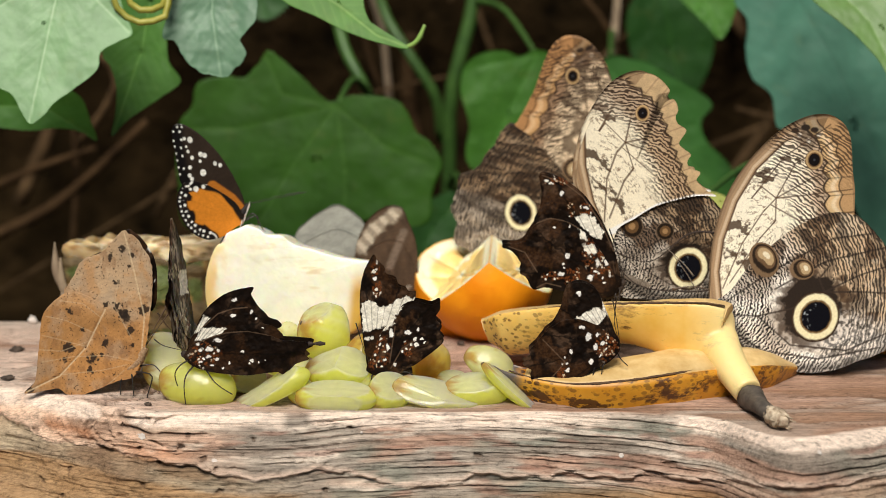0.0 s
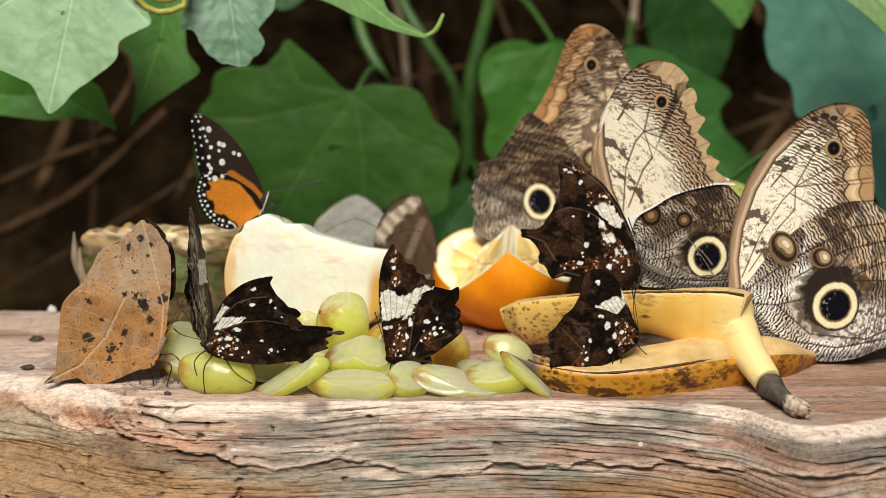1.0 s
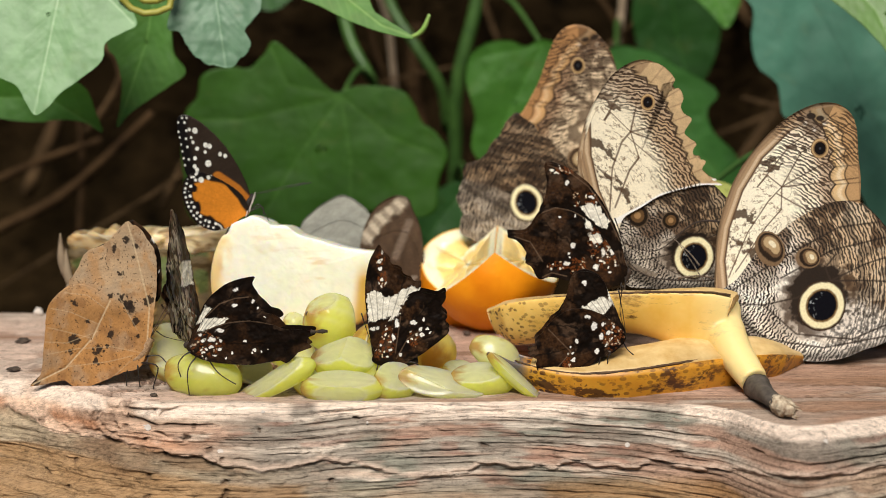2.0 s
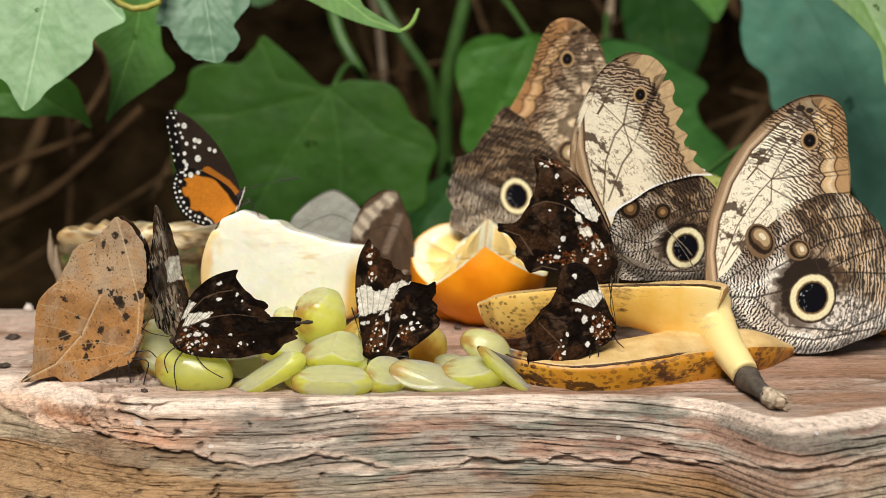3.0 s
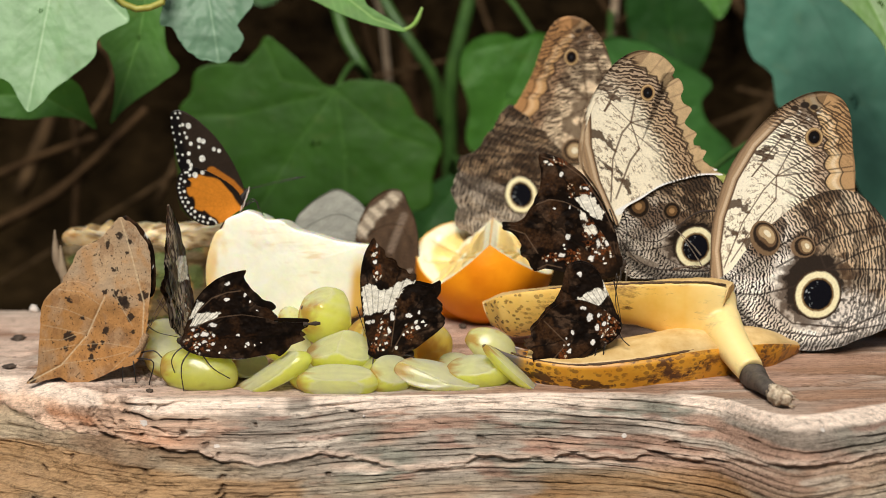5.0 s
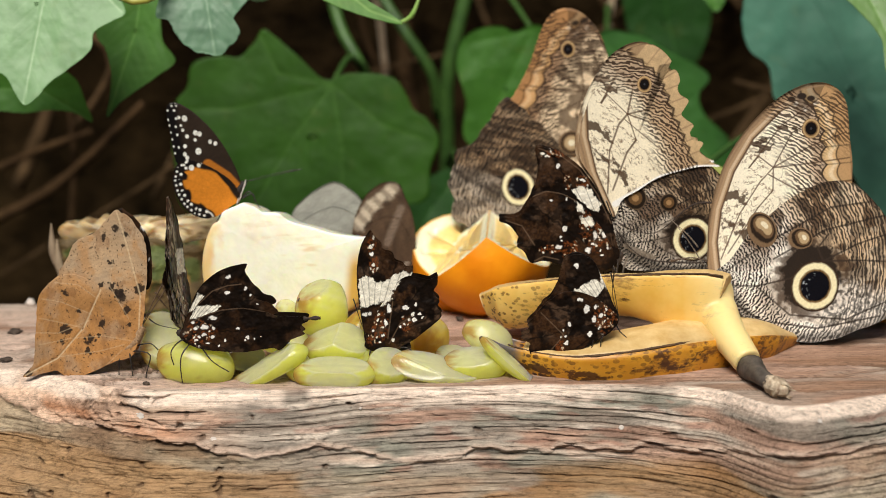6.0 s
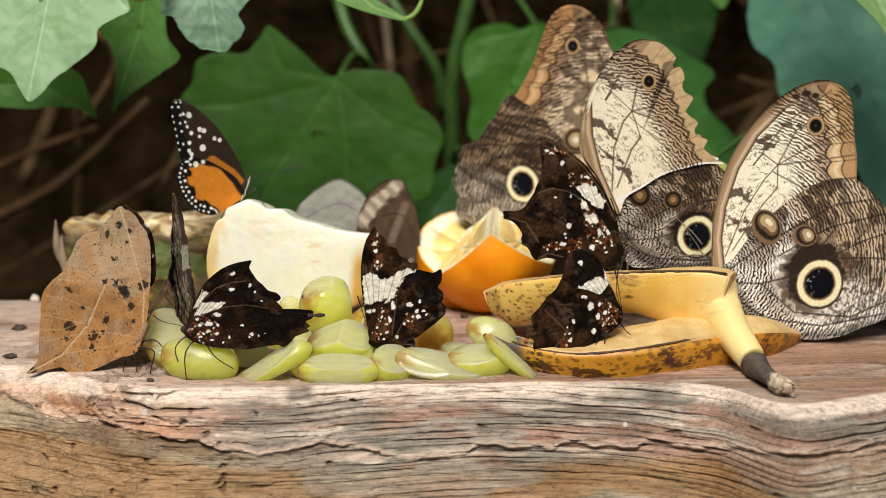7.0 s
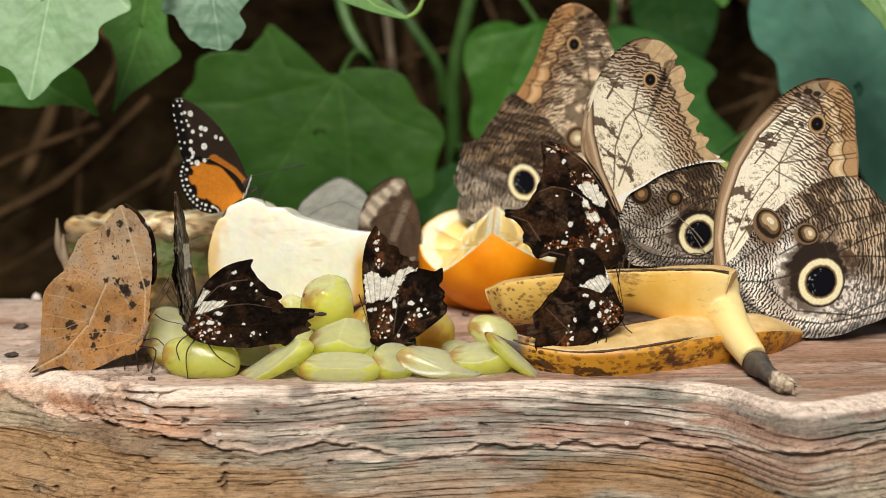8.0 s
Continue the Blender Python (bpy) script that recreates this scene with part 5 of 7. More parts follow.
def owl_fore(u, v, dim=1.0, warm=1.03):
    n = len(u)
    dl, _ = seg(u, v, LEADING)
    do, so = seg(u, v, OUTER)
    r = np.hypot(u, v)
    c = np.tile(np.array([CREAM]), (n, 1)) * (0.9 + 0.2 * fbm(u / 30, v / 30, 101))[:, None]
    dark = np.tile(np.array([[0.040, 0.020, 0.010]]), (n, 1))
    ripple = np.maximum(ss(do + 40 * (fbm(u / 22, v / 22, 117) - 0.5), 128, 98) * ss(do, 44, 56), 0.9 * ss(v + 30 * (fbm(u / 20, v / 20, 119) - 0.5), 205, 235) * ss(dl, 15, 26))
    inner = 1 - ripple
    c = over(c, (0.60, 0.45, 0.30), 0.75 * ss(do, 100, 62) * ss(fbm(u / 26, v / 26, 117), 0.30, 0.55))
    gate = ss(fbm(u / 30, v / 30, 105), 0.40, 0.50)
    loop = ss(np.abs(fbm(u / 13, v / 13, 103, 3) - 0.5), 0.030, 0.012) * inner * gate
    blot = ss(fbm(u / 5, v / 5, 107, 2), 0.70, 0.75) * inner * gate * ss(r, 20, 50)
    loop = np.maximum(loop, ss(np.abs(fbm(u / 8 + 3, v / 8, 104, 2) - 0.52), 0.030, 0.012) * inner * ss(fbm(u / 16, v / 16, 106), 0.52, 0.60))
    c = over(c, (0.17, 0.09, 0.042), 0.8 * np.maximum(loop, 0.7 * blot))
    for line, wid in (([(48, 244), (70, 236), (84, 226)], 9), ([(104, 262), (130, 252)], 5), ([(20, 146), (42, 132)], 10), ([(14, 96), (40, 88), (52, 62)], 7), ([(88, 292), (104, 300)], 6)):
        band, _ = seg(u, v, line)
        c = over(c, (0.07, 0.038, 0.02), 0.92 * ss(band + 42 * (fbm(u / 7, v / 7, 109) - 0.5), wid, wid - 4))
    amt = 0.9 * ripple
    # brown apex and scalloped outer margin
    ap = ss(do, 76, 62)
    c = over(c, (0.50, 0.37, 0.26), ap * 0.9)
    sc = 43 + 10 * np.abs(np.sin(so / 31 * np.pi))
    c = over(c, np.array([[0.66, 0.44, 0.23]]) * (0.7 + 0.6 * fbm(u / 14, v / 14, 113))[:, None], ss(do, sc + 3, sc - 3))
    c = over(c, (0.70, 0.52, 0.28), 0.6 * ss(np.abs(do - sc + 9), 8, 2))
    c = over(c, SOOT, 0.95 * ss(np.abs(do - sc), 3.0, 1.0))
    c = over(c, (0.86, 0.72, 0.50), 0.7 * ss(np.abs(do - sc + 16), 7, 1) * ss(do, sc, sc - 4))
    sc2 = 20 + 6 * np.abs(np.sin(so / 31 * np.pi))
    c = over(c, (0.50, 0.31, 0.15), ss(do, sc2 + 2, sc2 - 2))
    c = over(c, SOOT, 0.8 * ss(np.abs(do - sc2), 2.2, 0.6))
    c = over(c, SOOT, 0.55 * ss(np.abs(np.mod(so, 31) - 15.5), 13.8, 14.9) * ss(do, 75, 60))
    c = over(c, UMBER, 0.5 * ss(do, 3, 1))
    # leading edge
    away = ss(u - 0.25 * (v - 300), 150, 105)
    c = over(c, (0.40, 0.27, 0.16), away * ss(dl, 17, 13))
    c = over(c, (0.70, 0.56, 0.40), 0.7 * away * ss(np.abs(dl - 9), 3.5, 1.5))
    c = over(c, (0.12, 0.07, 0.04), away * ss(np.abs(dl - 15.5), 2.4, 0.8))
    c = over(c, (0.30, 0.20, 0.12), 0.8 * ss(dl, 3.0, 1.0))
    for (x, y), rr in (((128, 308), 6), ((146, 313), 7), ((162, 309), 6)):
        c = over(c, SOOT, ss(np.hypot((u - x) * 0.8, (v - y) * 1.2), rr + 1, rr - 1.5))
    for (x, y) in ((136, 300), (152, 290), (170, 300)):
        c = over(c, (0.8, 0.76, 0.68), 0.8 * ss(np.hypot(u - x, v - y), 5, 2.5))
    for line in ([(8, 30), (40, 110), (75, 165), (98, 190)], [(98, 190), (72, 210), (55, 190)], [(98, 190), (160, 225), (225, 250)], [(98, 190), (150, 195), (232, 205)], [(90, 178), (140, 150), (236, 165)], [(72, 120), (98, 150), (98, 190)], [(55, 190), (110, 262), (190, 318)], [(98, 190), (130, 250), (215, 300)], [(20, 40), (72, 120)]):
        d, _ = seg(u, v, line)
        c = over(c, (0.10, 0.055, 0.03), 0.85 * ss(d, 1.7, 0.7))
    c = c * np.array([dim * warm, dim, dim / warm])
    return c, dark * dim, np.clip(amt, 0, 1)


HIND_EDGE = [(6, 0), (22, -38), (50, -75), (92, -105), (150, -120), (215, -118), (285, -100), (325, -65)]


def owl_hind(u, v, dim=1.0, warm=1.03):
    n = len(u)
    r = np.hypot(u, v)
    de, _ = seg(u, v, HIND_EDGE)
    big = fbm(u / 34, v / 26, 121, 4)
    pale = np.array([[1.0, 0.97, 0.90]])
    c = np.tile(pale, (n, 1)) * (0.85 + 0.3 * fbm(u / 18, v / 18, 123))[:, None]
    c = over(c, (0.58, 0.41, 0.24), 0.9 * ss(r, 120, 200) * ss(v, -60, -10))
    c = over(c, (0.13, 0.08, 0.045), 0.95 * ss(fbm(r / 15, np.arctan2(v, u) * 6, 121, 4), 0.46, 0.54) * ss(r, 90, 170) * ss(v, -70, -20))
    c = over(c, (0.72, 0.60, 0.45), 0.6 * ss(fbm(u / 46, v / 20, 125), 0.55, 0.68) * ss(r, 150, 240))
    stripe = np.sin(r / 8.5 + 7 * fbm(u / 40, v / 40, 135)) 
    c = over(c, (0.07, 0.048, 0.034), 0.6 * ss(stripe, 0.2, 0.7) * ss(r, 140, 200) * ss(v, -50, 10))
    amt = 1.0 - 0.12 * ss(r, 90, 200)
    dark = np.tile(np.array([[0.012, 0.009, 0.007]]), (n, 1))
    # brown field about the spots
    for (x, y), a, b, s in (((80, 82), 40, 46, 0.9), ((148, 66), 34, 30, 0.9), ((60, 40), 50, 30, 0.55), ((115, -40), 50, 60, 0.5)):
        c = over(c, (0.20, 0.125, 0.075), s * ss(np.hypot((u - x) / a, (v - y) / b) + 0.5 * (fbm(u / 14, v / 14, 127) - 0.5), 1.1, 0.6))
    e = np.hypot((u - 165) / 70, (v + 8) / 76)
    e = e + 0.5 * (fbm(u / 10, v / 10, 139, 3) - 0.5)
    c = over(c, (0.06, 0.035, 0.02), 0.85 * ss(e, 1.0, 0.80))
    c = over(c, SOOT, ss(np.hypot((u - 166) / 56, (v + 2) / 64) + 0.5 * (fbm(u / 12, v / 12, 129) - 0.5), 0.98, 0.88))
    amt = amt * (1 - 0.92 * ss(e, 1.12, 0.92))
    lower = ss(np.hypot((u - 235) / 70, (v + 60) / 55), 1.1, 0.6)
    c = over(c, np.array([[0.80, 0.75, 0.68]]) * (0.12 + 0.95 * ss(fbm(u / 5, v / 5, 137), 0.38, 0.60))[:, None], 0.85 * lower)
    amt = amt * (1 - 0.25 * lower)
    c = over(c, (0.06, 0.05, 0.045), 0.8 * ss(de, 26, 6))
    c = over(c, (0.55, 0.5, 0.45), 0.6 * ss(np.abs(de - 3), 2.5, 1.0))
    for line in ([(5, -15), (70, -18), (130, -5), (188, 25)], [(188, 25), (255, 25), (335, 20)], [(188, 25), (250, 55), (330, 80)], [(188, 25), (178, 48), (196, 72)], [(20, -40), (80, -80), (180, -95), (290, -75)], [(70, -18), (130, -70), (230, -80), (300, -50)], [(10, 5), (90, 60), (200, 120), (285, 130)], [(100, 30), (190, 80), (300, 105)]):
        d, _ = seg(u, v, line)
        c = over(c, (0.04, 0.027, 0.02), 0.85 * ss(d, 2.5, 0.8))
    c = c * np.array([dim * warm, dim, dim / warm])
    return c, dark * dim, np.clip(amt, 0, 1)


EYE_M = attr_material("eyespot_scales", 0.6, 1200, 0.2, 0.15, 0.0002, spec=0.03)


def eyespot(wing, at, a, b, k, rings, lean=0.0, shift=(0, 0)):
    """A round spot of dense scales, slightly raised. rings: (outer radius, colour) from the middle out."""
    n, m = 56, 26
    ang = np.linspace(0, 2 * np.pi, n, endpoint=False)
    V, C = [(0, -0.00016, 0)], [rings[0][1]]
    for s in np.linspace(0, 1, m + 1)[1:]:
        wob = 1 + 0.05 * (fbm(np.cos(ang) * 1.5 + at[0], np.sin(ang) * 1.5, 5) - 0.5) * s
        V += list(np.stack([a * k * s * np.cos(ang) * wob, np.full(n, -0.00016 * (1 - 0.75 * s**4)), b * k * s * np.sin(ang) * wob], 1))
        x, y = s * np.cos(ang) - shift[0] * (1 - s), s * np.sin(ang) - shift[1] * (1 - s)
        q = np.hypot(x, y) + 0.05 * (fbm(np.cos(ang) * 6, np.sin(ang) * 6, 9) - 0.5)
        c = np.tile(np.array([rings[-1][1]]), (n, 1))
        for r1, col in rings[::-1]:
            c = over(c, col, ss(q, r1 + 0.03, r1 - 0.03))
        # pale blue glints in the pupil, put into the scale colour
        if rings is BIG_EYE:
            c = over(c, (0.50, 0.55, 0.60), 0.9 * ss(fbm(x * 16, y * 16, 15, 2), 0.70, 0.76) * ss(np.abs(q - 0.45), 0.12, 0.06) * ss(-x, 0.05, 0.2))
        C += list(c)
    faces = [(0, 1 + (j + 1) % n, 1 + j) for j in range(n)]
    for i in range(m - 1):
        for j in range(n):
            q = 1 + i * n
            faces.append((q + j, q + (j + 1) % n, q + n + (j + 1) % n, q + n + j))
    me = mesh_of("eyespot", np.array([tuple(p) for p in V]), faces)
    paint(me, "pigment", np.array([tuple(p) for p in C]), 1.0)
    return part("eyespot", me, EYE_M, wing, "round eyespot with dark centre", at=pose(at[0] * k, at[2] * k - 0.00022, at[1] * k * 1.02, 0, lean, 0))


BIG_EYE = [(0.14, (0.006, 0.006, 0.009)), (0.60, (0.006, 0.006, 0.009)), (0.67, (0.20, 0.12, 0.05)), (0.91, (0.90, 0.82, 0.52)), (1.0, (0.05, 0.03, 0.02))]
TEAR = [(0.26, (0.84, 0.75, 0.55)), (0.56, (0.50, 0.36, 0.20)), (0.70, (0.16, 0.095, 0.05)), (0.86, (0.03, 0.02, 0.014)), (1.0, (0.22, 0.14, 0.08))]
RUSTY = [(0.3, (0.34, 0.20, 0.09)), (0.60, (0.13, 0.07, 0.03)), (0.9, (0.02, 0.014, 0.01)), (1.0, (0.12, 0.08, 0.05))]
SMALL_EYE = [(0.12, (0.05, 0.05, 0.06)), (0.62, (0.01, 0.008, 0.008)), (0.74, (0.20, 0.11, 0.05)), (0.94, (0.52, 0.35, 0.17)), (1.0, (0.20, 0.12, 0.07))]


def body(o, pts, radii, mat, head, eye=0.0012):
    """Furry thorax and abdomen in a line of points, head in front."""
    mid = len(pts) // 2
    part("abdomen", tube_mesh("abdomen", pts[: mid + 1], radii[: mid + 1], 14, 22, 0.05), mat, o)
    part("thorax", tube_mesh("thorax", pts[mid:], radii[mid:], 14, 16, 0.08), mat, o)
    part("head", tube_mesh("head", [pts[-1], head], [radii[-1] * 0.9, radii[-1] * 0.95, radii[-1] * 0.4], 12, 8, 0.05), mat, o)


def legs(o, rows, r=0.00028, mat=None):
    for pts in rows:
        part("leg", tube_mesh("leg", pts, [r * 1.4, r, r * 0.8, r * 0.9], 6, 14), mat or CHITIN, o)


def feelers(o, rows, mat=None, r=0.00022):
    for pts in rows:
        part("antenna", tube_mesh("antenna", pts, [r, r, r, r * 1.6, r * 2.2], 6, 18), mat or CHITIN, o)


def L(pts, k, y=0.0):
    """Local points from units: (u, v) or (u, v, depth)."""
    return [Vector((p[0] * k, (p[2] * k if len(p) > 2 else 0) + y, p[1] * k * 1.02)) for p in pts]


def pair(o, name, me, mat, y, gap, lean, label=""):
    """A wing and its twin behind it."""
    near = part(name, me, mat, o, label, at=pose(0, y, 0))
    outline, centre, k, colour, relief, root, ragged, seed = FAR[me.name]
    far = sheet_mesh(name, outline, centre, 150, 24, k, colour, relief, root=root, ragged=ragged, seed=seed)
    part(name, far, mat, o, label, at=pose(0, y + gap, 0, 0, 0, lean))
    return near


def owl_right():
    k = 0.000205
    o = thing("owl_butterfly", pose(0.1002, 0.0200, 0.0261), "owl butterfly with closed wings, cream forewing and big eyespot", "butterfly", "owl butterflies")
    fore = [(-8, -5), (-14, 50), (-10, 110), (12, 188), (48, 248), (96, 298), (142, 326), (182, 333), (210, 323), (226, 294), (232, 240), (237, 200), (238, 162), (242, 120), (200, 90), (120, 40), (50, -5)]
    hind = [(2, -20), (-2, 8), (22, 28), (60, 78), (122, 132), (170, 158), (208, 166), (242, 158), (275, 130), (305, 90), (328, 40), (336, -10), (332, -50), (310, -75), (275, -92), (250, -100), (210, -115), (155, -120), (95, -106), (52, -76), (24, -40)]
    f = pair(o, "forewing", sheet_mesh("forewing", fore, (110, 160), 680, 130, k, owl_fore, lambda u, v: 0.00012 * (u - 90) ** 2 - 3, root=(0, -20), ragged=0.008), WING, 0.0, 0.004, 1.5)
    h = pair(o, "hindwing", sheet_mesh("hindwing", hind, (150, 20), 680, 140, k, owl_hind, lambda u, v: 0.00010 * (u - 150) ** 2 - 3.5, root=(-10, 10), ragged=0.010), WING, -0.0009, 0.0058, 1.5)
    eyespot(h, (174, -19, -3.6), 43, 46, k, BIG_EYE, 15)
    eyespot(h, (79, 82, -3.2), 25, 33, k, TEAR, -25, (0.5, 0.3))
    eyespot(h, (147, 66, -3.4), 22, 19, k, TEAR, 20, (0.4, 0.3))
    eyespot(f, (163, 257, -2.5), 16, 18, k, SMALL_EYE)
    body(o, L([(150, -112, 8), (100, -90, 8), (50, -50, 8), (20, -12, 8), (8, 8, 8)], k, 0.001), [0.002, 0.0032, 0.0036, 0.0034, 0.0024], GREY_FUR, L([(-4, 20, 8)], k)[0])
    legs(o, [L([(40, -55, 8), (90, -100, -4), (135, -118, -2), (150, -128, 0)], k), L([(60, -70, 12), (110, -105, 16), (150, -116, 14), (170, -130, 10)], k), L([(10, -10, 6), (-10, -25, -5), (-15, -40, -4)], k)], 0.0004, GREY_FUR)
    feelers(o, [L([(-5, 18, 6), (-40, 0, 0), (-70, 10, -6)], k), L([(0, 20, 10), (-40, 30, 12), (-80, 25, 14)], k)], BROWN_LEG)
    return o


def owl_mid():
    k = 0.000208
    o = thing("owl_butterfly", pose(0.0629, 0.0320, 0.0276), "owl butterfly with tattered forewing edge, wings closed", "butterfly", "owl butterflies")
    fore = [(-9, 90), (-40, 150), (-65, 190), (-67, 230), (-53, 285), (-30, 330), (-5, 363), (23, 382), (50, 388), (73, 380), (93, 357), (73, 351), (69, 342), (68, 332), (77, 333), (99, 343), (108, 326), (104, 312), (109, 300), (123, 290), (116, 276), (111, 266), (119, 257), (132, 247), (126, 234), (132, 222), (149, 216), (143, 202), (153, 192), (164, 182), (178, 174), (140, 174), (75, 158), (35, 135), (7, 118)]
    hind = [(10, 0), (-5, 50), (-7, 90), (5, 115), (45, 140), (105, 168), (155, 175), (186, 152), (212, 118), (236, 70), (230, 20), (205, -8), (155, -15), (95, -10), (45, -8)]
    fm = affine([(-15, 100), (55, 387), (177, 173)], [(0, 0), (185, 332), (238, 163)])
    hm = affine([(0, 50), (133, 48), (215, 140)], [(0, 0), (173, -20), (285, 130)])

    def fc(u, v):
        c, d, a = owl_fore(*fm(u, v))
        edge, _ = seg(u, v, [(-5, 112), (35, 133), (75, 156), (140, 172), (177, 172)])
        rim, along = seg(u, v, [(50, 390), (92, 356), (107, 330), (125, 280), (142, 240), (158, 200), (177, 173)])
        wide = rim + 26 * (fbm(u / 20, v / 20, 161) - 0.5)
        c = over(c, (0.56, 0.39, 0.24), 0.85 * ss(wide, 88, 58))
        c = over(c, (0.50, 0.38, 0.28), 0.65 * ss(v + 0.3 * u, 300, 335))
        a = np.maximum(a, 0.95 * ss(wide, 90, 66)) * ss(rim, 24, 34)
        zig = 27 + 9 * np.abs(np.mod(along / 24.0, 1.0) - 0.5) * 2
        c = over(c, np.array([[0.62, 0.44, 0.25]]) * (0.75 + 0.5 * fbm(u / 9, v / 9, 163))[:, None], ss(rim, zig + 2, zig - 2))
        c = over(c, (0.05, 0.03, 0.018), 0.9 * ss(np.abs(rim - zig), 3.2, 1.2))
        c = over(c, (0.30, 0.19, 0.11), 0.7 * ss(np.abs(np.mod(along / 24.0, 1.0) - 0.5), 0.42, 0.49) * ss(rim, 40, 30))
        c = c * np.array([0.92, 0.90, 0.86])
        return over(c, (0.92, 0.90, 0.85), ss(edge, 7, 4)), d, a

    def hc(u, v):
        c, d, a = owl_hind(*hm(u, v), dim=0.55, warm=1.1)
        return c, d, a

    f = part("forewing", sheet_mesh("forewing", fore, (35, 230), 620, 110, k, fc, lambda u, v: 0.0001 * (u - 40) ** 2 - 4, root=(-10, 100)), WING, o, "tattered cream forewing", at=pose(0, -0.0010, 0))
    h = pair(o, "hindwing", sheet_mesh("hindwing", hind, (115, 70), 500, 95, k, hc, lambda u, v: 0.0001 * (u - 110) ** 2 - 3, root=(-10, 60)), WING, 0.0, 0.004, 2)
    part("forewing", sheet_mesh("forewing", fore, (35, 230), 140, 24, k, fc, None, root=(-10, 100)), WING, o, at=pose(0, 0.003, 0, 0, -1.5, 0))
    eyespot(h, (132, 47, -3.6), 37, 40, k, BIG_EYE, 15)
    eyespot(h, (31, 121, -2.6), 20, 22, k, RUSTY, -20)
    eyespot(h, (90, 112, -3.2), 16, 16, k, RUSTY, 20)
    eyespot(f, (46, 319, -4), 13, 15, k, SMALL_EYE)
    body(o, L([(190, 0, 8), (120, 5, 8), (50, 20, 8), (10, 40, 8), (-6, 70, 8)], k, 0.001), [0.002, 0.003, 0.0036, 0.0034, 0.0024], GREY_FUR, L([(-18, 84, 8)], k)[0])
    legs(o, [L([(10, 35, 6), (0, 10, -2), (-2, -8, -6), (-4, -22, -8)], k), L([(25, 28, 4), (12, 5, -6), (8, -20, -8)], k), L([(120, 5, 6), (140, -15, 0), (150, -30, 0)], k)], 0.0004, GREY_FUR)
    feelers(o, [L([(-15, 84, 4), (40, 20, -14), (140, 8, -20), (215, 22, -22)], k), L([(-15, 84, 4), (60, 60, -16), (130, 110, -20), (180, 112, -22)], k)], DARK_FUR)
    feelers(o, [L([(103, 74, -20), (128, 40, -22), (151, 2, -20)], k), L([(80, 95, -18), (120, 60, -22), (140, 36, -22)], k)], GREY_FUR, 0.00016)
    return o


def owl_back():
    k = 0.000225
    o = thing("owl_butterfly", pose(0.0622, 0.1000, 0.0332), "brown owl butterfly with closed wings and large eyespot", "butterfly", "owl butterflies")
    fore = [(2, 0), (15, 100), (26, 200), (23, 260), (8, 312), (-18, 346), (-48, 359), (-75, 352), (-92, 330), (-104, 300), (-114, 270), (-128, 240), (-145, 210), (-162, 182), (-140, 130), (-60, 30)]
    hind = [(0, -5), (-20, 50), (-60, 120), (-110, 175), (-152, 208), (-176, 190), (-194, 162), (-214, 136), (-248, 114), (-252, 95), (-260, 72), (-263, 56), (-256, 32), (-254, 0), (-210, -20), (-130, -25), (-60, -20)]
    fm = affine([(-2, 30), (-50, 358), (-160, 190)], [(0, 0), (185, 332), (238, 163)])
    hm = affine([(0, 0), (-139, 54), (-230, 130)], [(0, 0), (173, -20), (300, 120)])

    def fc(u, v):
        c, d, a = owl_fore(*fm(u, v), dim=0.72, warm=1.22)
        p, q = fm(u, v)
        do, _ = seg(p, q, OUTER)
        m = ss(fbm(u / 20, v / 13, 131), 0.40, 0.56) * ss(do, 40, 70)
        return over(c, (0.085, 0.052, 0.03), 0.8 * m), d, a

    def hc(u, v):
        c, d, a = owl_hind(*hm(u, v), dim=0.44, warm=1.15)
        return over(c, (0.05, 0.032, 0.02), 0.6 * ss(np.sin((v - 0.5 * u) / 8.0 + 6 * fbm(u / 30, v / 30, 133)), 0.0, 0.7) * ss(-u, 130, 175)), d, a

    f = pair(o, "forewing", sheet_mesh("forewing", fore, (-50, 200), 260, 70, k, fc, None, root=(0, 0)), WING, 0.0, 0.004, -1.5)
    h = pair(o, "hindwing", sheet_mesh("hindwing", hind, (-130, 80), 260, 80, k, hc, None, root=(10, 0), ragged=0.12), WING, -0.0009, 0.0058, -1.5)
    eyespot(h, (-139, 54, 0), 30, 35, k, BIG_EYE, -15)
    eyespot(h, (-45, 130, 0), 22, 22, k, TEAR, 0)
    eyespot(f, (-50, 291, 0), 13, 15, k, SMALL_EYE)
    body(o, L([(-150, -15, 8), (-80, -10, 8), (-30, 0, 8), (0, 15, 8), (10, 30, 8)], k, 0.001), [0.002, 0.003, 0.0036, 0.0034, 0.0024], GREY_FUR, L([(16, 46, 8)], k)[0])
    legs(o, [L([(-40, 0, 6), (-60, -30, -2), (-70, -60, -4)], k), L([(-10, 0, 8), (0, -30, 4), (5, -60, 2)], k)], 0.0004, GREY_FUR)
    return o


def inside(u, v, pts):
    """Distance to the edge of a polygon, negative within it."""
    d, _ = seg(u, v, list(pts) + [pts[0]])
    odd = np.zeros(np.shape(u), bool)
    for (ax, ay), (bx, by) in zip(pts, list(pts[1:]) + [pts[0]]):
        if ay != by:
            odd ^= ((ay > v) != (by > v)) & (u < (bx - ax) * (v - ay) / (by - ay) + ax)
    return np.where(odd, -d, d)


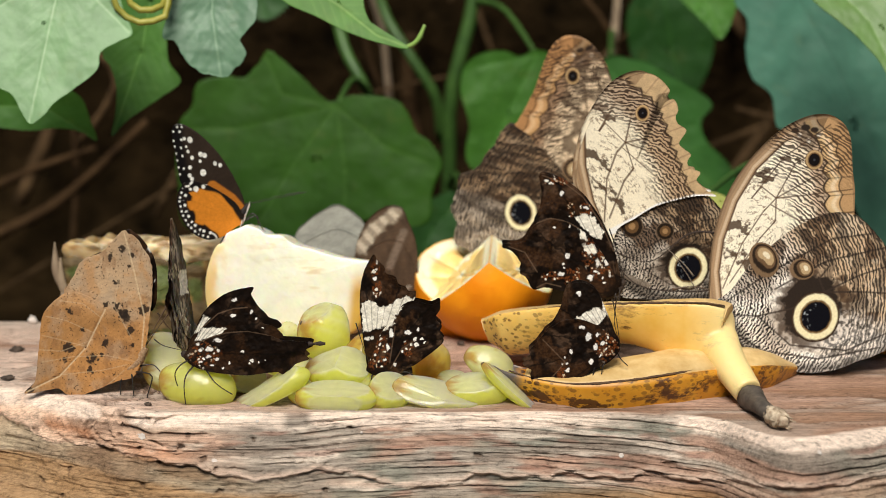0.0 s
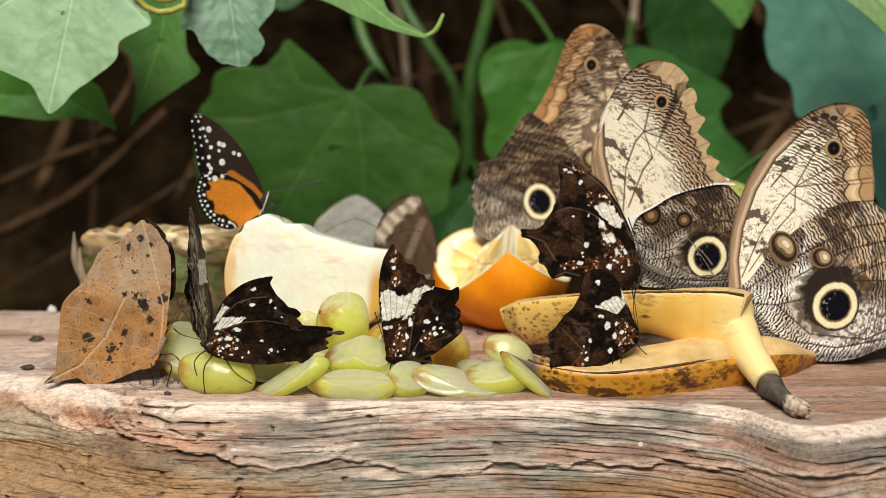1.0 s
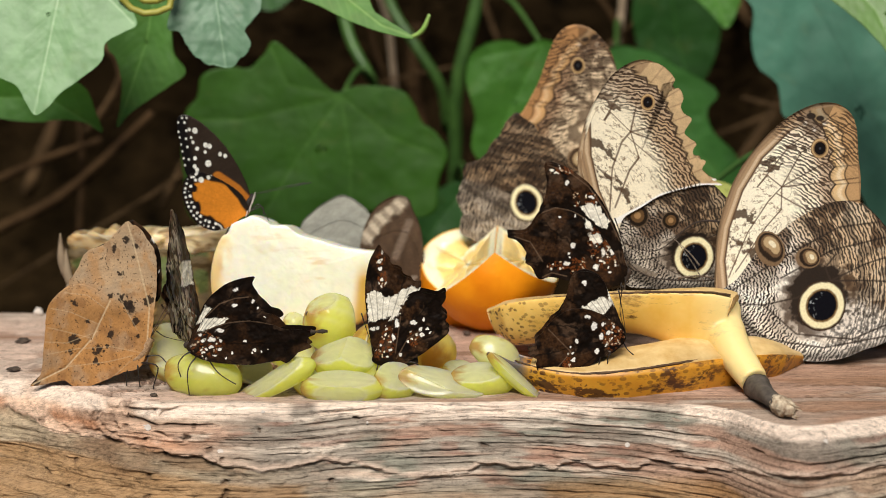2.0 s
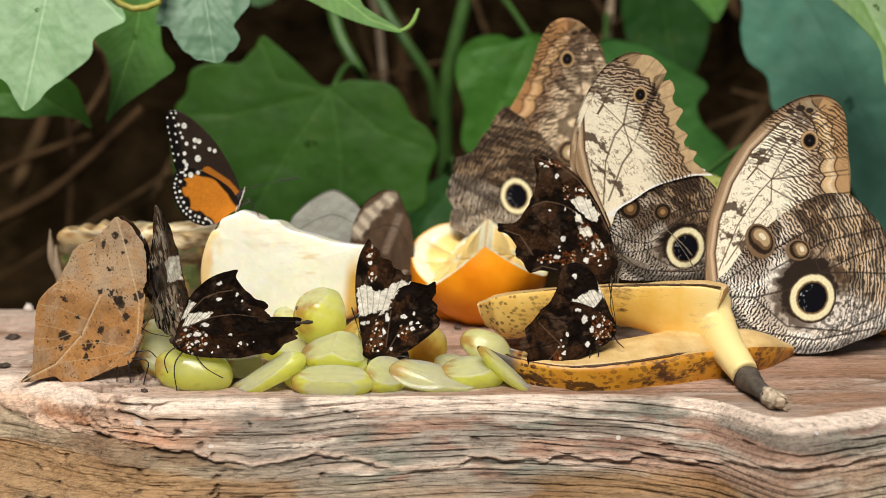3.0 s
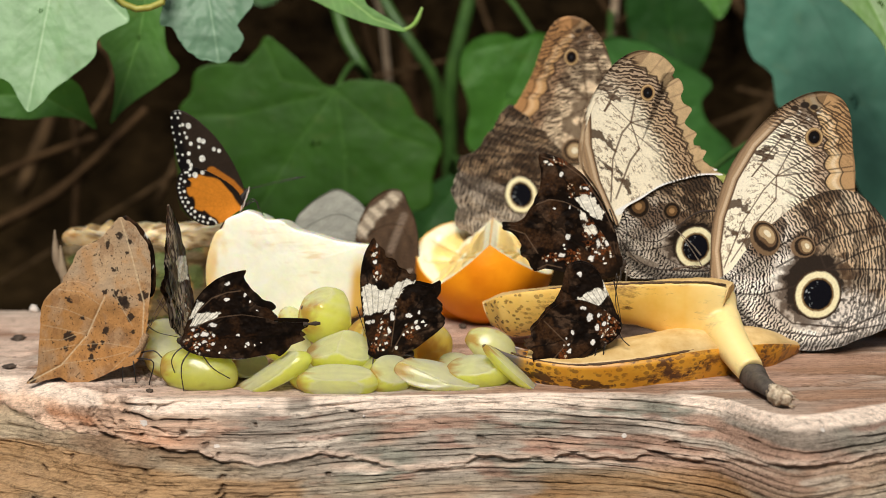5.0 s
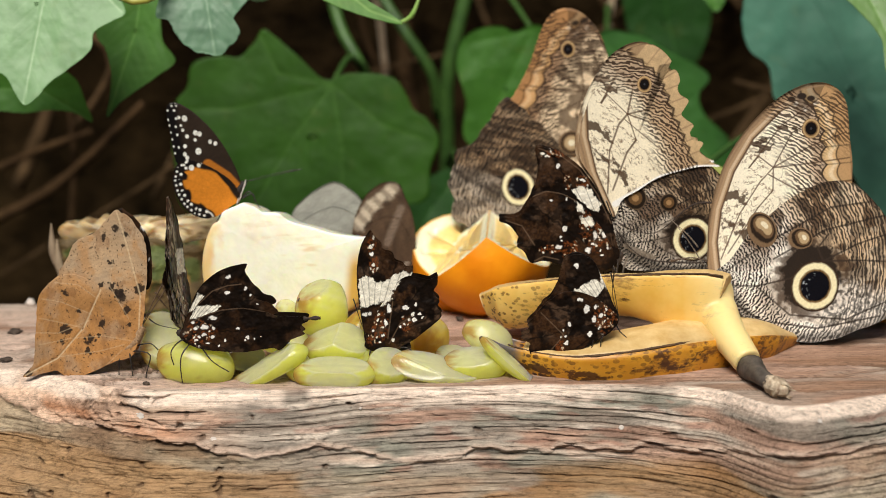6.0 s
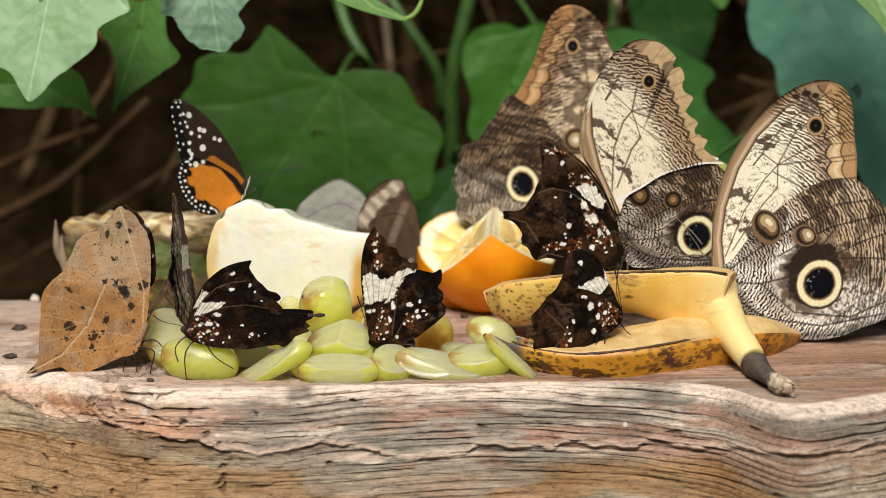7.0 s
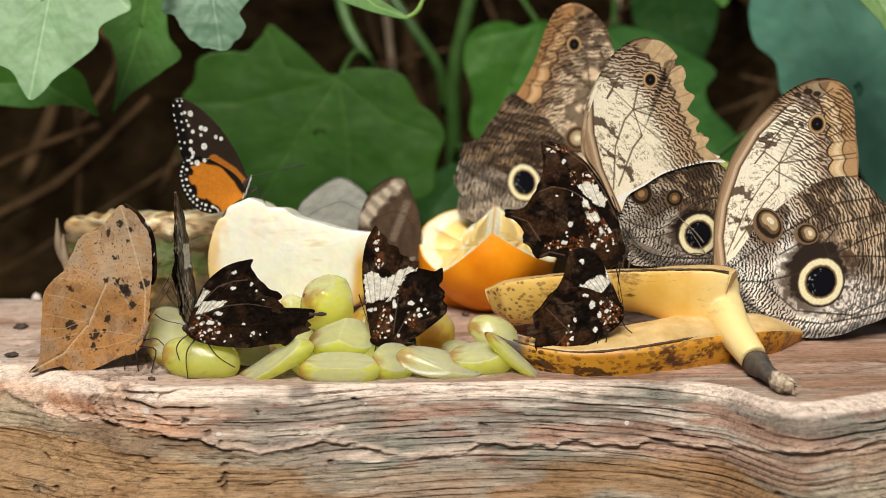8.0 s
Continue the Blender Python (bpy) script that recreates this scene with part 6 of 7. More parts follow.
def marbled(seed, root, bands=(), spots=(), rust=(), folds=(), dusty=0.0, glow=1.0):
    """Dark marbled wing: cream bands crossed by fine veins, silver spots, rust net near the root, pale fold lines."""

    def colour(u, v):
        uu, vv = u + 6 * (fbm(u / 6, v / 6, seed + 21) - 0.5), v + 6 * (fbm(u / 6, v / 6, seed + 23) - 0.5)
        big, mid, fine = fbm(u / 30, v / 30, seed), fbm(u / 9, v / 9, seed + 3), fbm(u / 3.2, v / 3.2, seed + 4, 3)
        r, a = np.hypot(u - root[0], v - root[1]), np.arctan2(v - root[1], u - root[0])
        c = np.tile(np.array([[0.008, 0.0045, 0.0028]]), (len(u), 1)) * (0.3 + 1.4 * mid)[:, None]
        c = over(c, (0.066 * glow, 0.029 * glow, 0.012 * glow), 0.65 * ss(big, 0.47, 0.64) * (0.45 + 0.55 * ss(fine, 0.3, 0.7)))
        c = over(c, (0.13 * glow, 0.075 * glow, 0.045 * glow), 0.42 * ss(fbm(u / 22, v / 22, seed + 5), 0.55, 0.70) * (0.3 + 0.7 * ss(fbm(r / 9, a * 22, seed + 6, 3), 0.40, 0.66)))
        c = over(c, (0.004, 0.003, 0.002), 0.7 * ss(np.abs(np.sin(a * 7.5 + 0.5 * (mid - 0.5))), 0.14, 0.04) * ss(r, 20, 60))
        g1, g2, gp = cells(uu / 5.2 + 9, vv / 5.2, seed + 36)
        h1, _, hp = cells(uu / 8.5 + 4, vv / 8.5, seed + 40)
        for x, y, rx, ry in rust:
            w = ss(np.hypot((u - x) / rx, (v - y) / ry) + 0.5 * (mid - 0.5), 1.05, 0.75)
            c = over(c, (0.17, 0.048, 0.013), 0.9 * w * ss(g2 - g1, 0.10, 0.26) * (gp > 0.35))
            c = over(c, (0.66, 0.54, 0.38), 0.9 * w * (gp > 0.80) * ss(g1, 0.36, 0.22))
            c = over(c, (0.88, 0.83, 0.72), w * (hp > 0.72) * ss(h1, 0.16 + 0.2 * (hp - 0.72) / 0.28 + 0.05, 0.16 + 0.2 * (hp - 0.72) / 0.28 - 0.05))
        net = ss(np.abs(np.mod(a * 9.0, 1.0) - 0.5) * r / 9.0, 1.3, 0.5)
        net = np.maximum(net, 0.7 * ss(np.abs(fbm(u / 9, v / 9, seed + 9, 2) - 0.5), 0.02, 0.006))
        for pts in bands:
            w = ss(inside(u + 9 * (fbm(u / 5, v / 5, seed + 11) - 0.5), v + 9 * (fbm(u / 5, v / 5, seed + 13) - 0.5), pts), 1.2, -1.2)
            c = over(c, np.array([[0.93, 0.87, 0.74]]) * (0.75 + 0.4 * fbm(u / 7, v / 7, seed + 15))[:, None], w * (1 - 0.42 * net))
        for x, y, rx, ry in spots:
            d = np.hypot((uu - x) / rx, (vv - y) / ry) + 0.5 * (fine - 0.5)
            c = over(c, (0.02, 0.01, 0.006), 0.8 * ss(d, 1.6, 1.1))
            c = over(c, (0.90, 0.86, 0.80), ss(d, 0.98, 0.68))
        for line in folds:
            d, _ = seg(u, v, line)
            c = over(c, (0.19, 0.12, 0.075), 0.45 * ss(d, 1.6, 0.6))
        c = over(c, (0.54, 0.43, 0.32), dusty * ss(fbm(u / 5, v / 14, seed + 17), 0.44, 0.58) * ss(u, 8, 30) * ss(np.abs(v - 102), 20, 28))
        return c, c * 0.4, np.full(len(u), 0.2)

    return colour


def dark_butterfly(at, k, fore, hind, cf, ch, pattern, label, seed, bodypts, legrows, feelrows, bend=0.0002, lean=2.0, facing=1, far=None, tail=None):
    """fore, hind: outlines; pattern: colours of the forewing and of the hindwing; far: how the far wings show beyond the near ones."""
    o = thing("leafwing_butterfly", pose(*at), label, "butterfly", "dark leafwing butterflies")
    curl = lambda u, v: bend * (u - cf[0]) ** 2 - bend * 3000 + 5.0 * (fbm(u / 24, v / 24, seed) - 0.5) + 1.2 * (fbm(u / 7, v / 7, seed + 2) - 0.5)
    root = bodypts[3][:2]
    for name, outline, centre, col, y, gap in (("forewing", fore, cf, pattern[0], 0.0, 0.0032), ("hindwing", hind, ch, pattern[1], -0.0010, 0.0052)):
        part(name, sheet_mesh(name, outline, centre, 440, 100, k, col, curl, root=root, ragged=0.025, seed=seed), DARKWING, o, at=pose(0, y, 0))
        turn = far[1] if far and name == "forewing" else (0, 0, facing * lean)
        part(name, sheet_mesh(name, far[0] if far and name == "forewing" else outline, centre, 260, 50, k, far[2] if far and name == "forewing" else col, curl, root=root, ragged=0.025, seed=seed), DARKWING, o, at=pose(0, y + gap, 0, *turn))
    if tail:
        part("tail", tube_mesh("tail", L(tail, k), [0.0009, 0.0004, 0.0008, 0.0005], 7, 16, 0.2), DARK_FUR, o, "thin dark hindwing tail")
    body(o, L(bodypts[:-1], k, 0.0008), [0.0010, 0.0016, 0.0019, 0.0019, 0.0014], DARK_FUR, L(bodypts[-1:], k, 0.0008)[0])
    legs(o, [L(q, k) for q in legrows], 0.00024)
    feelers(o, [L(q, k) for q in feelrows], r=0.00012)
    return o


def dark_low():
    hind = [(-14, 10), (0, 28), (28, 43), (60, 53), (100, 56), (140, 48), (160, 40), (190, 37), (212, 34), (216, 28), (205, 23), (201, 15), (209, 5), (196, 0), (184, -5), (174, -15), (163, -23), (155, -18), (130, -20), (100, -24), (60, -21), (25, -16), (-2, -5)]
    fore = [(-8, 12), (5, 38), (20, 63), (48, 88), (75, 97), (100, 99), (112, 88), (126, 70), (144, 64), (157, 54), (158, 42), (100, 28), (40, 22)]
    far = [(-8, 15), (5, 55), (22, 87), (47, 110), (75, 123), (109, 129), (106, 116), (117, 96), (130, 83), (138, 74), (154, 68), (155, 55), (100, 40), (40, 28)]
    low = marbled(201, (-5, 15), (), [(32, 23, 9, 5), (46, 39, 8, 5), (15, 22, 4, 4), (30, 9, 5, 3), (10, 33, 4, 3), (22, 6, 3, 3), (48, 21, 3, 4), (90, 19, 4, 3), (106, 3, 4, 2.5), (102, -3, 2, 2), (67, -2, 2.5, 2.5), (44, 5, 3, 3), (36, -5, 3, 2), (55, -10, 2, 2), (15, 0, 3, 2.5), (120, 0, 2, 2), (130, 4, 1.8, 1.8)], [(22, 15, 30, 26)], [[(10, 34), (32, 44), (62, 53), (100, 56), (142, 48)]], glow=0.7)
    mid = marbled(203, (-5, 15), [[(3, 37), (16, 57), (32, 62), (64, 60), (52, 48), (25, 39)]], [(74, 82, 6, 3), (107, 90, 3, 4), (115, 77, 2, 2), (126, 60, 2, 1.5)], (), [[(18, 60), (48, 86), (75, 95), (100, 97)]], glow=0.8)
    top = marbled(205, (-5, 15), [[(3, 48), (20, 78), (35, 72), (12, 48)]], [(75, 106, 6, 3.5)], (), (), glow=0.6)
    return dark_butterfly((-0.0872, -0.0220, 0.0156), 0.000195, fore, hind, (75, 62), (95, 15), (mid, low), "dark brown leafwing with cream band, resting on grapes", 201,
        [(90, -12, 4), (55, -8, 4), (25, -2, 4), (0, 6, 4), (-12, 10, 4), (-20, 14, 4)],
        [[(2, -8, -2), (-10, -22, -12), (-14, -42, -14), (-12, -74, -14)], [(22, -10, -2), (38, -32, -10), (52, -44, -12), (72, -56, -14)], [(-4, 4, -2), (-20, -4, -12), (-30, -20, -12), (-26, -42, -10)]],
        [[(-18, 20, 0), (-50, 30, -6), (-66, 42, -8)], [(-14, 20, 6), (-22, 40, 4), (-24, 60, 4)]], far=(far, (0, 0, 2), top), tail=[(208, 32, -3), (222, 33, -4), (238, 33, -4)])


def dark_centre():
    fore = [(-15, 0), (-25, 40), (-30, 75), (-33, 110), (-32, 145), (-27, 170), (-18, 190), (-8, 204), (-1, 193), (10, 183), (14, 171), (30, 165), (35, 153), (48, 147), (54, 139), (67, 138), (62, 123), (35, 95), (20, 55)]
    hind = [(-22, 3), (-10, 30), (2, 63), (23, 93), (40, 115), (57, 125), (80, 122), (95, 119), (109, 124), (110, 110), (102, 95), (113, 81), (109, 69), (117, 54), (105, 40), (85, 25), (65, 10), (45, 0), (30, -14), (10, -11), (-12, -7)]
    f = marbled(211, (-8, 5), [[(-30, 120), (-15, 127), (2, 115), (20, 110), (-2, 75), (-28, 69)],[(-2, 77), (12, 110), (32, 127), (54, 133), (68, 127), (45, 113), (28, 80)]], [(-6, 165, 4, 4), (-20, 58, 7, 4), (-11, 58, 4, 4)], [(-2, 147, 9, 18), (-5, 180, 9, 16)], ())
    h = marbled(213, (-8, 5), [[(-2, 71), (14, 95), (34, 115), (44, 115), (30, 99), (27, 83), (12, 71)]], [(-2, 65, 6, 4), (23, 67, 5, 9), (2, 48, 3, 3), (17, 42, 3.5, 7), (53, 69, 7, 5), (65, 58, 4, 6), (68, 47, 6, 4), (70, 75, 3, 4), (77, 57, 4, 2), (42, 35, 3, 3), (30, 12, 3, 5), (11, 19, 3, 3), (-5, 27, 2.5, 2.5), (6, 7, 3, 2.5), (-15, 35, 3, 3), (82, 51, 3, 2.5)], [(-2, 35, 26, 36), (53, 40, 11, 16)], [[(20, 15), (26, 55), (30, 80)],[(22, 5), (42, 40), (65, 55)]], glow=1.5)
    return dark_butterfly((-0.0226, -0.0150, 0.0107), 0.000196, fore, hind, (10, 105), (58, 60), (f, h), "dark leafwing with broad white band and silver spots", 211,
        [(60, -2, 4), (42, -5, 4), (20, -6, 4), (2, -2, 4), (-8, 2, 4), (-18, 6, 4)],
        [[(-10, -4, -2), (-13, -14, -8), (-14, -34, -8)], [(30, -6, -2), (52, -2, -8), (72, -14, -8), (90, -14, -8)]],
        [[(-16, 10, 0), (-28, 46, -4), (-40, 86, -4)]])


def dark_tall():
    fore = [(-4, 12), (-7, 50), (-17, 88), (-31, 118), (-49, 148), (-71, 175), (-96, 194), (-120, 206), (-142, 211), (-147, 202), (-143, 175), (-146, 148), (-156, 120), (-135, 80), (-70, 40)]
    hind = [(-5, 8), (-22, 50), (-48, 90), (-74, 115), (-100, 129), (-128, 135), (-150, 128), (-162, 114), (-175, 95), (-190, 89), (-210, 89), (-211, 82), (-197, 77), (-185, 65), (-178, 50), (-181, 38), (-170, 30), (-162, 15), (-154, 8), (-135, 12), (-110, 7), (-85, 4), (-55, -4), (-25, -6)]
    f = marbled(221, (-8, 5), [[(-85, 134), (-70, 142), (-50, 134), (-33, 110), (-38, 96), (-52, 100), (-68, 116)]], [(-108, 176, 5, 5), (-64, 152, 6, 3)], [(-115, 198, 26, 8), (-65, 148, 14, 13), (-92, 148, 8, 14)], [[(-142, 208), (-100, 193), (-70, 170), (-40, 128), (-15, 75)]], glow=1.1)
    h = marbled(223, (-8, 5), [[(-78, 115), (-66, 112), (-64, 96), (-72, 96)],[(-66, 87), (-50, 90), (-47, 74), (-58, 71), (-68, 77)]], [(-97, 68, 4.5, 5.5), (-44, 56, 4, 8), (-28, 56, 5, 6), (-48, 41, 4, 4), (-108, 36, 7, 4), (-57, 30, 6, 5), (-121, 118, 3, 3), (-94, 120, 3, 3), (-14, 70, 3, 3), (-16, 57, 3, 3.5), (-30, 80, 3, 3), (-10, 34, 3, 4), (-38, 88, 3, 3), (-35, 30, 3, 4), (-22, 33, 3, 3), (-105, 55, 3, 2.5), (-102, 49, 3, 2.5), (-32, 20, 4, 3)], [(-38, 70, 34, 46), (-88, 30, 16, 22), (-122, 32, 22, 9)], [[(-152, 126), (-128, 134), (-100, 129), (-76, 116)],[(-150, 12), (-134, 20), (-108, 14)],[(-200, 84), (-172, 74), (-150, 40)]], glow=1.1)
    return dark_butterfly((0.0648, 0.0160, 0.0312), 0.000205, fore, hind, (-78, 115), (-95, 65), (f, h), "dark brown leafwing with hooked tail and silver spots", 221,
        [(-90, 0, 4), (-60, -4, 4), (-30, -6, 4), (-8, 4, 4), (0, 14, 4), (4, 24, 4)],
        [[(-10, 4, -2), (-12, -2, -6), (-14, -18, -8)], [(-4, 6, -2), (-4, -4, -6), (-7, -18, -8)]],
        [[(0, 26, 0), (-8, 70, -6), (-24, 116, -6)], [(2, 26, 5), (8, 70, 4), (2, 110, 2)]], facing=-1)


def dark_front():
    fore = [(9, 10), (4, 30), (-7, 58), (-19, 84), (-27, 102), (-41, 116), (-61, 122), (-79, 116), (-87, 100), (-94, 72), (-106, 50), (-123, 30), (-85, 0), (-35, -5)]
    hind = [(12, 8), (1, 23), (-23, 43), (-55, 56), (-85, 56), (-110, 43), (-127, 27), (-137, 14), (-149, 0), (-146, -14), (-161, -23), (-146, -35), (-147, -44), (-138, -64), (-117, -64), (-85, -59), (-60, -49), (-35, -36), (-10, -22), (7, -7)]
    f = marbled(231, (4, 5), [[(-69, 56), (-47, 71), (-25, 77), (-13, 64), (-19, 52), (-35, 40), (-51, 54)],[(-23, 92), (-11, 72), (-9, 60), (-19, 72)]], [(-62, 101, 5, 4.5), (-29, 37, 3, 4)], (), (), glow=1.0)
    h = marbled(233, (4, 5), (), [(-44, 26, 6, 9), (-55, 42, 6, 4), (-32, 8, 4, 6), (-19, 15, 4, 5), (-75, -1, 4.5, 4.5), (-39, -19, 4, 5), (-81, -34, 4.5, 4.5), (-13, 3, 2.5, 2.5), (-85, -12, 2.5, 2.5), (-82, -23, 2.5, 3), (-23, -8, 2, 2), (-10, 24, 3, 3), (-29, 30, 3, 4)], [(-13, 10, 22, 28), (-91, -38, 9, 18)], [[(-125, 20), (-85, -20), (-125, -68)]], glow=1.2)
    return dark_butterfly((0.0592, -0.0200, 0.0191), 0.000196, fore, hind, (-55, 50), (-75, -8), (f, h), "small dark leafwing perched on banana flesh", 231,
        [(-60, -18, 4), (-40, -12, 4), (-20, -6, 4), (2, 4, 4), (8, 8, 4), (14, 10, 4)],
        [[(-30, -20, -2), (-34, -36, -6), (-38, -58, -8)], [(-4, -14, -2), (-18, -28, -6), (-20, -50, -8)], [(6, 0, 0), (14, -15, -4), (26, -26, -6)]],
        [[(12, 12, 0), (6, 50, -4), (-2, 90, -6)], [(12, 12, 4), (2, 50, 4), (6, 96, 4)]], facing=-1)


def dark_edge():
    """The one whose wings are seen almost edge-on, a little apart."""
    k = 0.000202
    o = thing("leafwing_butterfly", pose(-0.0906, 0.0060, 0.0168, 0, -6, 0), "dark leafwing seen edge-on with wings slightly parted", "butterfly", "dark leafwing butterflies")
    fore = [(-12, 0), (-20, 60), (-16, 130), (0, 190), (24, 222), (36, 205), (60, 165), (95, 120), (100, 80), (40, 20)]
    hind = [(-10, -5), (-4, 40), (30, 95), (75, 118), (104, 108), (128, 95), (110, 70), (104, 30), (70, 0), (30, -12)]
    col = marbled(241, (0, 0), [[(-16, 78), (20, 84), (44, 90), (40, 124), (10, 126), (-18, 120)]], [(20, 40, 5, 4), (40, 55, 4, 4), (60, 60, 4, 5), (30, 170, 5, 4)], [(30, 35, 34, 34)], [[(0, 10), (40, 80), (60, 160)]], dusty=0.8, glow=1.4)
    curl = lambda u, v: 0.0004 * (u - 40) ** 2 + 7 * (fbm(u / 22, v / 22, 243) - 0.5)
    a = sheet_mesh("forewing", fore, (35, 100), 300, 44, k, col, curl, ragged=0.12, seed=7, outer=True, back_rings=44)
    b = sheet_mesh("hindwing", hind, (70, 50), 300, 44, k, col, curl, ragged=0.12, seed=8, outer=True, back_rings=44)
    for turn in (-95, -99):
        part("forewing", a, DARKWING, o, at=pose(0, 0, 0, 0, 0, turn))
        part("hindwing", b, DARKWING, o, at=pose(-0.0004, 0, 0, 0, 0, turn))
    body(o, L([(0, 10, 60), (0, 4, 40), (0, 0, 20), (0, -4, 4), (0, -6, -6), (0, -6, -14)], k), [0.001, 0.0016, 0.0019, 0.0019, 0.0014], DARK_FUR, L([(0, -6, -14)], k)[0])
    legs(o, [L([(-3, -6, 0), (-14, -10, -4), (-16, -34, -4)], k), L([(3, -6, 10), (10, -12, 12), (12, -34, 12)], k)], 0.00024)
    feelers(o, [L([(-2, 0, -12), (-22, 34, -30), (-32, 72, -40)], k), L([(-2, 0, -12), (-30, 24, -24), (-48, 58, -30)], k)], BROWN_LEG, r=0.00018)
    return o


def leaf_butterfly():
    k = 0.000199
    o = thing("dead_leaf_butterfly", pose(-0.1119, -0.0080, 0.0099), "orange-brown butterfly shaped like a dead leaf, closed wings", "butterfly")
    fore = [(25, 10), (37, 50), (45, 105), (50, 160), (45, 195), (27, 225), (11, 238), (1, 244), (-13, 232), (-35, 210), (-60, 198), (-77, 188), (-87, 170), (-100, 150), (-107, 132), (-85, 90), (-45, 30), (0, -10)]
    hind = [(23, 5), (15, 35), (-10, 70), (-35, 105), (-60, 125), (-85, 134), (-107, 130), (-125, 120), (-145, 98), (-153, 60), (-159, 10), (-165, -25), (-180, -40), (-185, -48), (-163, -46), (-140, -40), (-123, -38), (-107, -48), (-85, -50), (-55, -40), (-30, -30), (-13, -24), (10, -18)]
    stain = [((128, 548), 7), ((210, 540), 9), ((190, 540), 6), ((222, 552), 11), ((258, 548), 11), ((225, 560), 12), ((233, 585), 8), ((165, 634), 11), ((160, 654), 8), ((123, 615), 12), ((115, 632), 8), ((200, 455), 7), ((222, 440), 6), ((238, 450), 6), ((188, 605), 6), ((256, 420), 5), ((238, 610), 5), ((210, 500), 5), ((232, 470), 4), ((178, 472), 3), ((150, 580), 4), ((182, 628), 4), ((48, 690), 10)]
    stain = [(x - 225, 650 - y, r) for (x, y), r in stain]

    def colour(u, v):
        big = fbm(u / 40, v / 40, 301)
        c = np.tile(np.array([[0.47, 0.235, 0.085]]), (len(u), 1)) * (0.55 + 0.75 * big)[:, None]
        c = over(c, np.array([[0.52, 0.37, 0.23]]) * (0.8 + 0.4 * big)[:, None], 0.8 * ss(v + 0.3 * u, 70, 120))
        c = over(c, (0.50, 0.24, 0.08), 0.5 * ss(fbm(u / 30, v / 30, 303), 0.52, 0.68))
        c = over(c, (0.40, 0.31, 0.22), 0.4 * ss(fbm(u / 24, v / 30, 307), 0.50, 0.75))
        c = over(c, (0.24, 0.115, 0.05), 0.45 * ss(fbm(u / 18, v / 26, 305), 0.58, 0.7))
        for x, y, r in stain:
            d = np.hypot(u - x, v - y) + 16 * (fbm(u / 5, v / 5, 309) - 0.5)
            c = over(c, (0.03, 0.02, 0.015), 0.95 * ss(d, r * 0.95, r * 0.55))
        c = over(c, (0.03, 0.02, 0.015), 0.8 * ss(fbm(u / 2.6, v / 2.6, 311, 2), 0.76, 0.81))
        return c, c * 0.75, np.full(len(u), 0.25)

    def veined(u, v, lines):
        c, d, a = colour(u, v)
        for line in lines:
            w, _ = seg(u, v, line)
            c = over(c, (0.66, 0.50, 0.31), (0.75 if line is lines[0] else 0.34) * ss(w, 2.2 if line is lines[0] else 1.4, 0.5))
        return c, d, a

    hv = [[(-35, 105), (-70, 38), (-120, -15), (-180, -44)], [(15, 10), (-35, 22), (-95, 20), (-150, 10)], [(0, 5), (-45, -5), (-115, -12)], [(-70, 38), (-115, 50), (-149, 58)], [(-55, 62), (-105, 85), (-141, 92)], [(-43, 90), (-75, 115), (-115, 120)], [(-5, -5), (-45, -40), (-75, -48)], [(-60, 50), (-115, 30), (-155, 32)]]
    fv = [[(25, 15), (33, 90), (15, 180), (1, 240)], [(10, 50), (-20, 110), (-10, 160)], [(-75, 110), (-35, 98), (-20, 50), (0, 0)]]
    curl = lambda u, v: 0.0002 * (u + 90) ** 2 + 5 * (fbm(u / 50, v / 50, 313) - 0.5)
    fm = sheet_mesh("forewing", fore, (-20, 110), 400, 100, k, lambda u, v: veined(u, v, fv), curl, ragged=0.05, seed=3)
    hm = sheet_mesh("hindwing", hind, (-70, 30), 400, 100, k, lambda u, v: veined(u, v, hv), lambda u, v: curl(u, v) + 1.2 * np.exp(-(seg(u, v, hv[0])[0] / 3) ** 2), ragged=0.03, seed=5)
    part("forewing", fm, LEAFWING, o, at=pose(0, 0, 0))
    part("hindwing", hm, LEAFWING, o, at=pose(0, -0.0007, 0))
    col = marbled(321, (0, 0), (), [(42, 210, 5, 7), (48, 150, 2, 3)], (), ())
    part("forewing", sheet_mesh("forewing", [(u + 3, v - 1) for u, v in fore if v > 100] + [(20, 100)], (-13, 110), 200, 30, k, col, curl, ragged=0.02, seed=6), DARKWING, o, "dark far forewing", at=pose(0.0004, 0.003, 0, 0, 0, -2))
    part("hindwing", sheet_mesh("hindwing", hind, (-70, 30), 200, 30, k, colour, curl, seed=6), LEAFWING, o, at=pose(0.0006, 0.0035, 0, 0, 0, -2))
    body(o, L([(-40, -12, 5), (-15, -8, 5), (8, 0, 5), (22, 12, 5), (28, 24, 5), (34, 34, 5)], k), [0.0008, 0.0012, 0.0015, 0.0016, 0.0012], LEAF_FUR, L([(32, 34, 5)], k)[0])
    legs(o, [L([(-10, -18, 0), (-12, -30, -2), (-14, -62, -4)], k), L([(8, -12, 0), (10, -30, -6), (12, -54, -8)], k), L([(15, -8, 0), (36, -8, -10), (46, -16, -12), (36, -52, -16), (42, -68, -18)], k), L([(20, 0, 8), (44, 2, 10), (58, -10, 8)], k)], 0.00026)
    feelers(o, [L([(30, 32, 4), (50, 70, 8), (75, 112, 10)], k), L([(30, 32, 6), (54, 66, 12), (82, 104, 16)], k)], BROWN_LEG, 0.00016)
    return o


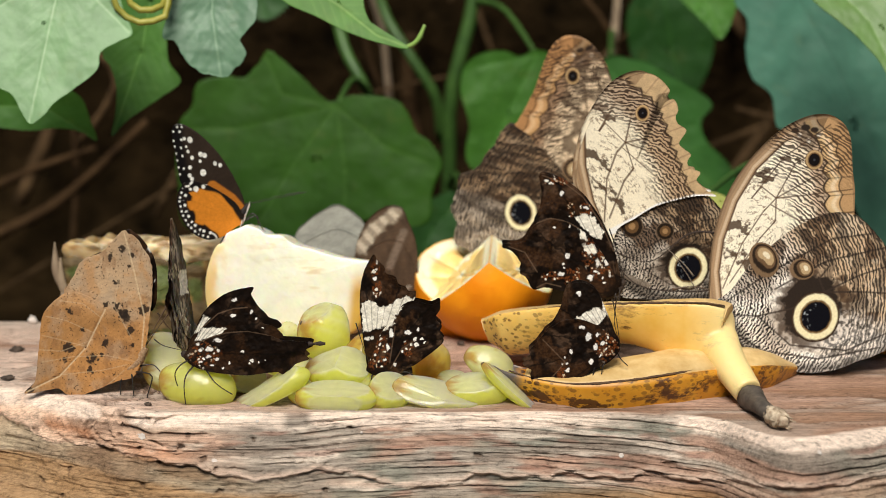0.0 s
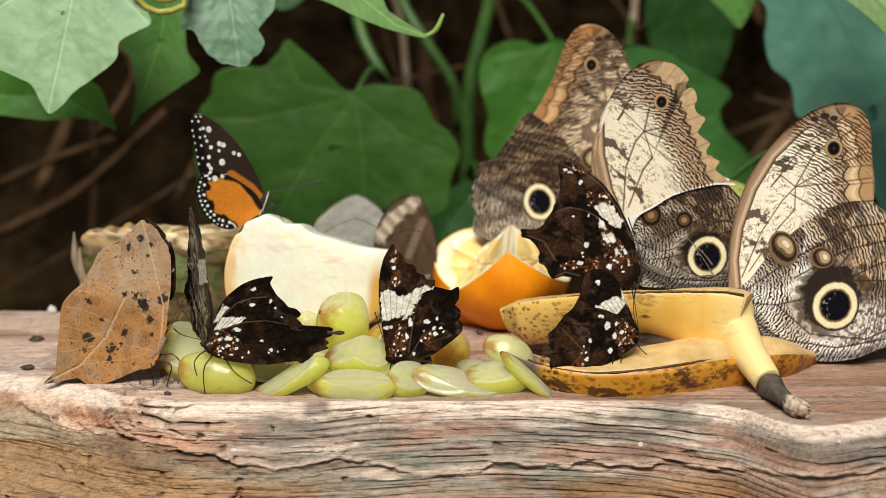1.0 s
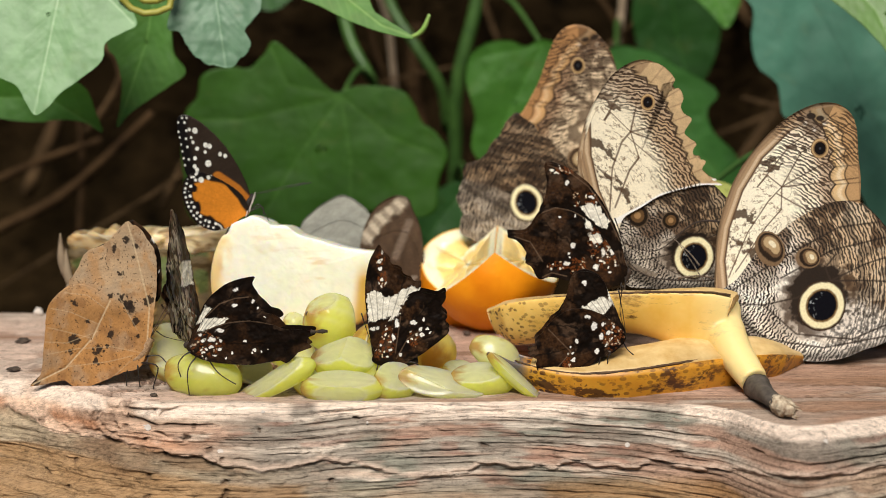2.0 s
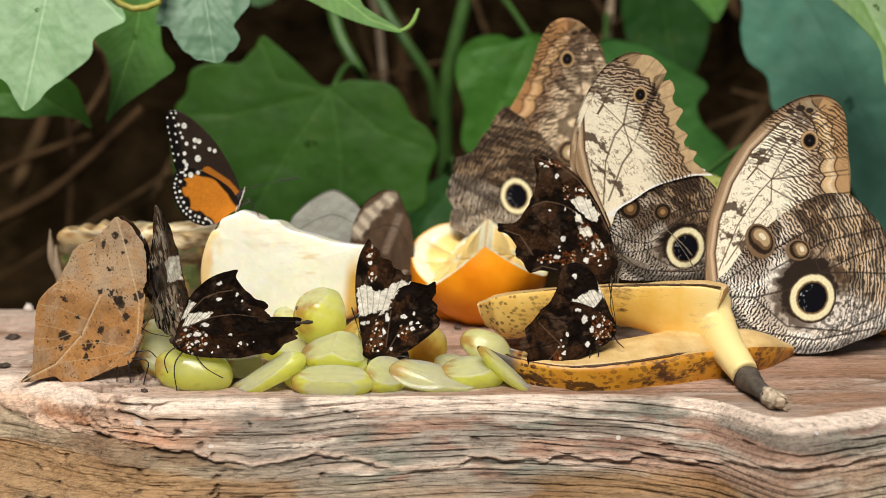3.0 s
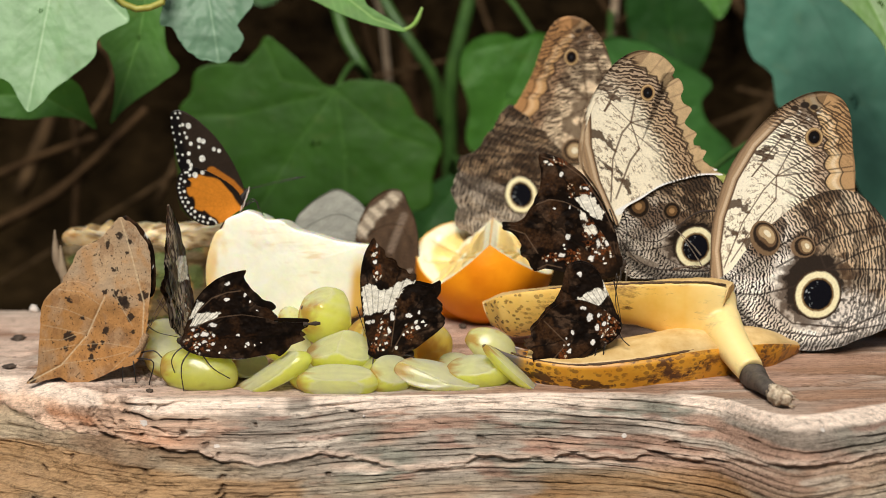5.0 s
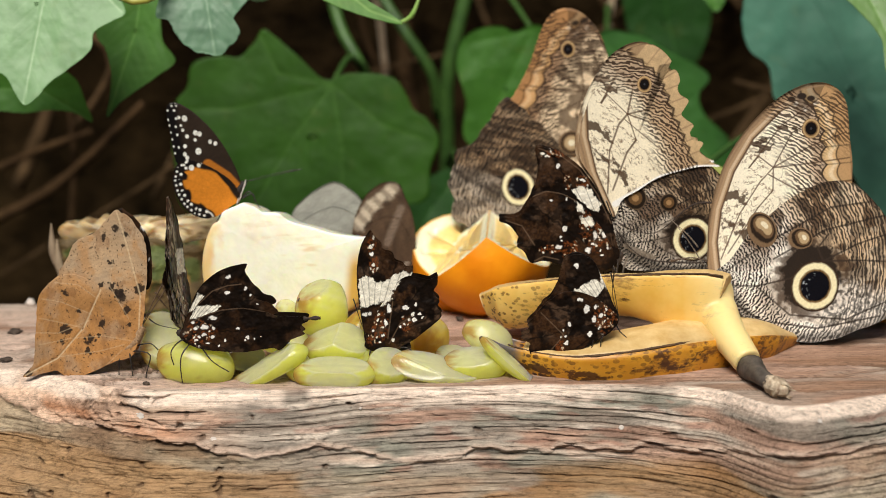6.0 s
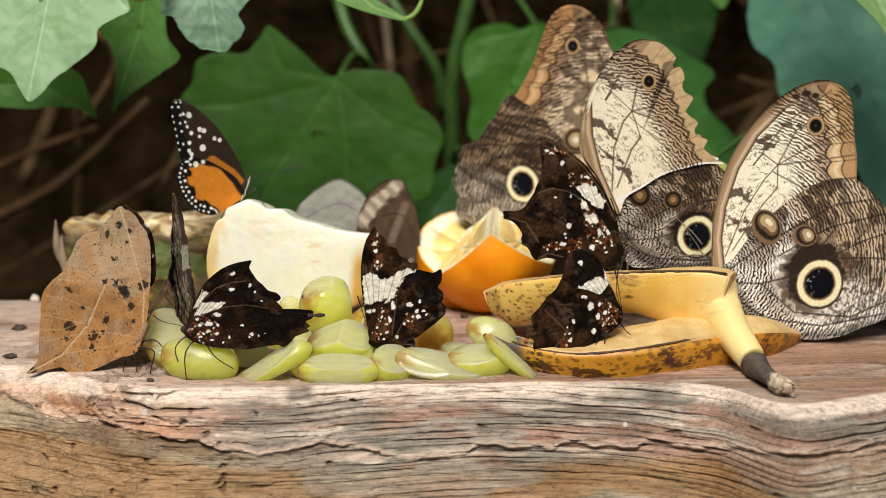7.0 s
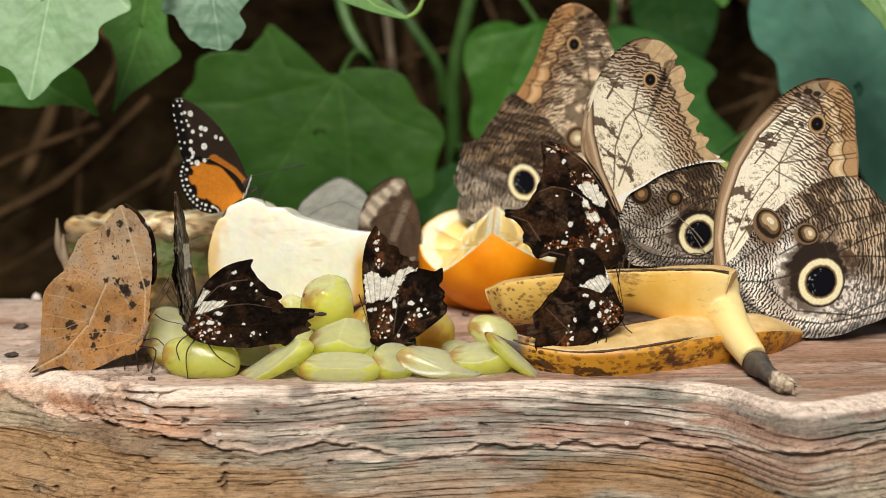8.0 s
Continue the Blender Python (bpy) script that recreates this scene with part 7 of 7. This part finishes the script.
def tiger_butterfly():
    k = 0.000212
    o = thing("longwing_butterfly", pose(-0.0747, 0.0450, 0.0507), "orange and black longwing with white spots on the melon", "butterfly")
    fore = [(4, 15), (0, 48), (-18, 88), (-42, 125), (-70, 154), (-92, 170), (-108, 176), (-120, 172), (-121, 152), (-116, 125), (-112, 95), (-106, 72), (-85, 55), (-45, 28), (-10, 5)]
    hind = [(4, 12), (-10, 38), (-35, 58), (-68, 75), (-92, 78), (-108, 68), (-115, 45), (-110, 20), (-98, -2), (-80, -18), (-58, -24), (-35, -18), (-15, -4), (0, 5)]
    fdots = [((322, 236), 3), ((340, 250), 7), ((333, 262), 3), ((355, 268), 0), ((343, 281), 5), ((348, 276), 0), ((358, 275), 6), ((365, 277), 6), ((357, 287), 4), ((339, 298), 5), ((341, 308), 0), ((383, 291), 5), ((392, 294), 5), ((362, 307), 8), ((338, 312), 5), ((336, 270), 4), ((330, 248), 4), ((342, 318), 5)]
    fedge = [((311, 236), 2.5), ((311, 252), 2.5), ((313, 262), 2.5), ((315, 274), 2.5), ((317, 286), 2.5), ((319, 298), 2.5), ((321, 310), 2.5), ((325, 250), 3), ((324, 264), 3), ((326, 278), 3), ((318, 228), 2.5), ((328, 300), 3), ((326, 228), 2.5)]

    def dotted(c, u, v, dots):
        for (x, y), r in dots:
            if r:
                c = over(c, (0.80, 0.79, 0.72), ss(np.hypot(u - x + 430, (v + y - 400) * 0.9), r * 0.66 + 0.6, r * 0.66 - 0.6))
        return c

    def fc(u, v):
        c = np.tile(np.array([[0.030, 0.020, 0.014]]), (len(u), 1)) * (0.8 + 0.4 * fbm(u / 20, v / 20, 331))[:, None]
        out, _ = seg(u, v, [(-120, 174), (-121, 152), (-116, 125), (-112, 95), (-106, 72)])
        c = over(c, (0.006, 0.005, 0.005), ss(out, 26, 10))
        bar, _ = seg(u, v, [(2, 22), (-20, 48), (-52, 70)])
        c = over(c, (0.42, 0.14, 0.018), ss(bar, 11, 7))
        return dotted(c, u, v, fdots + fedge), c * 0.6, np.full(len(u), 0.2)

    hm = [(-92, 78), (-108, 68), (-115, 45), (-110, 20), (-98, -2), (-80, -18), (-58, -24)]

    def hc(u, v):
        d, s = seg(u, v, hm)
        c = np.tile(np.array([[0.58, 0.20, 0.02]]), (len(u), 1)) * (0.85 + 0.3 * fbm(u / 16, v / 16, 333))[:, None]
        top, _ = seg(u, v, [(-92, 78), (-68, 75), (-35, 58), (-10, 38), (4, 12)])
        c = over(c, (0.012, 0.009, 0.007), ss(top + 3 * np.sin(u / 9), 9, 5))
        c = over(c, (0.008, 0.006, 0.006), ss(d + 4 * np.sin(s / 7), 23, 18))
        ray = np.abs(np.mod(np.arctan2(v - 10, u + 4), 0.19) - 0.095)
        c = over(c, (0.10, 0.04, 0.01), 0.12 * ss(ray, 0.02, 0.006))
        for dd, step, r in ((4, 9, 2.6), (12, 12, 3.2)):
            c = over(c, (0.82, 0.81, 0.76), ss(np.hypot(d - dd, np.mod(s + dd, step) - step / 2), r, r - 1.2))
        return dotted(c, u, v, [((349, 335), 7), ((362, 331), 5), ((368, 325), 4), ((336, 330), 3)]), c * 0.6, np.full(len(u), 0.15)

    curl = lambda u, v: 0.0004 * (u + 60) ** 2
    pair(o, "forewing", sheet_mesh("forewing", fore, (-65, 90), 300, 80, k, fc, curl, ragged=0.008), DARKWING, 0.0, 0.002, -1.5)
    pair(o, "hindwing", sheet_mesh("hindwing", hind, (-60, 28), 300, 80, k, hc, curl, ragged=0.008), DARKWING, -0.0006, 0.0032, -1.5)
    body(o, L([(-50, -8, 5), (-30, 2, 5), (-8, 14, 5), (0, 24, 5), (6, 32, 5), (10, 36, 5)], k), [0.0008, 0.0012, 0.0015, 0.0015, 0.0011], CHITIN, L([(11, 38, 5)], k)[0])
    for i, (u, v) in enumerate(((-2, 6), (3, 12), (8, 26), (11, 34))):
        part("white_stripe", tube_mesh("white_stripe", L([(u - 3, v - 8, -1), (u, v, -1.5), (u + 2, v + 9, -1)], k), [0.0001, 0.0003, 0.0001], 6), CHALK, o)
    legs(o, [L([(-2, 4, 0), (2, -25, -8), (5, -52, -12)], k), L([(6, 12, 0), (20, 22, -4), (36, -5, -8), (44, -14, -8)], k), L([(-20, -2, 2), (-38, -26, -4), (-50, -56, -8)], k), L([(4, 8, 8), (24, 16, 10), (26, 0, 10)], k)], 0.00025)
    feelers(o, [L([(12, 38, 4), (60, 48, 0), (112, 60, -4)], k), L([(12, 38, 8), (50, 46, 20), (100, 54, 30)], k)], r=0.00009)
    return o


def grey_pair():
    """Two that sit behind the melon, out of focus."""
    k = 0.000224
    a = thing("grey_butterfly", pose(-0.0415, 0.0980, 0.0175), "pale grey-brown butterfly resting behind the melon", "butterfly")
    w1 = [(-80, 20), (-78, 80), (-55, 108), (-25, 128), (-2, 136), (22, 125), (45, 102), (55, 60), (50, 10), (-10, -5)]

    def c1(u, v):
        c = np.tile(np.array([[0.38, 0.38, 0.33]]), (len(u), 1)) * (0.7 + 0.6 * fbm(u / 16, v / 10, 341))[:, None]
        return over(c, (0.13, 0.11, 0.09), ss(v, 60, 30)), c * 0.5, np.full(len(u), 0.3)

    pair(a, "forewing", sheet_mesh("forewing", w1, (0, 60), 160, 40, k, c1, None, root=(30, 0)), WING, 0, 0.003, 2)
    pair(a, "hindwing", sheet_mesh("hindwing", [(u * 0.95, v * 0.7) for u, v in w1], (0, 40), 140, 30, k, c1, None, root=(30, 0)), WING, -0.0008, 0.0046, 2)
    body(a, L([(-40, 0, 6), (-10, 2, 6), (20, 6, 6), (34, 12, 6), (42, 18, 6), (48, 22, 6)], k), [0.0012, 0.002, 0.0025, 0.0025, 0.0018], GREY_FUR, L([(50, 24, 6)], k)[0])
    legs(a, [L([(0, 0, 6), (5, -50, 0), (8, -100, 0)], k), L([(25, 0, 8), (30, -50, 10), (32, -100, 8)], k)], 0.0004, GREY_FUR)
    b = thing("brown_butterfly", pose(-0.0210, 0.0900, 0.0147), "brown butterfly with a pale banded wing edge, wings closed", "butterfly")
    w2 = [(-62, 50), (-58, 90), (-45, 120), (-28, 140), (-2, 154), (22, 150), (32, 128), (45, 95), (50, 50), (45, 10), (0, -5), (-40, 10)]

    def c2(u, v):
        c = np.tile(np.array([[0.09, 0.055, 0.033]]), (len(u), 1)) * (0.5 + 0.9 * fbm(u / 12, v / 20, 343))[:, None]
        d, _ = seg(u, v, [(-50, 80), (-25, 120), (10, 142)])
        c = over(c, (0.70, 0.60, 0.46), 0.85 * ss(d + 14 * (fbm(u / 7, v / 7, 345) - 0.5), 15, 7) * (0.5 + 0.5 * ss(np.sin((u + v) / 4.5), -0.4, 0.4)))
        d, _ = seg(u, v, [(0, 50), (25, 110)])
        return over(c, (0.34, 0.26, 0.2), 0.5 * ss(d, 10, 3)), c * 0.5, np.full(len(u), 0.4)

    k = 0.000222
    pair(b, "forewing", sheet_mesh("forewing", w2, (0, 70), 160, 50, k, c2, None, root=(20, 0)), WING, 0, 0.003, 2)
    pair(b, "hindwing", sheet_mesh("hindwing", [(u * 0.9, v * 0.62) for u, v in w2], (0, 40), 140, 30, k, c2, None, root=(20, 0)), WING, -0.0008, 0.0046, 2)
    body(b, L([(-40, 0, 6), (-10, 2, 6), (20, 6, 6), (34, 12, 6), (42, 18, 6), (48, 22, 6)], k), [0.0012, 0.002, 0.0025, 0.0025, 0.0018], GREY_FUR, L([(50, 24, 6)], k)[0])
    legs(b, [L([(0, 0, 6), (5, -40, 0), (8, -75, 0)], k), L([(25, 0, 8), (30, -40, 10), (32, -75, 8)], k)], 0.0004, GREY_FUR)


owl_back()
grey_pair()
OWL_MID = owl_mid()
owl_right()
tiger_butterfly()
DEAD_LEAF = leaf_butterfly()
DARK_EDGE = dark_edge()
DARK_LOW = dark_low()
dark_centre()
dark_tall()
dark_front()


def motions():
    # the tattered owl butterfly flicks its wings at about 3.2 s and settles a little aside
    m = OWL_MID.matrix_basis.copy()
    walk(OWL_MID, [(t, Matrix.Translation((dx, 0, 0)) @ m @ pose(0, 0, 0, 0, 0, rz)) for t, dx, rz in ((0.0, 0, 0), (2.2, 0, 0), (3.0, 0.001, 8), (3.25, -0.002, 32), (3.4, 0.001, 6), (3.5, 0.0022, 0), (4.5, 0.0023, 0), (8.0, 0.0023, 0))])
    # the dead-leaf butterfly leans slowly over
    m = DEAD_LEAF.matrix_basis.copy()
    walk(DEAD_LEAF, [(t, m @ pose(0, 0, 0, 0, ry, 0)) for t, ry in ((0.0, 0), (2.0, -0.6), (4.0, -0.9), (6.0, -1.2), (8.0, -1.6))])
    # the edge-on one opens its wings and closes them again
    m = DARK_EDGE.matrix_basis.copy()
    walk(DARK_EDGE, [(t, m @ pose(0, 0, 0, 0, ry, rz)) for t, ry, rz in ((0.0, 0, 0), (1.0, 0, 0), (1.6, -1, -4), (2.2, -2, -7), (3.3, -4, -12), (3.6, -4, -12), (4.2, -2, -8), (4.7, -1, -5), (5.8, 0, 0), (6.6, 1, 1), (8.0, 1, 3))])
    # the low dark one shuffles back and forth on the grapes
    m = DARK_LOW.matrix_basis.copy()
    walk(DARK_LOW, [(t, Matrix.Translation((dx, 0, 0)) @ m @ pose(0, 0, 0, 0, ry, 0)) for t, dx, ry in ((0.0, 0, 0), (1.0, 0, 0), (1.6, -0.0006, -0.6), (2.2, -0.0012, -1.5), (3.4, -0.0028, -3.2), (4.0, -0.0020, -3.0), (4.6, -0.0020, -2.5), (5.8, -0.0008, -1.0), (6.6, -0.0006, -0.8), (8.0, -0.0006, -0.6))])


motions()
